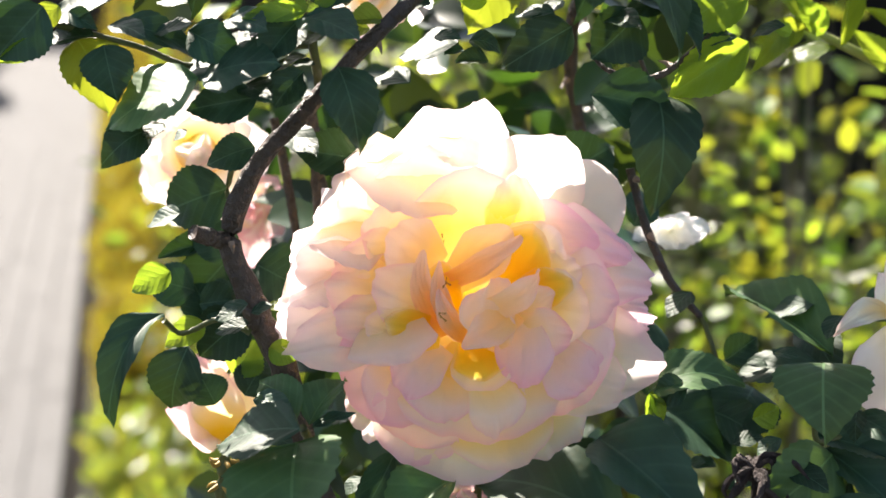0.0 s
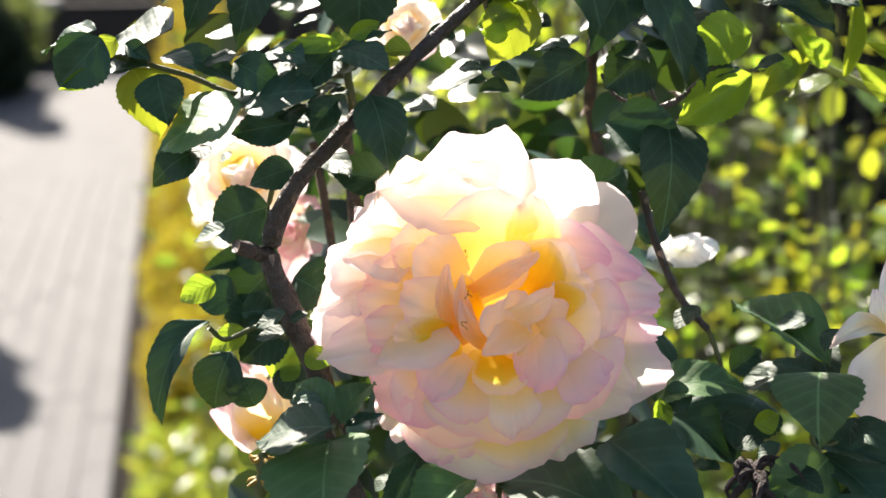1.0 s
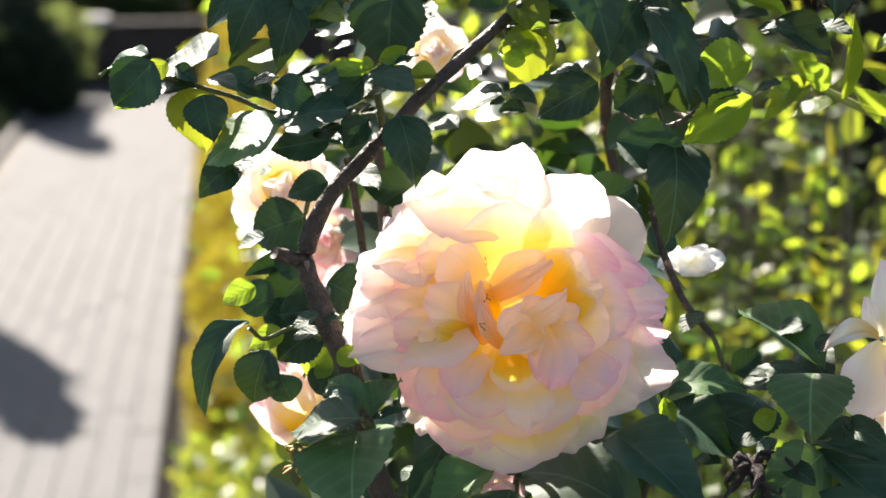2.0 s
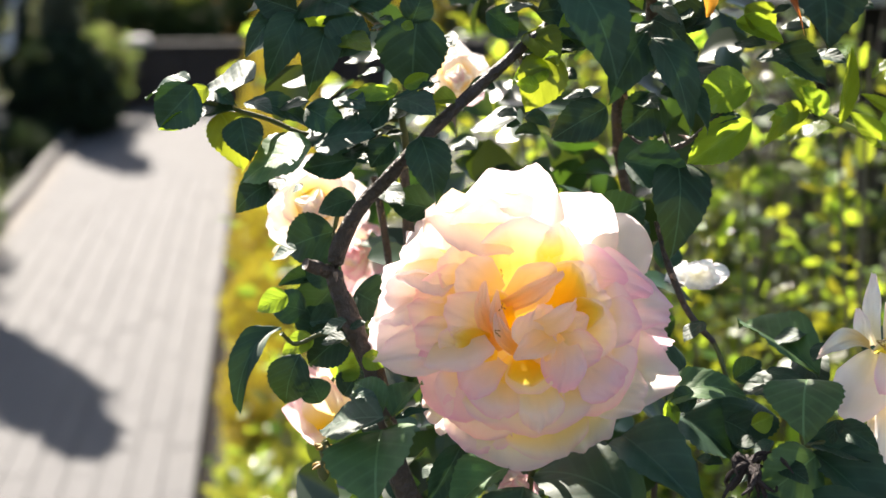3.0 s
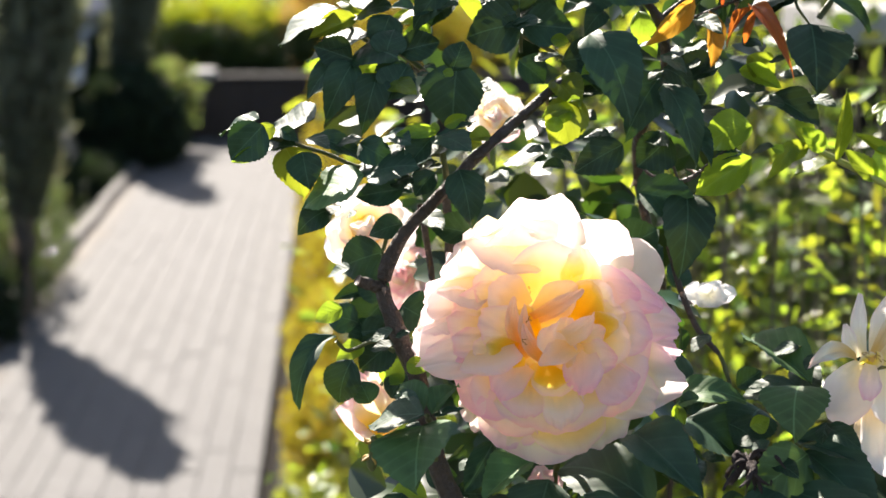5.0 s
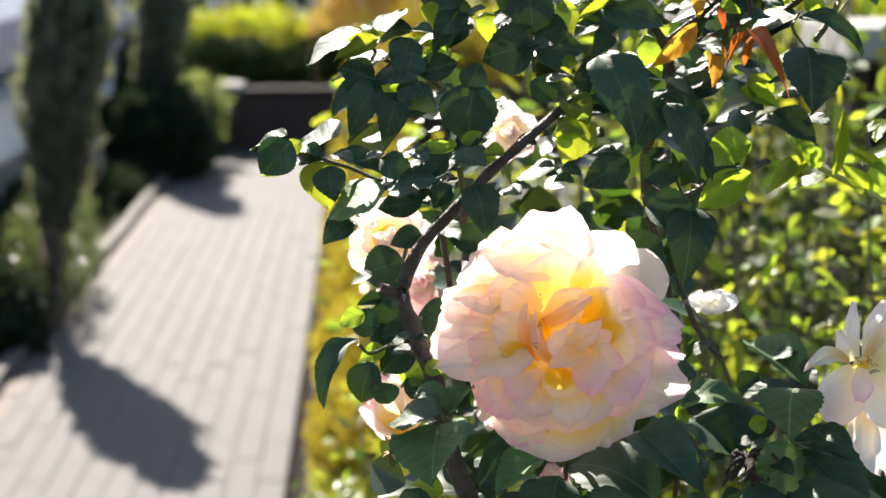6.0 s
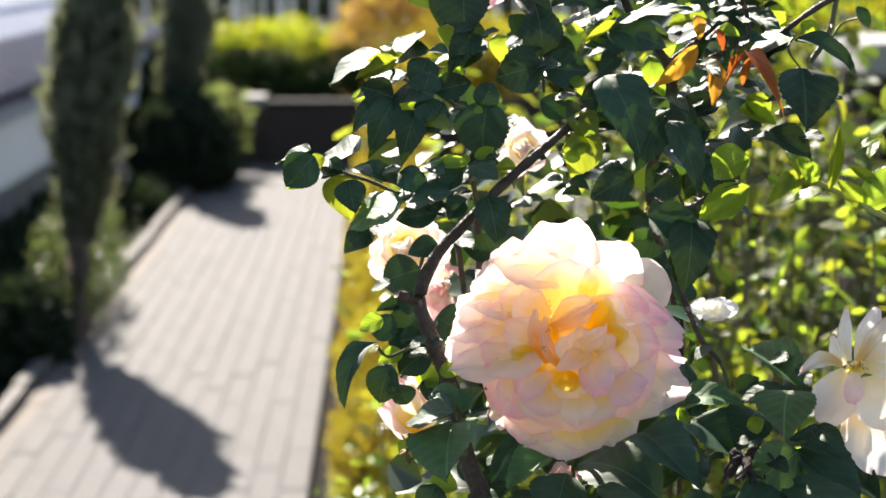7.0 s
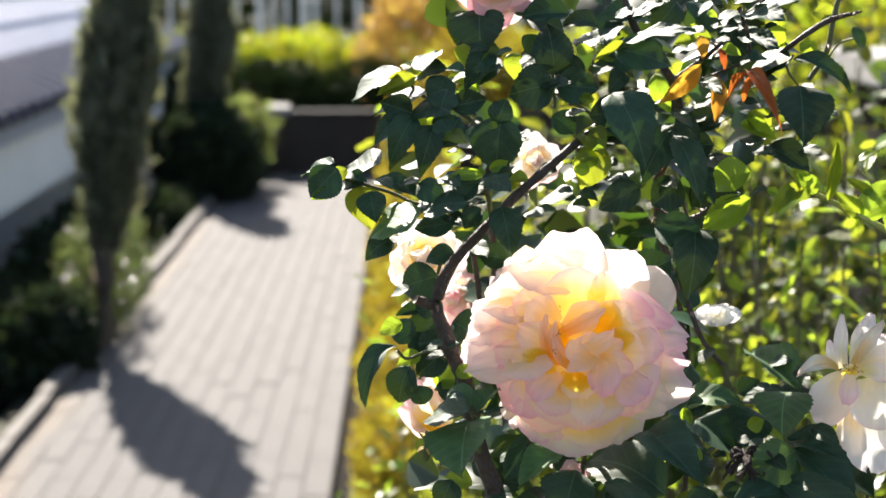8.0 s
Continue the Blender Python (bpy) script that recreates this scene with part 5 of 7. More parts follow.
broad_petal(bloom, (1.27, -2.35, 1.5), (2.46, -4.49, 1.4), (2.97, -5.67, 0.6), (1.39, 3.26, 2.53), BLOOM_PETAL["sun"], 0.0, 0.1, 0.063, 0.0, 0.01, 16)
broad_petal(bloom, (2.07, -1.37, 1.6), (4.24, -2.34, 1.3), (6.47, -2.68, 0.4), (1.59, 3.94, 2.52), BLOOM_PETAL["sun"], 0.0, 0.1, 0.063, 0.1, 0.02, 17)
broad_petal(bloom, (2.07, -1.76, 1.4), (3.83, -3.11, 1.1), (5.16, -3.69, 0.5), (1.38, 2.75, 1.75), BLOOM_PETAL["cream"], 0.0, 0.1, 0.084, 0.1, 0.02, 18)
broad_petal(bloom, (2.28, -0.79, 1.7), (4.47, -1.08, 1.6), (6.39, -1.32, 1.0), (1.39, 2.18, 1.18), BLOOM_PETAL["pink"], -0.1, 0.1, 0.126, 0.0, 0.03, 19)
broad_petal(bloom, (2.29, -0.39, 1.9), (4.49, -0.39, 1.8), (6.37, -0.7, 1.2), (1.4, 2.39, 1.18), BLOOM_PETAL["pink"], -0.1, 0.1, 0.126, 0.0, 0.03, 20)
broad_petal(bloom, (2.28, 0.2, 1.8), (4.47, 0.59, 1.6), (6.37, 0.29, 0.8), (1.39, 2.78, 1.76), BLOOM_PETAL["pink"], -0.2, 0.12, 0.126, 0.0, 0.03, 21)
# petals that close the back of the flower
broad_petal(bloom, (0.0, -0.4, 2.7), (-1.34, -1.4, 2.6), (-2.93, -1.78, 2.0), (1.82, 3.44, 3.0), BLOOM_PETAL["back"], 0.0, 0.1, 0.042, 0.0, 0.01, 22)
broad_petal(bloom, (0.0, -0.5, 2.7), (-0.73, -2.0, 2.6), (-1.43, -3.56, 2.0), (1.82, 3.64, 3.2), BLOOM_PETAL["back"], 0.0, 0.1, 0.042, 0.0, 0.01, 23)
broad_petal(bloom, (0.0, -0.5, 2.7), (0.69, -2.0, 2.6), (1.29, -3.56, 2.0), (1.82, 3.64, 3.2), BLOOM_PETAL["back"], 0.0, 0.1, 0.042, 0.0, 0.01, 24)
broad_petal(bloom, (0.0, -0.4, 2.7), (1.5, -1.3, 2.6), (3.1, -1.98, 2.0), (1.82, 3.64, 3.2), BLOOM_PETAL["back"], 0.0, 0.1, 0.042, 0.0, 0.01, 25)
# second layer, hidden, added to soften the sun on the low petals
broad_petal(bloom, (0.0, -0.5, 3.1), (-1.97, -1.61, 3.0), (-3.67, -2.59, 2.4), (1.84, 4.68, 4.03), BLOOM_PETAL["back"], 0.0, 0.1, 0.042, 0.0, 0.01, 26)
broad_petal(bloom, (0.0, -0.61, 3.1), (-1.15, -2.82, 3.0), (-1.84, -4.77, 2.3), (1.84, 4.68, 4.02), BLOOM_PETAL["back"], 0.0, 0.1, 0.042, 0.0, 0.01, 27)
broad_petal(bloom, (0.0, -0.61, 3.1), (0.39, -3.02, 3.0), (0.69, -5.27, 2.3), (1.84, 4.89, 4.22), BLOOM_PETAL["back"], 0.0, 0.1, 0.042, 0.0, 0.01, 28)
broad_petal(bloom, (0.0, -0.61, 3.1), (1.72, -2.42, 3.0), (3.01, -4.27, 2.3), (1.84, 4.68, 4.02), BLOOM_PETAL["back"], 0.0, 0.1, 0.042, 0.0, 0.01, 29)
broad_petal(bloom, (0.0, -0.5, 3.1), (2.33, -1.41, 3.0), (4.73, -2.38, 2.3), (1.84, 4.68, 3.62), BLOOM_PETAL["back"], 0.0, 0.1, 0.042, 0.0, 0.01, 30)
broad_petal(bloom, (0.0, -0.3, 3.1), (2.33, -0.2, 3.0), (4.74, -0.2, 2.4), (1.84, 4.07, 3.42), BLOOM_PETAL["back"], 0.0, 0.1, 0.042, 0.0, 0.01, 31)
# hidden pair added to block sun flecks on the lower bloom
broad_petal(bloom, (0.0, -0.5, 2.9), (-0.37, 0.6, 2.8), (-0.63, 2.29, 2.4), (2.24, 4.06, 3.83), BLOOM_PETAL["back"], 0.0, 0.1, 0.042, 0.0, 0.01, 32)
broad_petal(bloom, (0.29, -0.5, 2.8), (1.1, 0.4, 2.7), (1.9, 1.79, 2.4), (2.23, 3.64, 3.02), BLOOM_PETAL["back"], 0.0, 0.1, 0.042, 0.0, 0.01, 33)
# middle ring
broad_petal(bloom, (1.86, 0.78, 1.2), (3.63, 1.74, 1.0), (5.51, 1.05, 0.2), (1.18, 2.55, 1.16), BLOOM_PETAL["blush"], -0.3, 0.12, 0.084, 0.2, 0.01, 34)
broad_petal(bloom, (2.06, 0.97, 1.3), (2.95, 2.04, 1.2), (4.38, 1.82, 0.5), (1.18, 2.36, 1.75), BLOOM_PETAL["blush"], -0.3, 0.1, 0.063, 0.1, 0.01, 35)
broad_petal(bloom, (-0.92, 1.57, 1.6), (-1.82, 3.53, 1.6), (-1.93, 4.86, -0.5), (1.19, 3.37, 2.67), BLOOM_PETAL["cream"], -0.1, 0.08, 0.063, 0.0, 0.02, 36)
broad_petal(bloom, (-1.67, 4.92, 1.4), (-2.18, 3.87, 0.9), (-2.57, 2.86, -1.1), (2.96, 4.31, 2.82), BLOOM_PETAL["pale"], 0.0, -0.08, 0.042, 0.0, 0.015, 37)
broad_petal(bloom, (-0.16, 5.47, 1.4), (-0.41, 4.88, 1.0), (-0.7, 4.38, 0.1), (1.58, 1.96, 1.16), BLOOM_PETAL["pale"], 0.0, -0.08, 0.042, 0.0, 0.015, 38)
broad_petal(bloom, (-1.3, 0.97, 0.8), (-2.43, 1.92, 0.6), (-3.26, 2.82, 0.2), (1.17, 2.53, 2.12), BLOOM_PETAL["sun"], 0.0, 0.1, 0.063, 0.1, 0.02, 39)
broad_petal(bloom, (-3.91, 2.94, 1.6), (-4.15, 1.83, 0.8), (-4.16, 1.01, -0.7), (1.79, 2.73, 1.71), BLOOM_PETAL["pale"], 0.0, -0.08, 0.063, 0.0, 0.02, 40)
broad_petal(bloom, (-5.49, 0.98, 1.4), (-5.42, 0.19, 0.8), (-5.22, -0.34, 0.0), (1.38, 2.15, 1.35), BLOOM_PETAL["pale"], 0.0, -0.08, 0.063, 0.0, 0.02, 41)
broad_petal(bloom, (-1.49, 0.77, 0.6), (-2.85, 1.15, 0.5), (-4.59, 0.96, 0.3), (1.17, 2.33, 1.93), BLOOM_PETAL["sun"], 0.0, 0.1, 0.063, 0.1, 0.02, 42)
broad_petal(bloom, (-1.38, -0.1, 0.4), (-3.04, 0.1, 0.3), (-4.87, 0.29, 0.2), (1.16, 2.32, 2.12), BLOOM_PETAL["sun"], 0.3, 0.12, 0.063, 0.1, 0.02, 43)
broad_petal(bloom, (-1.38, -0.86, 0.4), (-2.82, -0.76, 0.0), (-4.74, -0.66, -0.2), (1.16, 2.12, 1.72), BLOOM_PETAL["sun"], 0.3, 0.12, 0.105, 0.1, 0.02, 44)
broad_petal(bloom, (2.05, -0.78, 1.0), (3.38, -0.76, 0.2), (4.8, -1.33, -0.2), (1.37, 4.63, 4.02), BLOOM_PETAL["pink"], -0.1, 0.12, 0.063, 0.2, 0.01, 45)
broad_petal(bloom, (1.85, -1.35, 0.8), (2.98, -2.38, 0.0), (3.64, -3.94, -0.2), (1.37, 4.04, 2.87), BLOOM_PETAL["pink"], 0.0, 0.12, 0.063, 0.2, 0.01, 46)
broad_petal(bloom, (-0.71, -1.35, 0.9), (-2.64, -2.39, 0.2), (-4.38, -3.24, 0.1), (1.37, 4.05, 3.47), BLOOM_PETAL["blush"], 0.1, 0.12, 0.042, 0.2, 0.01, 47)
broad_petal(bloom, (-0.51, -1.74, 0.8), (-1.96, -3.43, 0.1), (-2.73, -4.79, 0.0), (1.37, 4.05, 3.08), BLOOM_PETAL["pink"], 0.0, 0.12, 0.042, 0.2, 0.01, 48)
broad_petal(bloom, (0.08, -1.73, 0.7), (0.08, -3.4, -0.3), (0.04, -4.95, -0.7), (1.56, 5.54, 3.98), BLOOM_PETAL["sun"], 0.0, 0.12, 0.063, 0.2, 0.03, 49)
broad_petal(bloom, (-0.7, -1.92, 0.6), (-1.27, -3.21, -0.4), (-1.35, -4.22, -0.7), (1.17, 2.67, 1.71), BLOOM_PETAL["pink"], 0.0, 0.12, 0.063, 0.2, 0.02, 50)
broad_petal(bloom, (0.86, -1.73, 0.6), (1.62, -3.22, -0.2), (1.65, -4.11, -0.4), (1.17, 2.87, 2.1), BLOOM_PETAL["pink"], 0.0, 0.12, 0.063, 0.2, 0.02, 51)
broad_petal(bloom, (-1.09, -1.72, 0.3), (-1.93, -2.26, -0.5), (-2.59, -3.18, -0.8), (1.16, 2.09, 1.51), BLOOM_PETAL["blush"], 0.2, 0.12, 0.084, 0.2, 0.02, 52)
broad_petal(bloom, (0.27, -2.67, 0.1), (0.65, -3.75, -0.7), (0.68, -4.71, -0.9), (1.16, 2.09, 1.32), BLOOM_PETAL["cream"], -0.2, 0.14, 0.105, 0.2, 0.03, 53)
broad_petal(bloom, (2.41, -1.53, 0.3), (3.15, -2.64, -0.4), (3.91, -3.2, -0.5), (1.16, 2.29, 1.52), BLOOM_PETAL["blush"], -0.2, 0.14, 0.105, 0.2, 0.03, 54)
broad_petal(bloom, (2.81, 0.0, 0.5), (3.94, -0.19, -0.1), (4.88, -0.38, -0.3), (1.17, 2.3, 1.53), BLOOM_PETAL["pink"], -0.2, 0.14, 0.105, 0.2, 0.03, 55)
# inner petals round the heart
broad_petal(bloom, (0.18, 0.77, 0.4), (-0.12, 2.8, 0.8), (-0.02, 4.13, -0.6), (1.74, 3.91, 3.04), BLOOM_PETAL["sun"], 0.0, 0.14, 0.042, 0.1, 0.012, 56)
broad_petal(bloom, (0.86, 0.77, 0.4), (1.55, 2.5, 0.6), (1.38, 3.98, -0.6), (1.16, 2.14, 1.14), BLOOM_PETAL["gold"], -0.3, 0.1, 0.042, 0.0, 0.01, 57)
broad_petal(bloom, (1.25, 0.38, 0.3), (2.12, 1.34, 0.2), (2.67, 2.17, -0.3), (1.35, 2.51, 1.91), BLOOM_PETAL["gold"], -0.3, 0.12, 0.042, 0.1, 0.01, 58)
broad_petal(bloom, (1.24, -0.19, 0.2), (2.39, 0.47, -0.1), (3.51, 0.84, -0.7), (1.35, 2.11, 1.52), BLOOM_PETAL["gold"], -0.3, 0.12, 0.063, 0.2, 0.01, 59)
broad_petal(bloom, (1.24, -0.57, 0.1), (2.57, -0.47, -0.5), (3.78, -0.75, -0.9), (1.16, 2.67, 2.27), BLOOM_PETAL["gold"], 0.0, 0.12, 0.063, 0.2, 0.01, 60)
broad_petal(bloom, (-1.09, 0.95, 0.1), (-1.94, 1.51, -0.4), (-2.74, 2.1, -0.8), (0.96, 2.29, 2.08), BLOOM_PETAL["salmon"], 0.0, 0.05, 0.063, 0.1, 0.03, 61)
broad_petal(bloom, (-1.28, -0.38, 0.0), (-2.22, 0.0, -0.5), (-3.35, 0.52, -0.8), (0.96, 2.29, 1.99), BLOOM_PETAL["cream"], 0.0, 0.05, 0.063, 0.1, 0.03, 62)
broad_petal(bloom, (-1.09, -1.33, 0.1), (-2.23, -1.13, -0.4), (-3.64, -0.79, -0.8), (0.96, 1.72, 1.51), BLOOM_PETAL["gold"], 0.0, 0.1, 0.042, 0.1, 0.01, 63)
broad_petal(bloom, (-2.8, -0.75, -0.4), (-2.81, -1.49, -1.0), (-2.47, -2.15, -1.2), (2.1, 3.11, 2.07), BLOOM_PETAL["pale"], 0.0, -0.08, 0.042, 0.0, 0.02, 64)
broad_petal(bloom, (1.24, -1.33, 0.0), (2.17, -1.31, -0.8), (3.2, -1.49, -1.1), (0.96, 1.8, 1.13), BLOOM_PETAL["pink"], 0.0, 0.1, 0.063, 0.3, 0.01, 65)
broad_petal(bloom, (1.52, -0.76, -0.2), (1.63, -1.87, -0.9), (1.36, -3.04, -1.2), (1.15, 2.08, 1.5), BLOOM_PETAL["blush"], 0.4, 0.16, 0.105, 0.3, 0.03, 66)
broad_petal(bloom, (0.08, -1.53, 0.2), (0.27, -2.26, -0.4), (0.27, -3.17, -0.9), (1.16, 2.29, 2.27), BLOOM_PETAL["gold"], 0.0, 0.14, 0.042, 0.1, 0.01, 67)
# deep golden pockets: yellow petal bases, with scattered light put into the colour
broad_petal(bloom, (0.85, 0.38, 0.0), (1.71, 1.23, -0.2), (2.09, 2.22, -0.5), (1.15, 2.01, 1.43), BLOOM_PETAL["amber"], -0.2, 0.12, 0.042, 0.1, 0.01, 68)
broad_petal(bloom, (-0.7, -0.76, 0.0), (-1.08, 0.19, -0.3), (-1.17, 1.13, -0.6), (0.96, 1.34, 0.95), BLOOM_PETAL["amber"], 0.0, 0.12, 0.042, 0.0, 0.01, 69)
broad_petal(bloom, (0.08, -1.71, -0.1), (0.17, -2.29, -0.6), (0.21, -2.84, -0.9), (1.15, 1.9, 1.13), BLOOM_PETAL["amber"], 0.0, 0.14, 0.042, 0.1, 0.01, 70)
broad_petal(bloom, (-1.28, -1.24, 0.0), (-2.12, -1.03, -0.6), (-3.03, -0.75, -1.0), (0.96, 1.22, 0.94), BLOOM_PETAL["amber"], 0.0, 0.1, 0.042, 0.1, 0.01, 71)
broad_petal(bloom, (1.24, -0.38, 0.0), (2.28, 0.15, -0.5), (3.21, 0.37, -0.95), (0.96, 1.45, 1.04), BLOOM_PETAL["amber"], -0.2, 0.12, 0.042, 0.1, 0.01, 72)
# folded heart
broad_petal(bloom, (-0.41, -0.77, 0.4), (-0.02, 0.19, 0.3), (0.27, 1.23, -0.2), (1.36, 2.51, 2.11), BLOOM_PETAL["gold"], 0.0, 0.12, 0.042, 0.1, 0.0, 73)
broad_petal(bloom, (-0.9, -0.77, 0.4), (-1.28, 0.0, 0.3), (-1.47, 0.95, -0.1), (1.36, 2.13, 1.73), BLOOM_PETAL["gold"], 0.0, 0.12, 0.042, 0.1, 0.0, 74)
broad_petal(bloom, (-0.7, 0.38, 0.0), (0.27, 1.32, -0.37), (1.22, 2.21, -0.68), (0.96, 1.91, 1.14), BLOOM_PETAL["salmon"], 0.0, 0.1, 0.042, 0.1, 0.0, 75)
broad_petal(bloom, (-1.08, 0.38, -0.12), (0.08, 0.94, -0.74), (1.63, 1.9, -0.93), (0.58, 0.91, 0.49), BLOOM_PETAL["rust"], 0.3, 0.1, 0.042, 0.1, 0.0, 76)
broad_petal(bloom, (-0.79, -1.33, -0.12), (-1.68, 0.0, -0.56), (-1.73, 1.57, -0.93), (0.69, 0.87, 0.49), BLOOM_PETAL["rust"], -0.3, 0.12, 0.042, 0.0, 0.0, 77)
broad_petal(bloom, (-0.31, -1.33, -0.19), (-1.16, -0.19, -0.87), (-1.21, 1.21, -1.12), (0.69, 0.79, 0.41), BLOOM_PETAL["rust"], 0.4, 0.12, 0.042, 0.0, 0.0, 78)
broad_petal(bloom, (0.08, -1.51, -0.37), (-0.87, -0.84, -1.12), (-1.28, 0.28, -1.24), (0.69, 0.75, 0.41), BLOOM_PETAL["rust"], 0.0, 0.12, 0.042, 0.0, 0.0, 79)
broad_petal(bloom, (1.04, -1.51, -0.2), (0.3, -0.52, -1.2), (0.49, 0.52, -1.45), (0.96, 2.1, 1.87), BLOOM_PETAL["pale"], 0.3, 0.25, 0.126, 0.2, 0.03, 80)
broad_petal(bloom, (0.27, -0.47, -0.9), (1.3, -0.04, -1.3), (2.19, 0.78, -1.3), (0.94, 1.16, 0.49), BLOOM_PETAL["pale"], 0.5, 0.2, 0.105, 0.2, 0.01, 81)
broad_petal(bloom, (1.33, -0.47, -0.2), (1.88, -0.37, -0.8), (2.64, 0.0, -1.0), (0.96, 1.51, 0.94), BLOOM_PETAL["cream"], 0.3, 0.14, 0.084, 0.2, 0.01, 82)
broad_petal(bloom, (1.32, -0.47, -0.5), (0.49, -0.96, -1.36), (-0.56, -1.66, -1.55), (1.14, 1.35, 0.48), BLOOM_PETAL["salmon"], 0.2, 0.1, 0.042, 0.1, 0.0, 83)
broad_petal(bloom, (0.17, -1.71, -0.12), (0.65, -1.31, -0.74), (1.21, -0.75, -0.99), (0.77, 1.21, 0.75), BLOOM_PETAL["salmon"], 0.0, 0.12, 0.042, 0.1, 0.0, 84)
stamens(bloom, ((-1.0, 1.8, 0.4), (-1.1, 0.5, -1.3), (-1.4, -0.6, -2.2), (0.6, 1.3, -0.4)))

wilting = thing("rose_bloom", at_cm(16.4, 2.0, -1.9), "wilting cream rose with loose drooping petals", "rose")
broad_petal(wilting, (15.23, -1.3, 0.6), (15.01, 0.16, 0.8), (15.04, 1.72, 0.4), (0.32, 0.84, 0.58), BLOOM_PETAL["pale"], 0.0, 0.15, 0.05, 0.1, 0.015, 301)
broad_petal(wilting, (15.65, -1.3, 0.6), (16.12, 0.16, 0.9), (16.66, 1.78, 0.5), (0.39, 1.29, 1.09), BLOOM_PETAL["pale"], 0.0, 0.15, 0.05, 0.1, 0.015, 302)
broad_petal(wilting, (14.89, -1.3, 0.5), (14.5, -0.49, 0.5), (14.2, 0.32, 0.0), (0.32, 0.77, 0.45), BLOOM_PETAL["pale"], 0.0, 0.15, 0.05, 0.1, 0.015, 303)
broad_petal(wilting, (14.79, -1.29, 0.3), (13.62, -0.93, -0.2), (12.35, -1.63, -0.6), (0.39, 0.96, 0.51), PETAL_DRY, 0.3, 0.15, 0.05, 0.1, 0.015, 304)
broad_petal(wilting, (15.88, -1.3, 0.6), (16.78, -0.23, 0.6), (17.54, 0.55, 0.2), (0.39, 1.41, 1.29), BLOOM_PETAL["pale"], 0.0, 0.15, 0.05, 0.1, 0.015, 305)
broad_petal(wilting, (15.92, -1.39, 0.5), (17.04, -0.87, 0.3), (18.23, -0.8, -0.2), (0.39, 1.41, 1.09), BLOOM_PETAL["pale"], 0.0, 0.15, 0.05, 0.1, 0.015, 306)
broad_petal(wilting, (15.87, -1.45, 0.2), (16.75, -1.38, -0.4), (17.53, -1.82, -0.8), (0.39, 1.09, 0.77), BLOOM_PETAL["cream"], 0.0, 0.15, 0.05, 0.1, 0.015, 307)
broad_petal(wilting, (15.42, -1.45, 0.2), (16.34, 0.16, 0.3), (17.33, 1.45, 0.1), (0.32, 0.84, 0.51), PETAL_DRY, 0.0, 0.15, 0.05, 0.1, 0.015, 308)
broad_petal(wilting, (15.13, -1.62, 0.4), (14.39, -2.74, -0.2), (13.62, -4.41, -0.2), (0.77, 2.51, 2.12), BLOOM_PETAL["pale"], 0.1, 0.2, 0.04, 0.1, 0.015, 309)
broad_petal(wilting, (15.4, -1.61, 0.1), (15.2, -2.4, -0.7), (15.01, -3.29, -0.9), (0.51, 1.16, 0.84), BLOOM_PETAL["blush"], 0.0, 0.15, 0.05, 0.1, 0.015, 310)
broad_petal(wilting, (14.84, -1.95, 0.6), (14.23, -2.75, 0.4), (13.31, -3.46, 0.3), (0.64, 1.8, 1.29), BLOOM_PETAL["pale"], 0.0, 0.15, 0.05, 0.1, 0.015, 311)
broad_petal(wilting, (16.34, -1.78, 0.3), (16.61, -3.05, -0.3), (17.25, -4.6, -0.3), (0.96, 2.89, 2.57), BLOOM_PETAL["shade"], 0.0, 0.2, 0.03, 0.1, 0.015, 312)
broad_petal(wilting, (16.01, -2.44, 0.8), (16.39, -5.03, 0.6), (17.0, -7.1, 0.4), (1.29, 3.09, 2.57), BLOOM_PETAL["shade"], 0.0, 0.2, 0.03, 0.1, 0.015, 313)
broad_petal(wilting, (15.6, -2.77, 0.9), (15.54, -4.72, 0.9), (15.72, -6.35, 0.8), (0.77, 1.61, 1.16), PETAL_DRY, 0.0, 0.2, 0.03, 0.1, 0.015, 314)
broad_petal(wilting, (16.96, -2.44, 0.7), (18.37, -4.38, 0.5), (19.13, -6.31, 0.3), (1.29, 3.22, 2.57), BLOOM_PETAL["shade"], 0.0, 0.2, 0.03, 0.1, 0.015, 315)
broad_petal(wilting, (16.76, -1.62, 0.5), (18.31, -2.1, 0.2), (19.39, -3.39, 0.0), (0.96, 2.57, 1.93), BLOOM_PETAL["shade"], 0.0, 0.2, 0.03, 0.1, 0.015, 316)
broad_petal(wilting, (17.14, -1.3, 0.8), (18.43, -0.16, 0.8), (19.5, 0.16, 0.5), (0.64, 1.93, 1.61), BLOOM_PETAL["pale"], 0.0, 0.15, 0.05, 0.1, 0.015, 317)
broad_petal(wilting, (15.4, -1.5, 0.6), (15.3, -1.3, 0.2), (15.2, -1.0, -0.1), (0.7, 0.9, 0.6), BLOOM_PETAL["gold"], 0.0, 0.1, 0.03, 0.0, 0.02, 330)
broad_petal(wilting, (15.4, -1.3, 0.6), (15.7, -1.4, 0.2), (16.0, -1.5, -0.1), (0.7, 0.9, 0.6), BLOOM_PETAL["gold"], 0.0, 0.1, 0.03, 0.0, 0.02, 331)
stamens(wilting, ((15.2, -1.2, -0.2), (15.5, -1.1, -0.3), (14.9, -1.2, -0.2), (15.8, -1.2, -0.2)))

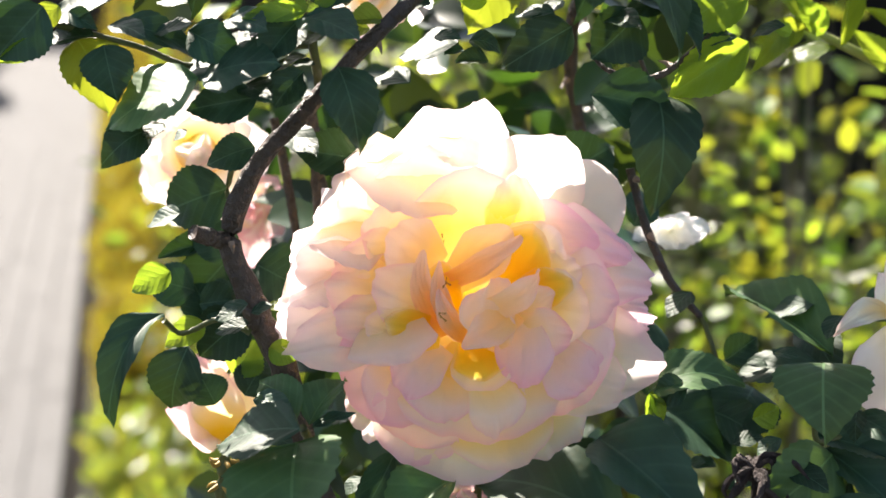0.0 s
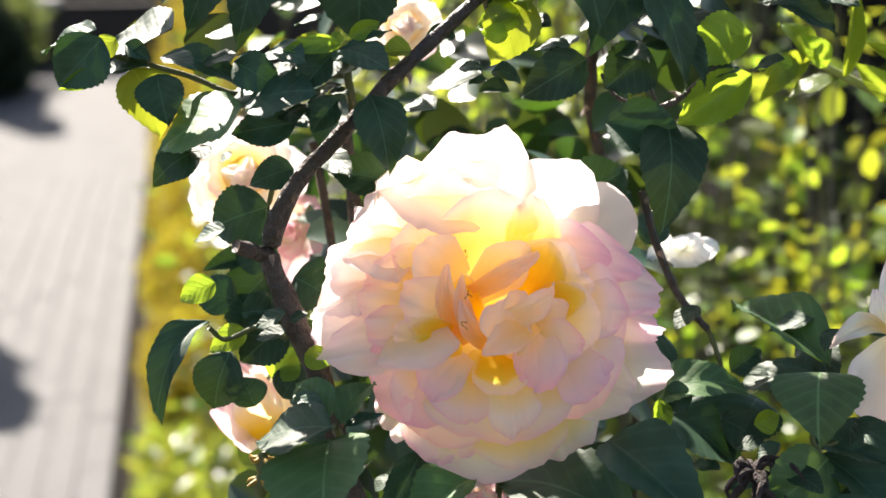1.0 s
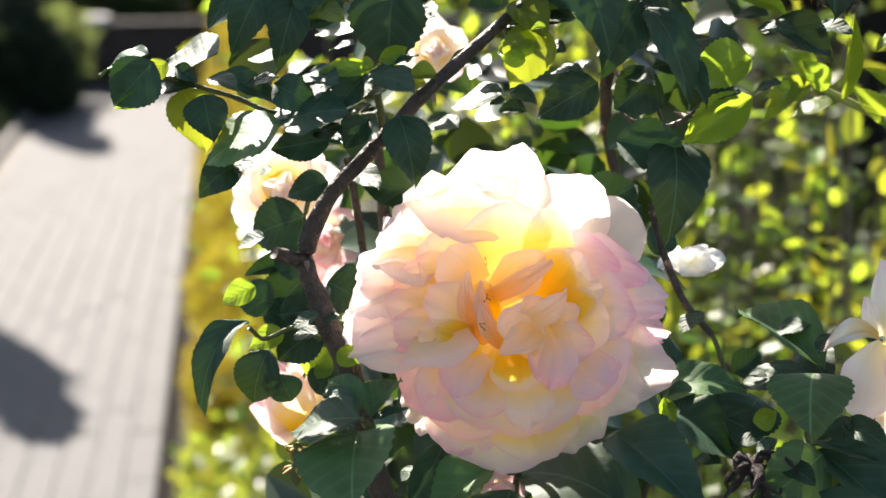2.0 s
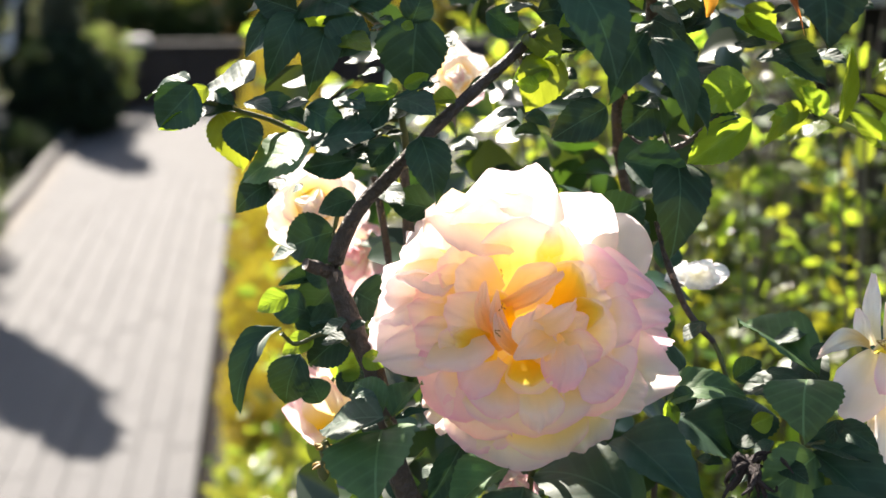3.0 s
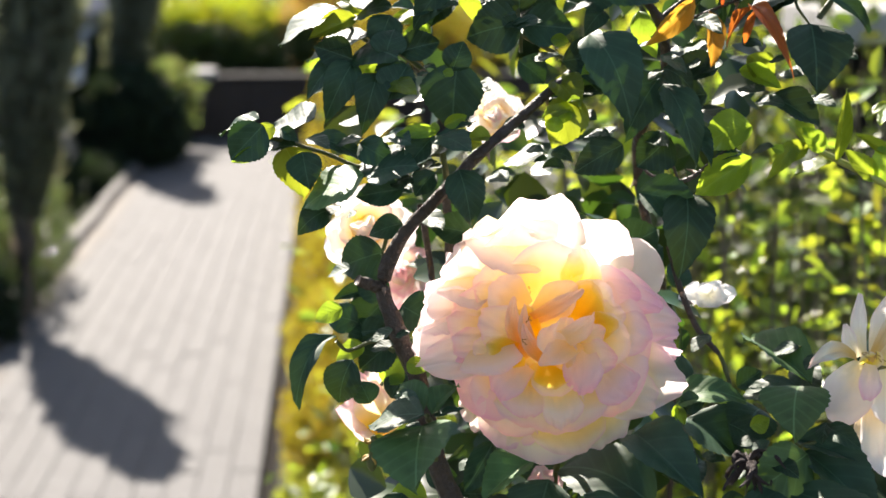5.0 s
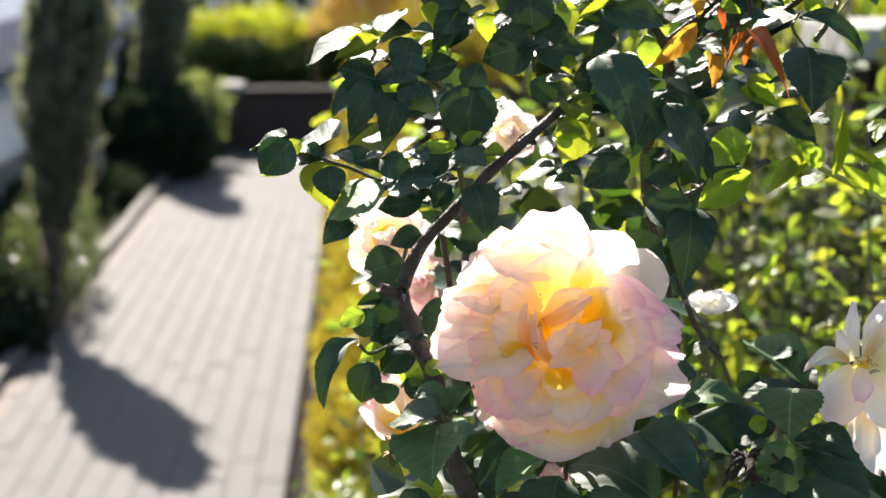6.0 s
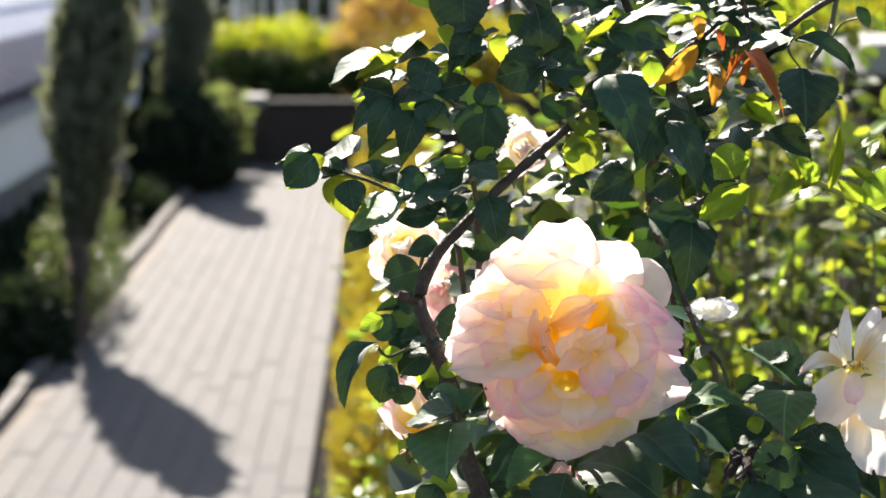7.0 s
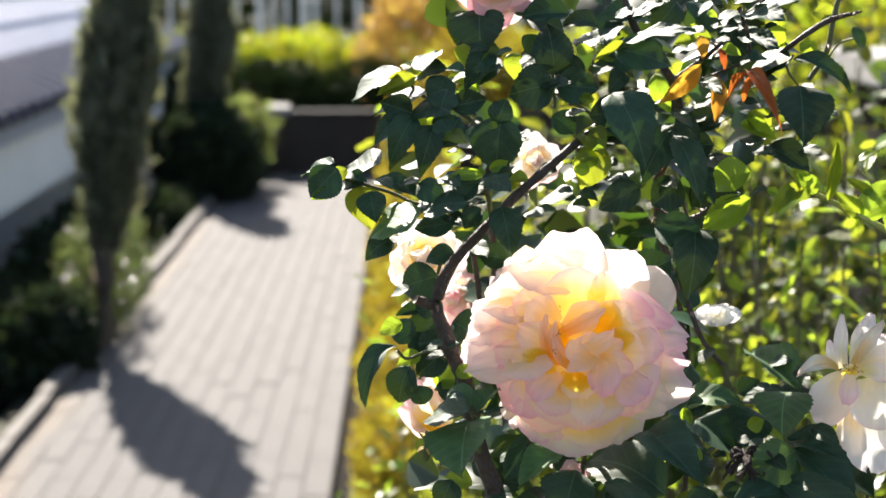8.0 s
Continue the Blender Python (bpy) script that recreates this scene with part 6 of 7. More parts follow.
bloom_behind = thing("rose_bloom", at_cm(-9.6, 10.0, 4.9), "cream and yellow rose partly hidden by leaves", "rose")
petal(bloom_behind, (-9.3, 4.9, 10.5), (-6.8, 4.7, 9.8), 2.7, 0.20, PETAL_PALE, 0.50, 0.30, 0.05, 65, 0.12, 0.00)
petal(bloom_behind, (-9.5, 4.6, 10.5), (-8.6, 2.5, 9.8), 2.7, 0.20, PETAL_PALE, 0.50, 0.30, 0.05, 66, 0.12, 0.00)
petal(bloom_behind, (-9.8, 4.7, 10.5), (-11.3, 3.1, 9.8), 2.7, 0.20, PETAL_PALE, 0.50, 0.30, 0.05, 67, 0.12, 0.00)
petal(bloom_behind, (-9.9, 4.9, 10.5), (-11.8, 5.0, 9.8), 2.7, 0.20, PETAL_PALE, 0.50, 0.30, 0.05, 68, 0.12, 0.00)
petal(bloom_behind, (-9.7, 5.2, 10.5), (-10.4, 7.5, 9.8), 2.7, 0.20, PETAL_PALE, 0.50, 0.30, 0.05, 69, 0.12, 0.00)
petal(bloom_behind, (-9.4, 5.1, 10.5), (-7.7, 6.4, 9.8), 2.7, 0.20, PETAL_PALE, 0.50, 0.30, 0.05, 70, 0.12, 0.00)
petal(bloom_behind, (-9.5, 4.6, 10.0), (-9.3, 3.2, 9.0), 2.3, 0.20, PETAL_PALE, 0.50, 0.30, 0.05, 71, 0.12, 0.00)
petal(bloom_behind, (-9.9, 4.8, 10.0), (-11.1, 4.6, 9.0), 2.3, 0.20, PETAL, 0.50, 0.30, 0.05, 72, 0.12, 0.00)
petal(bloom_behind, (-9.5, 5.2, 10.0), (-8.9, 6.8, 9.0), 2.3, 0.20, PETAL, 0.50, 0.30, 0.05, 73, 0.12, 0.00)
petal(bloom_behind, (-9.1, 4.2, 8.9), (-9.6, 5.1, 7.7), 1.4, 0.10, PETAL_PALE, 0.60, 0.40, 0.04, 74, 0.20, 0.00)
petal(bloom_behind, (-10.2, 4.5, 8.9), (-9.2, 5.0, 7.7), 1.4, 0.10, PETAL_PALE, 0.60, 0.40, 0.04, 75, 0.20, 0.00)
petal(bloom_behind, (-9.9, 5.6, 8.9), (-9.3, 4.6, 7.7), 1.4, 0.10, PETAL, 0.60, 0.40, 0.04, 76, 0.20, 0.00)
petal(bloom_behind, (-8.8, 5.2, 8.9), (-9.7, 4.7, 7.7), 1.4, 0.10, PETAL_PALE, 0.60, 0.40, 0.04, 77, 0.20, 0.00)

bloom_low = thing("rose_bloom", at_cm(-9.4, 7.0, -4.4), "pink and cream half-open rose", "rose")
petal(bloom_low, (-8.8, -5.9, 8.0), (-9.4, -2.2, 7.4), 2.0, 0.10, PETAL_BLUSH, 0.50, -0.25, 0.04, 78, 0.10, 0.00)
petal(bloom_low, (-8.8, -5.9, 8.0), (-8.1, -2.4, 7.2), 2.0, 0.10, PETAL, 0.50, -0.25, 0.04, 79, 0.10, 0.00)
petal(bloom_low, (-8.8, -5.8, 7.6), (-10.2, -2.4, 6.8), 1.8, 0.10, PETAL_BLUSH, 0.60, -0.25, 0.04, 80, 0.10, 0.00)
petal(bloom_low, (-8.7, -5.9, 7.4), (-7.7, -3.6, 6.4), 1.9, 0.10, PETAL_PALE, 0.80, -0.25, 0.04, 81, 0.10, 0.00)
petal(bloom_low, (-8.5, -5.4, 7.2), (-10.5, -4.1, 6.0), 2.0, 0.10, PETAL_BLUSH, 1.00, -0.25, 0.04, 82, 0.10, 0.00)
petal(bloom_low, (-8.7, -5.9, 7.0), (-9.1, -3.0, 5.8), 2.1, 0.10, PETAL, 1.00, -0.25, 0.04, 83, 0.10, 0.00)
petal(bloom_low, (-8.9, -3.4, 6.6), (-8.8, -2.3, 5.9), 0.8, 0.10, PETAL_IN, 0.40, -0.25, 0.04, 84, 0.10, 0.00)
petal(bloom_low, (-8.7, -5.7, 7.2), (-9.8, -5.3, 6.2), 1.4, 0.10, PETAL_BLUSH, 0.80, -0.25, 0.04, 85, 0.10, 0.00)

bloom_top = thing("rose_bloom", at_cm(-4.9, 2.5, 21.0), "pink rose seen from below at the top of the bush", "rose")
petal(bloom_top, (-4.6, 21.1, 3.0), (-2.4, 20.7, 2.3), 2.8, 0.20, PETAL_BLUSH, 0.50, 0.30, 0.05, 86, 0.12, 0.00)
petal(bloom_top, (-4.8, 20.8, 3.0), (-3.6, 18.8, 2.3), 2.8, 0.20, PETAL_BLUSH, 0.50, 0.30, 0.05, 87, 0.12, 0.00)
petal(bloom_top, (-5.0, 20.8, 3.0), (-5.0, 18.2, 2.3), 2.8, 0.20, PETAL_BLUSH, 0.50, 0.30, 0.05, 88, 0.12, 0.00)
petal(bloom_top, (-5.1, 20.8, 3.0), (-6.3, 19.0, 2.3), 2.8, 0.20, PETAL_BLUSH, 0.50, 0.30, 0.05, 89, 0.12, 0.00)
petal(bloom_top, (-5.2, 21.0, 3.0), (-7.4, 20.5, 2.3), 2.8, 0.20, PETAL_BLUSH, 0.50, 0.30, 0.05, 90, 0.12, 0.00)
petal(bloom_top, (-5.2, 21.3, 3.0), (-6.8, 22.1, 2.3), 2.8, 0.20, PETAL_BLUSH, 0.50, 0.30, 0.05, 91, 0.12, 0.00)
petal(bloom_top, (-5.0, 21.4, 3.0), (-5.5, 23.3, 2.3), 2.8, 0.20, PETAL_BLUSH, 0.50, 0.30, 0.05, 92, 0.12, 0.00)
petal(bloom_top, (-4.8, 21.4, 3.0), (-4.1, 22.9, 2.3), 2.8, 0.20, PETAL_BLUSH, 0.50, 0.30, 0.05, 93, 0.12, 0.00)
petal(bloom_top, (-4.7, 21.3, 3.0), (-3.1, 22.1, 2.3), 2.8, 0.20, PETAL_BLUSH, 0.50, 0.30, 0.05, 94, 0.12, 0.00)
petal(bloom_top, (-4.7, 20.8, 2.5), (-3.5, 19.6, 1.5), 2.4, 0.20, PETAL_BLUSH, 0.50, 0.30, 0.05, 95, 0.12, 0.00)
petal(bloom_top, (-5.0, 20.7, 2.5), (-5.4, 18.8, 1.5), 2.4, 0.20, PETAL_BLUSH, 0.50, 0.30, 0.05, 96, 0.12, 0.00)
petal(bloom_top, (-5.2, 20.9, 2.5), (-6.7, 20.3, 1.5), 2.4, 0.20, PETAL_BLUSH, 0.50, 0.30, 0.05, 97, 0.12, 0.00)
petal(bloom_top, (-5.1, 21.2, 2.5), (-5.9, 21.9, 1.5), 2.4, 0.20, PETAL_BLUSH, 0.50, 0.30, 0.05, 98, 0.12, 0.00)
petal(bloom_top, (-4.9, 21.3, 2.5), (-4.7, 22.4, 1.5), 2.4, 0.20, PETAL_BLUSH, 0.50, 0.30, 0.05, 99, 0.12, 0.00)
petal(bloom_top, (-4.6, 21.0, 2.5), (-3.1, 21.1, 1.5), 2.4, 0.20, PETAL_BLUSH, 0.50, 0.30, 0.05, 100, 0.12, 0.00)
petal(bloom_top, (-5.1, 20.6, 2.0), (-5.5, 19.7, 0.7), 2.0, 0.20, PETAL_BLUSH, 0.50, 0.30, 0.05, 101, 0.12, 0.00)
petal(bloom_top, (-5.0, 21.1, 2.0), (-5.3, 21.4, 0.7), 2.0, 0.20, PETAL_BLUSH, 0.50, 0.30, 0.05, 102, 0.12, 0.00)
petal(bloom_top, (-4.7, 20.7, 2.0), (-4.0, 20.0, 0.7), 2.0, 0.20, PETAL_BLUSH, 0.50, 0.30, 0.05, 103, 0.12, 0.00)
petal(bloom_top, (-5.7, 20.6, 1.4), (-4.6, 20.4, 0.2), 1.5, 0.10, PETAL_BLUSH, 0.60, 0.40, 0.04, 104, 0.20, 0.00)
petal(bloom_top, (-5.0, 21.4, 1.4), (-4.9, 20.1, 0.2), 1.5, 0.10, PETAL_BLUSH, 0.60, 0.40, 0.04, 105, 0.20, 0.00)
petal(bloom_top, (-4.2, 20.8, 1.4), (-5.2, 20.4, 0.2), 1.5, 0.10, PETAL_BLUSH, 0.60, 0.40, 0.04, 106, 0.20, 0.00)
petal(bloom_top, (-4.9, 19.9, 1.4), (-4.9, 20.7, 0.2), 1.5, 0.10, PETAL_BLUSH, 0.60, 0.40, 0.04, 107, 0.20, 0.00)

bloom_deep = thing("rose_bloom", at_cm(-2.5, 13.0, 11.5), "pale pink rose deep among the leaves", "rose")
petal(bloom_deep, (-2.3, 11.5, 13.5), (-0.9, 11.3, 12.8), 1.8, 0.20, PETAL_PALE, 0.50, 0.30, 0.05, 108, 0.12, 0.00)
petal(bloom_deep, (-2.4, 11.3, 13.5), (-1.8, 10.0, 12.8), 1.8, 0.20, PETAL_PINK, 0.50, 0.30, 0.05, 109, 0.12, 0.00)
petal(bloom_deep, (-2.6, 11.3, 13.5), (-3.3, 9.6, 12.8), 1.8, 0.20, PETAL_PINK, 0.50, 0.30, 0.05, 110, 0.12, 0.00)
petal(bloom_deep, (-2.7, 11.4, 13.5), (-4.2, 10.8, 12.8), 1.8, 0.20, PETAL_PALE, 0.50, 0.30, 0.05, 111, 0.12, 0.00)
petal(bloom_deep, (-2.7, 11.7, 13.5), (-3.9, 12.8, 12.8), 1.8, 0.20, PETAL_PALE, 0.50, 0.30, 0.05, 112, 0.12, 0.00)
petal(bloom_deep, (-2.5, 11.7, 13.5), (-2.8, 13.4, 12.8), 1.8, 0.20, PETAL_PALE, 0.50, 0.30, 0.05, 113, 0.12, 0.00)
petal(bloom_deep, (-2.3, 11.6, 13.5), (-1.1, 12.3, 12.8), 1.8, 0.20, PETAL_PALE, 0.50, 0.30, 0.05, 114, 0.12, 0.00)
petal(bloom_deep, (-2.4, 11.3, 13.0), (-1.6, 10.3, 12.0), 1.5, 0.20, PETAL_PALE, 0.50, 0.30, 0.05, 115, 0.12, 0.00)
petal(bloom_deep, (-2.7, 11.3, 13.0), (-3.4, 10.4, 12.0), 1.5, 0.20, PETAL_PALE, 0.50, 0.30, 0.05, 116, 0.12, 0.00)
petal(bloom_deep, (-2.6, 11.6, 13.0), (-3.1, 12.4, 12.0), 1.5, 0.20, PETAL_PALE, 0.50, 0.30, 0.05, 117, 0.12, 0.00)
petal(bloom_deep, (-2.4, 11.6, 13.0), (-1.5, 12.3, 12.0), 1.5, 0.20, PETAL_PALE, 0.50, 0.30, 0.05, 118, 0.12, 0.00)
petal(bloom_deep, (-2.5, 11.6, 12.5), (-2.3, 11.9, 11.2), 1.2, 0.20, PETAL_PALE, 0.50, 0.30, 0.05, 119, 0.12, 0.00)
petal(bloom_deep, (-2.9, 11.8, 11.9), (-2.4, 11.1, 10.7), 0.9, 0.10, PETAL_PINK, 0.60, 0.40, 0.04, 120, 0.20, 0.00)
petal(bloom_deep, (-2.1, 11.7, 11.9), (-2.7, 11.1, 10.7), 0.9, 0.10, PETAL_PALE, 0.60, 0.40, 0.04, 121, 0.20, 0.00)
petal(bloom_deep, (-2.2, 10.9, 11.9), (-2.7, 11.4, 10.7), 0.9, 0.10, PETAL_PALE, 0.60, 0.40, 0.04, 122, 0.20, 0.00)
petal(bloom_deep, (-3.0, 11.0, 11.9), (-2.4, 11.4, 10.7), 0.9, 0.10, PETAL_PALE, 0.60, 0.40, 0.04, 123, 0.20, 0.00)

bloom_between = thing("rose_bloom", at_cm(-8.0, 15.0, 2.7), "pale pink rose behind the woody cane", "rose")
petal(bloom_between, (-7.8, 2.6, 15.5), (-6.3, 1.9, 14.8), 1.6, 0.20, PETAL_BLUSH, 0.50, 0.30, 0.05, 124, 0.12, 0.00)
petal(bloom_between, (-7.9, 2.5, 15.5), (-7.5, 0.2, 14.8), 1.6, 0.20, PETAL_BLUSH, 0.50, 0.30, 0.05, 125, 0.12, 0.00)
petal(bloom_between, (-8.1, 2.5, 15.5), (-8.8, 0.4, 14.8), 1.6, 0.20, PETAL_BLUSH, 0.50, 0.30, 0.05, 126, 0.12, 0.00)
petal(bloom_between, (-8.2, 2.6, 15.5), (-9.6, 1.9, 14.8), 1.6, 0.20, PETAL_BLUSH, 0.50, 0.30, 0.05, 127, 0.12, 0.00)
petal(bloom_between, (-8.2, 2.8, 15.5), (-9.2, 4.2, 14.8), 1.6, 0.20, PETAL_BLUSH, 0.50, 0.30, 0.05, 128, 0.12, 0.00)
petal(bloom_between, (-8.0, 2.8, 15.5), (-7.8, 5.0, 14.8), 1.6, 0.20, PETAL_BLUSH, 0.50, 0.30, 0.05, 129, 0.12, 0.00)
petal(bloom_between, (-7.8, 2.7, 15.5), (-6.5, 3.9, 14.8), 1.6, 0.20, PETAL_BLUSH, 0.50, 0.30, 0.05, 130, 0.12, 0.00)
petal(bloom_between, (-7.9, 2.5, 15.0), (-7.6, 1.2, 14.0), 1.3, 0.20, PETAL_BLUSH, 0.50, 0.30, 0.05, 131, 0.12, 0.00)
petal(bloom_between, (-8.1, 2.5, 15.0), (-8.6, 1.5, 14.0), 1.3, 0.20, PETAL_BLUSH, 0.50, 0.30, 0.05, 132, 0.12, 0.00)
petal(bloom_between, (-8.1, 2.8, 15.0), (-8.7, 3.8, 14.0), 1.3, 0.20, PETAL_BLUSH, 0.50, 0.30, 0.05, 133, 0.12, 0.00)
petal(bloom_between, (-7.8, 2.7, 15.0), (-6.9, 3.1, 14.0), 1.3, 0.20, PETAL_BLUSH, 0.50, 0.30, 0.05, 134, 0.12, 0.00)
petal(bloom_between, (-7.8, 2.6, 14.5), (-7.3, 2.2, 13.2), 1.1, 0.20, PETAL_BLUSH, 0.50, 0.30, 0.05, 135, 0.12, 0.00)
petal(bloom_between, (-7.8, 3.4, 13.9), (-7.9, 2.4, 12.7), 0.8, 0.10, PETAL_BLUSH, 0.60, 0.40, 0.04, 136, 0.20, 0.00)
petal(bloom_between, (-7.5, 2.4, 13.9), (-8.0, 2.8, 12.7), 0.8, 0.10, PETAL_BLUSH, 0.60, 0.40, 0.04, 137, 0.20, 0.00)
petal(bloom_between, (-8.1, 2.0, 13.9), (-7.8, 2.9, 12.7), 0.8, 0.10, PETAL_BLUSH, 0.60, 0.40, 0.04, 138, 0.20, 0.00)
petal(bloom_between, (-8.4, 2.9, 13.9), (-7.7, 2.6, 12.7), 0.8, 0.10, PETAL_BLUSH, 0.60, 0.40, 0.04, 139, 0.20, 0.00)

bloom_white = thing("rose_bloom", at_cm(8.7, 8.0, 1.6), "small white rose behind the large bloom", "rose")
for k in range(9):
    a = 0.35 + k * 0.72
    r = 1.25 if k < 5 else 0.7
    broad_petal(bloom_white, (8.7, 1.5, 8.4), (8.7 + 0.7 * r * math.cos(a), 1.5 + 0.35 * r * math.sin(a), 8.0), (8.7 + 1.25 * r * math.cos(a), 1.45 + 0.62 * r * math.sin(a), 7.7 - 0.1 * k), (0.3, 1.1, 0.8), BLOOM_PETAL["white"], 0.3, 0.15, 0.06, 0.1, 0.02, 200 + k)

bloom_corner = thing("rose_bloom", at_cm(19.3, 3.0, -9.7), "pink rose low on the bush", "rose")
petal(bloom_corner, (19.7, -9.8, 3.5), (20.7, -9.9, 2.8), 1.8, 0.20, PETAL_BLUSH, 0.50, 0.30, 0.05, 156, 0.12, 0.00)
petal(bloom_corner, (19.6, -9.9, 3.5), (20.4, -10.8, 2.8), 1.8, 0.20, PETAL_BLUSH, 0.50, 0.30, 0.05, 157, 0.12, 0.00)
petal(bloom_corner, (19.4, -10.0, 3.5), (18.9, -11.4, 2.8), 1.8, 0.20, PETAL_BLUSH, 0.50, 0.30, 0.05, 158, 0.12, 0.00)
petal(bloom_corner, (19.4, -9.9, 3.5), (18.2, -10.8, 2.8), 1.8, 0.20, PETAL_BLUSH, 0.50, 0.30, 0.05, 159, 0.12, 0.00)
petal(bloom_corner, (19.3, -9.8, 3.5), (17.7, -9.5, 2.8), 1.8, 0.20, PETAL_BLUSH, 0.50, 0.30, 0.05, 160, 0.12, 0.00)
petal(bloom_corner, (19.4, -9.6, 3.5), (18.6, -8.4, 2.8), 1.8, 0.20, PETAL_BLUSH, 0.50, 0.30, 0.05, 161, 0.12, 0.00)
petal(bloom_corner, (19.5, -9.6, 3.5), (19.7, -8.1, 2.8), 1.8, 0.20, PETAL_BLUSH, 0.50, 0.30, 0.05, 162, 0.12, 0.00)
petal(bloom_corner, (19.7, -9.7, 3.5), (20.6, -8.9, 2.8), 1.8, 0.20, PETAL_BLUSH, 0.50, 0.30, 0.05, 163, 0.12, 0.00)
petal(bloom_corner, (19.5, -9.8, 3.0), (20.1, -10.2, 2.0), 1.5, 0.20, PETAL_BLUSH, 0.50, 0.30, 0.05, 164, 0.12, 0.00)
petal(bloom_corner, (19.3, -9.9, 3.0), (18.5, -10.6, 2.0), 1.5, 0.20, PETAL_BLUSH, 0.50, 0.30, 0.05, 165, 0.12, 0.00)
petal(bloom_corner, (19.2, -9.7, 3.0), (17.9, -9.3, 2.0), 1.5, 0.20, PETAL_BLUSH, 0.50, 0.30, 0.05, 166, 0.12, 0.00)
petal(bloom_corner, (19.3, -9.5, 3.0), (18.9, -8.4, 2.0), 1.5, 0.20, PETAL_BLUSH, 0.50, 0.30, 0.05, 167, 0.12, 0.00)
petal(bloom_corner, (19.5, -9.6, 3.0), (19.9, -8.8, 2.0), 1.5, 0.20, PETAL_BLUSH, 0.50, 0.30, 0.05, 168, 0.12, 0.00)
petal(bloom_corner, (19.0, -9.6, 2.5), (18.2, -9.2, 1.2), 1.2, 0.20, PETAL_BLUSH, 0.50, 0.30, 0.05, 169, 0.12, 0.00)
petal(bloom_corner, (19.3, -9.7, 2.5), (19.3, -9.8, 1.2), 1.2, 0.20, PETAL_BLUSH, 0.50, 0.30, 0.05, 170, 0.12, 0.00)
petal(bloom_corner, (19.4, -9.8, 1.9), (18.5, -9.2, 0.7), 0.9, 0.10, PETAL_BLUSH, 0.60, 0.40, 0.04, 171, 0.20, 0.00)
petal(bloom_corner, (18.7, -9.9, 1.9), (18.7, -9.2, 0.7), 0.9, 0.10, PETAL_BLUSH, 0.60, 0.40, 0.04, 172, 0.20, 0.00)
petal(bloom_corner, (18.7, -9.2, 1.9), (18.7, -9.4, 0.7), 0.9, 0.10, PETAL_BLUSH, 0.60, 0.40, 0.04, 173, 0.20, 0.00)
petal(bloom_corner, (19.3, -9.2, 1.9), (18.5, -9.4, 0.7), 0.9, 0.10, PETAL_BLUSH, 0.60, 0.40, 0.04, 174, 0.20, 0.00)

bloom_under = thing("rose_bloom", at_cm(-0.1, 5.0, -8.1), "small pink rose bud under the large bloom", "rose")
petal(bloom_under, (0.0, -8.2, 5.5), (1.0, -8.2, 4.8), 1.1, 0.20, PETAL_BLUSH, 0.50, 0.30, 0.05, 175, 0.12, 0.00)
petal(bloom_under, (-0.1, -8.3, 5.5), (0.2, -8.9, 4.8), 1.1, 0.20, PETAL_BLUSH, 0.50, 0.30, 0.05, 176, 0.12, 0.00)
petal(bloom_under, (-0.2, -8.2, 5.5), (-0.8, -8.9, 4.8), 1.1, 0.20, PETAL_BLUSH, 0.50, 0.30, 0.05, 177, 0.12, 0.00)
petal(bloom_under, (-0.2, -8.1, 5.5), (-1.0, -7.9, 4.8), 1.1, 0.20, PETAL_BLUSH, 0.50, 0.30, 0.05, 178, 0.12, 0.00)
petal(bloom_under, (-0.1, -8.0, 5.5), (-0.4, -7.1, 4.8), 1.1, 0.20, PETAL_BLUSH, 0.50, 0.30, 0.05, 179, 0.12, 0.00)
petal(bloom_under, (-0.0, -8.1, 5.5), (0.7, -7.5, 4.8), 1.1, 0.20, PETAL_BLUSH, 0.50, 0.30, 0.05, 180, 0.12, 0.00)
petal(bloom_under, (-0.1, -8.2, 5.0), (0.1, -8.5, 4.0), 0.9, 0.20, PETAL_BLUSH, 0.50, 0.30, 0.05, 181, 0.12, 0.00)
petal(bloom_under, (-0.3, -8.0, 5.0), (-0.9, -7.7, 4.0), 0.9, 0.20, PETAL_BLUSH, 0.50, 0.30, 0.05, 182, 0.12, 0.00)
petal(bloom_under, (-0.0, -8.0, 5.0), (0.5, -7.6, 4.0), 0.9, 0.20, PETAL_BLUSH, 0.50, 0.30, 0.05, 183, 0.12, 0.00)
petal(bloom_under, (-0.2, -8.2, 3.9), (-0.2, -7.6, 2.7), 0.6, 0.10, PETAL_BLUSH, 0.60, 0.40, 0.04, 184, 0.20, 0.00)
petal(bloom_under, (-0.5, -7.9, 3.9), (-0.1, -7.7, 2.7), 0.6, 0.10, PETAL_BLUSH, 0.60, 0.40, 0.04, 185, 0.20, 0.00)
petal(bloom_under, (-0.1, -7.6, 3.9), (-0.3, -7.8, 2.7), 0.6, 0.10, PETAL_BLUSH, 0.60, 0.40, 0.04, 186, 0.20, 0.00)
petal(bloom_under, (0.1, -8.0, 3.9), (-0.4, -7.7, 2.7), 0.6, 0.10, PETAL_BLUSH, 0.60, 0.40, 0.04, 187, 0.20, 0.00)

dried_head(9.5, -6.2, -0.5)
bud(-8.5, -5.8, 1.0)
bud(-8.6, -6.6, 1.0)

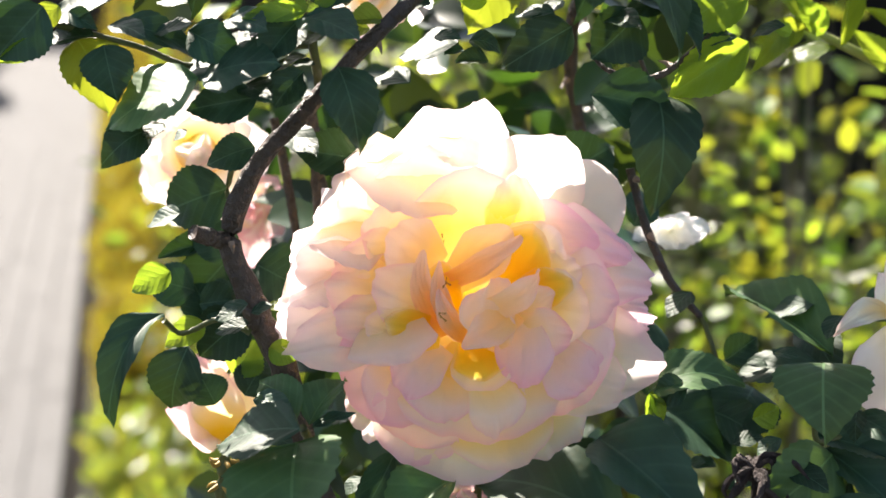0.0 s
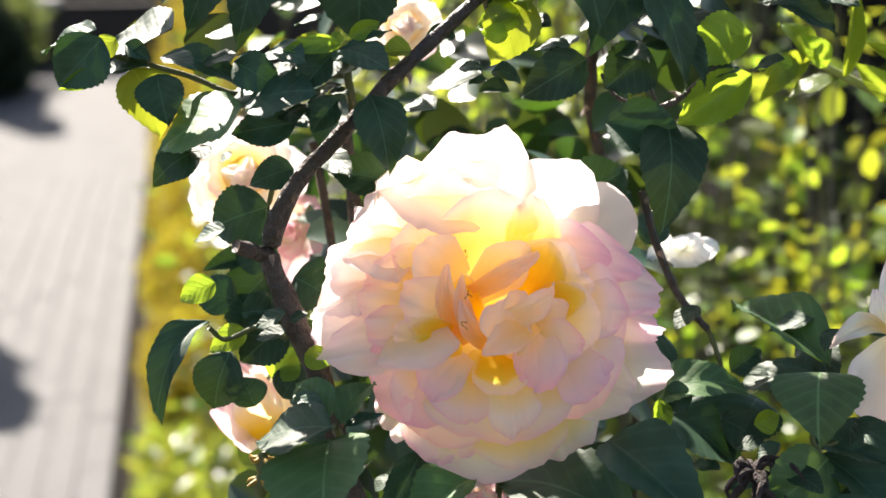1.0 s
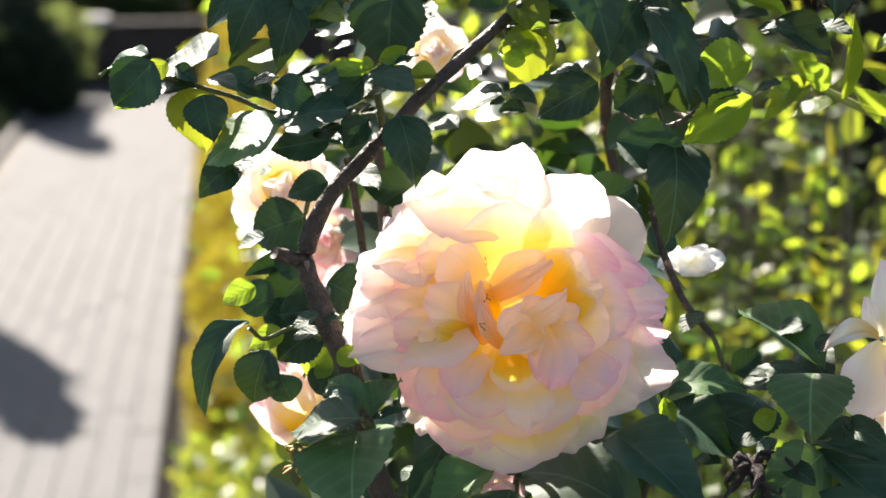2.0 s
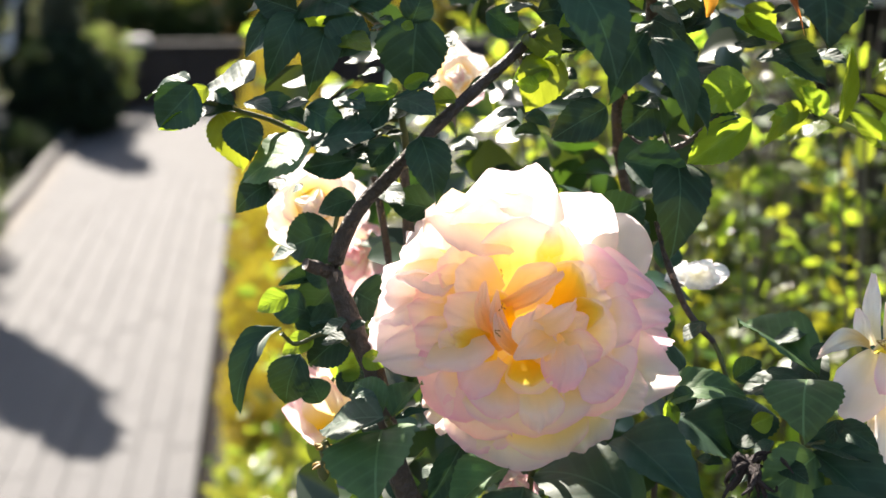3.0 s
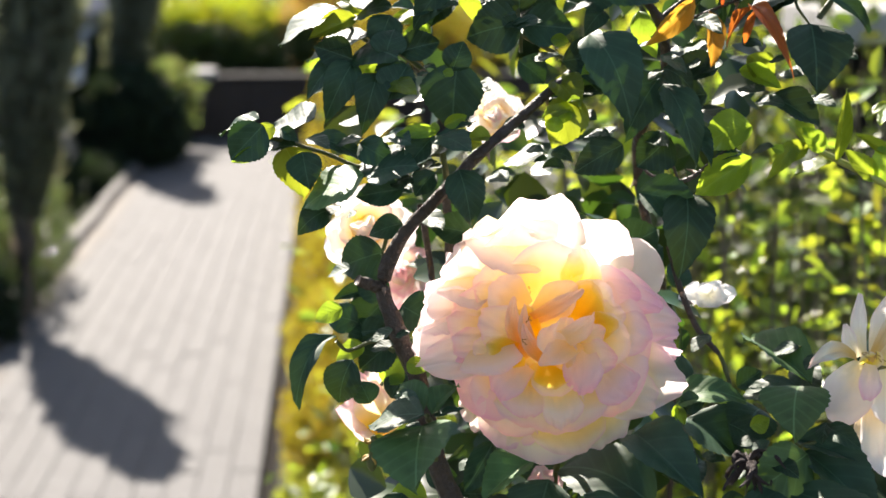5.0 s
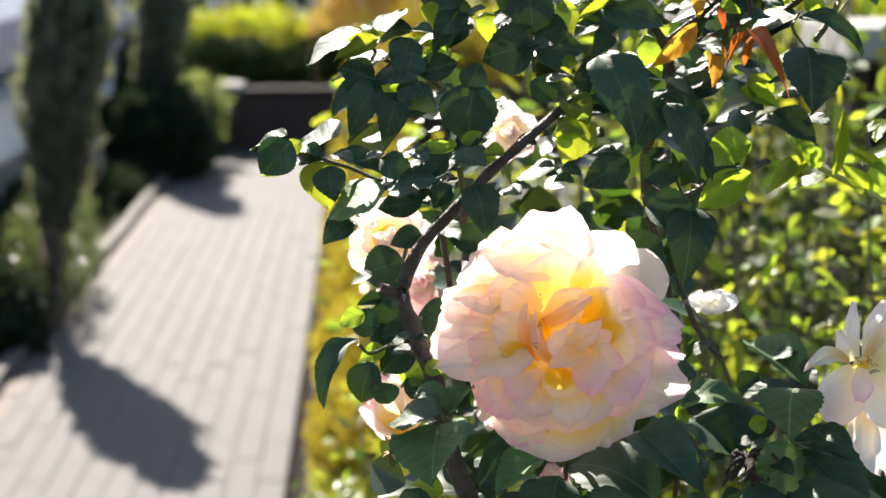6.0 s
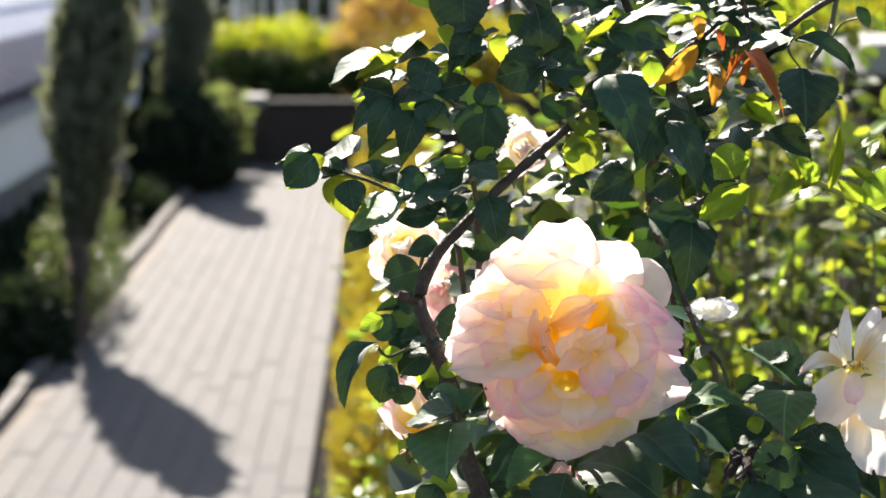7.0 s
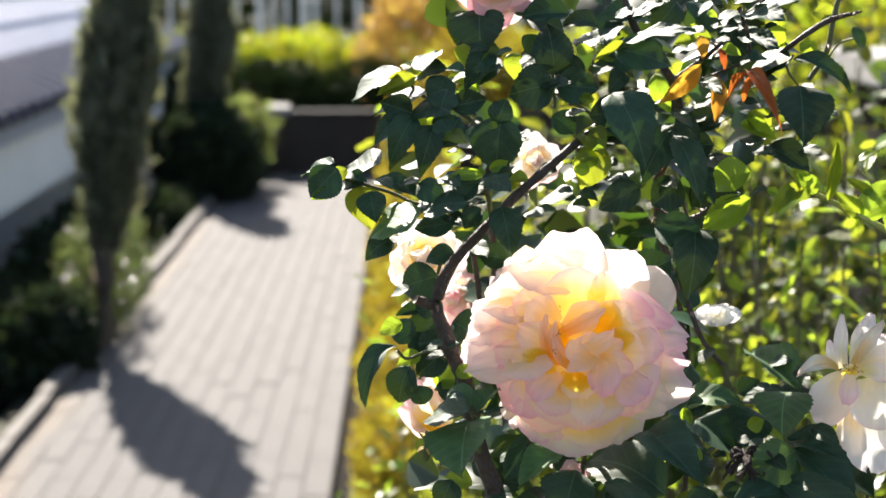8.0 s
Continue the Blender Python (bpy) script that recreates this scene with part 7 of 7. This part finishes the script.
# pale climbing shoot
shoot_at((20.6, 5.5, 6.0), (18.7, 6.9, 6.5), (15.3, 8.7, 7.0), (13.9, 9.4, 7.0), (12.6, 9.6, 7.0))
leaf(15.2, 8.6, 6.8, 0.6, 3.8, 0.8, "v", "young", shoot)
leaf(13.9, 9.4, 6.8, -1.1, 1.7, 1.2, "s", "young", shoot)
leaf(17.4, 7.5, 6.8, 1.7, 2.6, 1.9, "v", "young", shoot)
leaf(19.2, 6.2, 6.8, 0.3, 3.7, 2.3, "v", "young", shoot)
leaf(17.3, 7.6, 6.8, -1.7, 1.6, 1.1, "v", "young", shoot)
leaf(15.0, 8.6, 6.8, -2.1, -0.6, 1.4, "u", "young", shoot)
leaf(16.7, 10.8, 6.8, 1.7, 1.2, 0.7, "u", "young", shoot)
leaf(17.5, 10.5, 6.8, 0.8, 1.3, 0.7, "u", "young", shoot)
leaf(13.8, 9.4, 6.8, -1.8, -0.5, 1.1, "v", "young", shoot)
leaf(14.5, 9.1, 6.8, -1.1, 1.3, 1.1, "v", "young", shoot)
leaf(18.1, 8.9, 6.8, -1.8, 1.2, 0.6, "v", "young", shoot)
leaf(13.1, 9.6, 6.8, -1.4, -1.7, 1.0, "v", "young", shoot)
leaf(19.0, 6.8, 6.8, 1.9, -1.2, 1.9, "v", "young", shoot)


def add_leaf(verts, faces, p, d, n, s, rnd):
    """A simple folded leaflet for the mass of leaves behind."""
    side = n.cross(d).normalized()
    n = d.cross(side)
    k, fold, bend = len(verts), rnd.uniform(0.15, 0.5), rnd.uniform(0.05, 0.25)
    for u, half in ((0.0, 0.05), (0.15, 0.26), (0.35, 0.40), (0.6, 0.38), (0.82, 0.22), (1.0, 0.02)):
        for v in (-1, -0.5, 0, 0.5, 1):
            verts.append(p + d * (u * s) + side * (v * half * s) + n * ((abs(v) * half * fold - bend * u * u) * s))
    for i in range(5):
        for j in range(4):
            a = k + i * 5 + j
            faces.append((a, a + 5, a + 6, a + 1))


def inner_foliage():
    """Shaded leaves deeper in the bush, too many to tell apart."""
    rnd = random.Random(77)
    verts, faces, uvs = [], [], []
    for _ in range(1000):
        x, z, y = rnd.uniform(-13, 17), rnd.uniform(-14, 24), rnd.uniform(6, 22)
        if x < -9 + 4 * noise.noise((z * 0.12, 3, 0)) or x > 8 + 4 * noise.noise((z * 0.1, 7, 0)) + 0.28 * max(0, z - 2):
            continue
        # a gap in the foliage lets the sun down to the large bloom
        k = (y - 1) / 0.60
        if math.hypot(x + 0.302 * k, (z - 0.726 * k) * 0.7) < 7.6 and y < 24 and z > 0 and z - 0.726 * k > -7:
            continue
        # and others to the small white rose and the glossy leaves beside the wilting one
        if any(math.hypot(x - sx + 0.302 * (y - sy) / 0.60, z - sz - 0.726 * (y - sy) / 0.60) < r for sx, sz, sy, r in ((8.7, 1.5, 8.0, 3.0), (11.2, -3.2, -0.5, 2.4))):
            continue
        d = Vector((rnd.gauss(0, 1), rnd.gauss(0, 0.7), rnd.gauss(-0.3, 0.8))).normalized()
        n = (Vector((rnd.gauss(0, 0.5), -0.6, 0.75 + rnd.gauss(0, 0.4)))).normalized()
        add_leaf(verts, faces, at_cm(x, y, z), (BLOOM.to_3x3() @ d), (BLOOM.to_3x3() @ n), rnd.uniform(1.8, 3.4) * CM, rnd)
    for _ in range(1500):
        z = -26 - 105 * rnd.random() ** 1.3
        a, r = rnd.uniform(0, 6.283), 18 * math.sqrt(rnd.random())
        d = Vector((rnd.gauss(0, 1), rnd.gauss(0, 1), rnd.gauss(-0.3, 0.6))).normalized()
        n = Vector((rnd.gauss(0, 0.5), rnd.gauss(0, 0.5), 0.9)).normalized()
        spot = BLOOM.translation + Vector((9 + r * math.cos(a), 20 + 0.8 * r * math.sin(a), z)) * CM
        add_blade(verts, faces, spot, d, n, rnd.uniform(2.2, 4.2) * CM, 1.35)
    ob = part("inner_foliage", mesh_of("inner_foliage", verts, faces, SPRAY, soft=True), SPRAY, bush)
    ob["kind"] = "stuff"


inner_foliage()

cam.data.dof.focus_object = bloom
# ---------------------------------------------------------------- paving, last


def build_path():
    """Oblong pavers laid in running bond along the path, with sanded joints."""
    bm = bmesh.new()
    box(bm, PATH_W - 0.004, PATH_E + 0.002, -3.2, PATH_END + 0.15, -0.15, -0.006)
    path = part("path", bm, SAND, None)
    tagged(path, "grey paved garden path of oblong concrete pavers", "path", kind="structure")
    across, along, gap = 0.0900, 0.400, 0.0024
    cols = int(round((PATH_E - PATH_W) / across))
    across = (PATH_E - PATH_W) / cols
    bm = bmesh.new()
    box(bm, gap / 2 - across / 2, across / 2 - gap / 2, 0.0008 - along / 2, along / 2 - 0.0008, -0.05, 0.0)
    top = [e for e in bm.edges if all(v.co.z > -0.01 for v in e.verts)]
    bmesh.ops.bevel(bm, geom=top, offset=0.002, segments=1, affect="EDGES")
    shared = bpy.data.meshes.new("paver")
    bm.to_mesh(shared)
    bm.free()
    shared.materials.append(PAVER)
    rnd = random.Random(2)
    coords = np.array([v.co[:] for v in shared.vertices])
    polys = [tuple(p.vertices) for p in shared.polygons]
    rest_v, rest_f, count = [], [], 0
    for r in range(int((PATH_END + 3.0) / along)):
        for c in range(cols):
            y = -2.9 + (r + 0.5 * (c % 2) + 0.5) * along
            x = PATH_W + (c + 0.5) * across
            m = Matrix.Translation((x, y, rnd.uniform(-0.0015, 0.002))) @ Euler((rnd.gauss(0, 0.002), rnd.gauss(0, 0.003), rnd.gauss(0, 0.003))).to_matrix().to_4x4()
            if 5.0 < y < 9.9 and count < 300:
                part("paver", shared, None, path, m=m)
                count += 1
            else:
                k = len(rest_v)
                rest_v += [m @ Vector(q) for q in coords]
                rest_f += [tuple(i + k for i in p) for p in polys]
    rest = part("paving", mesh_of("paving", rest_v, rest_f, PAVER_REST), None, path)
    rest["kind"] = "stuff"


build_path()
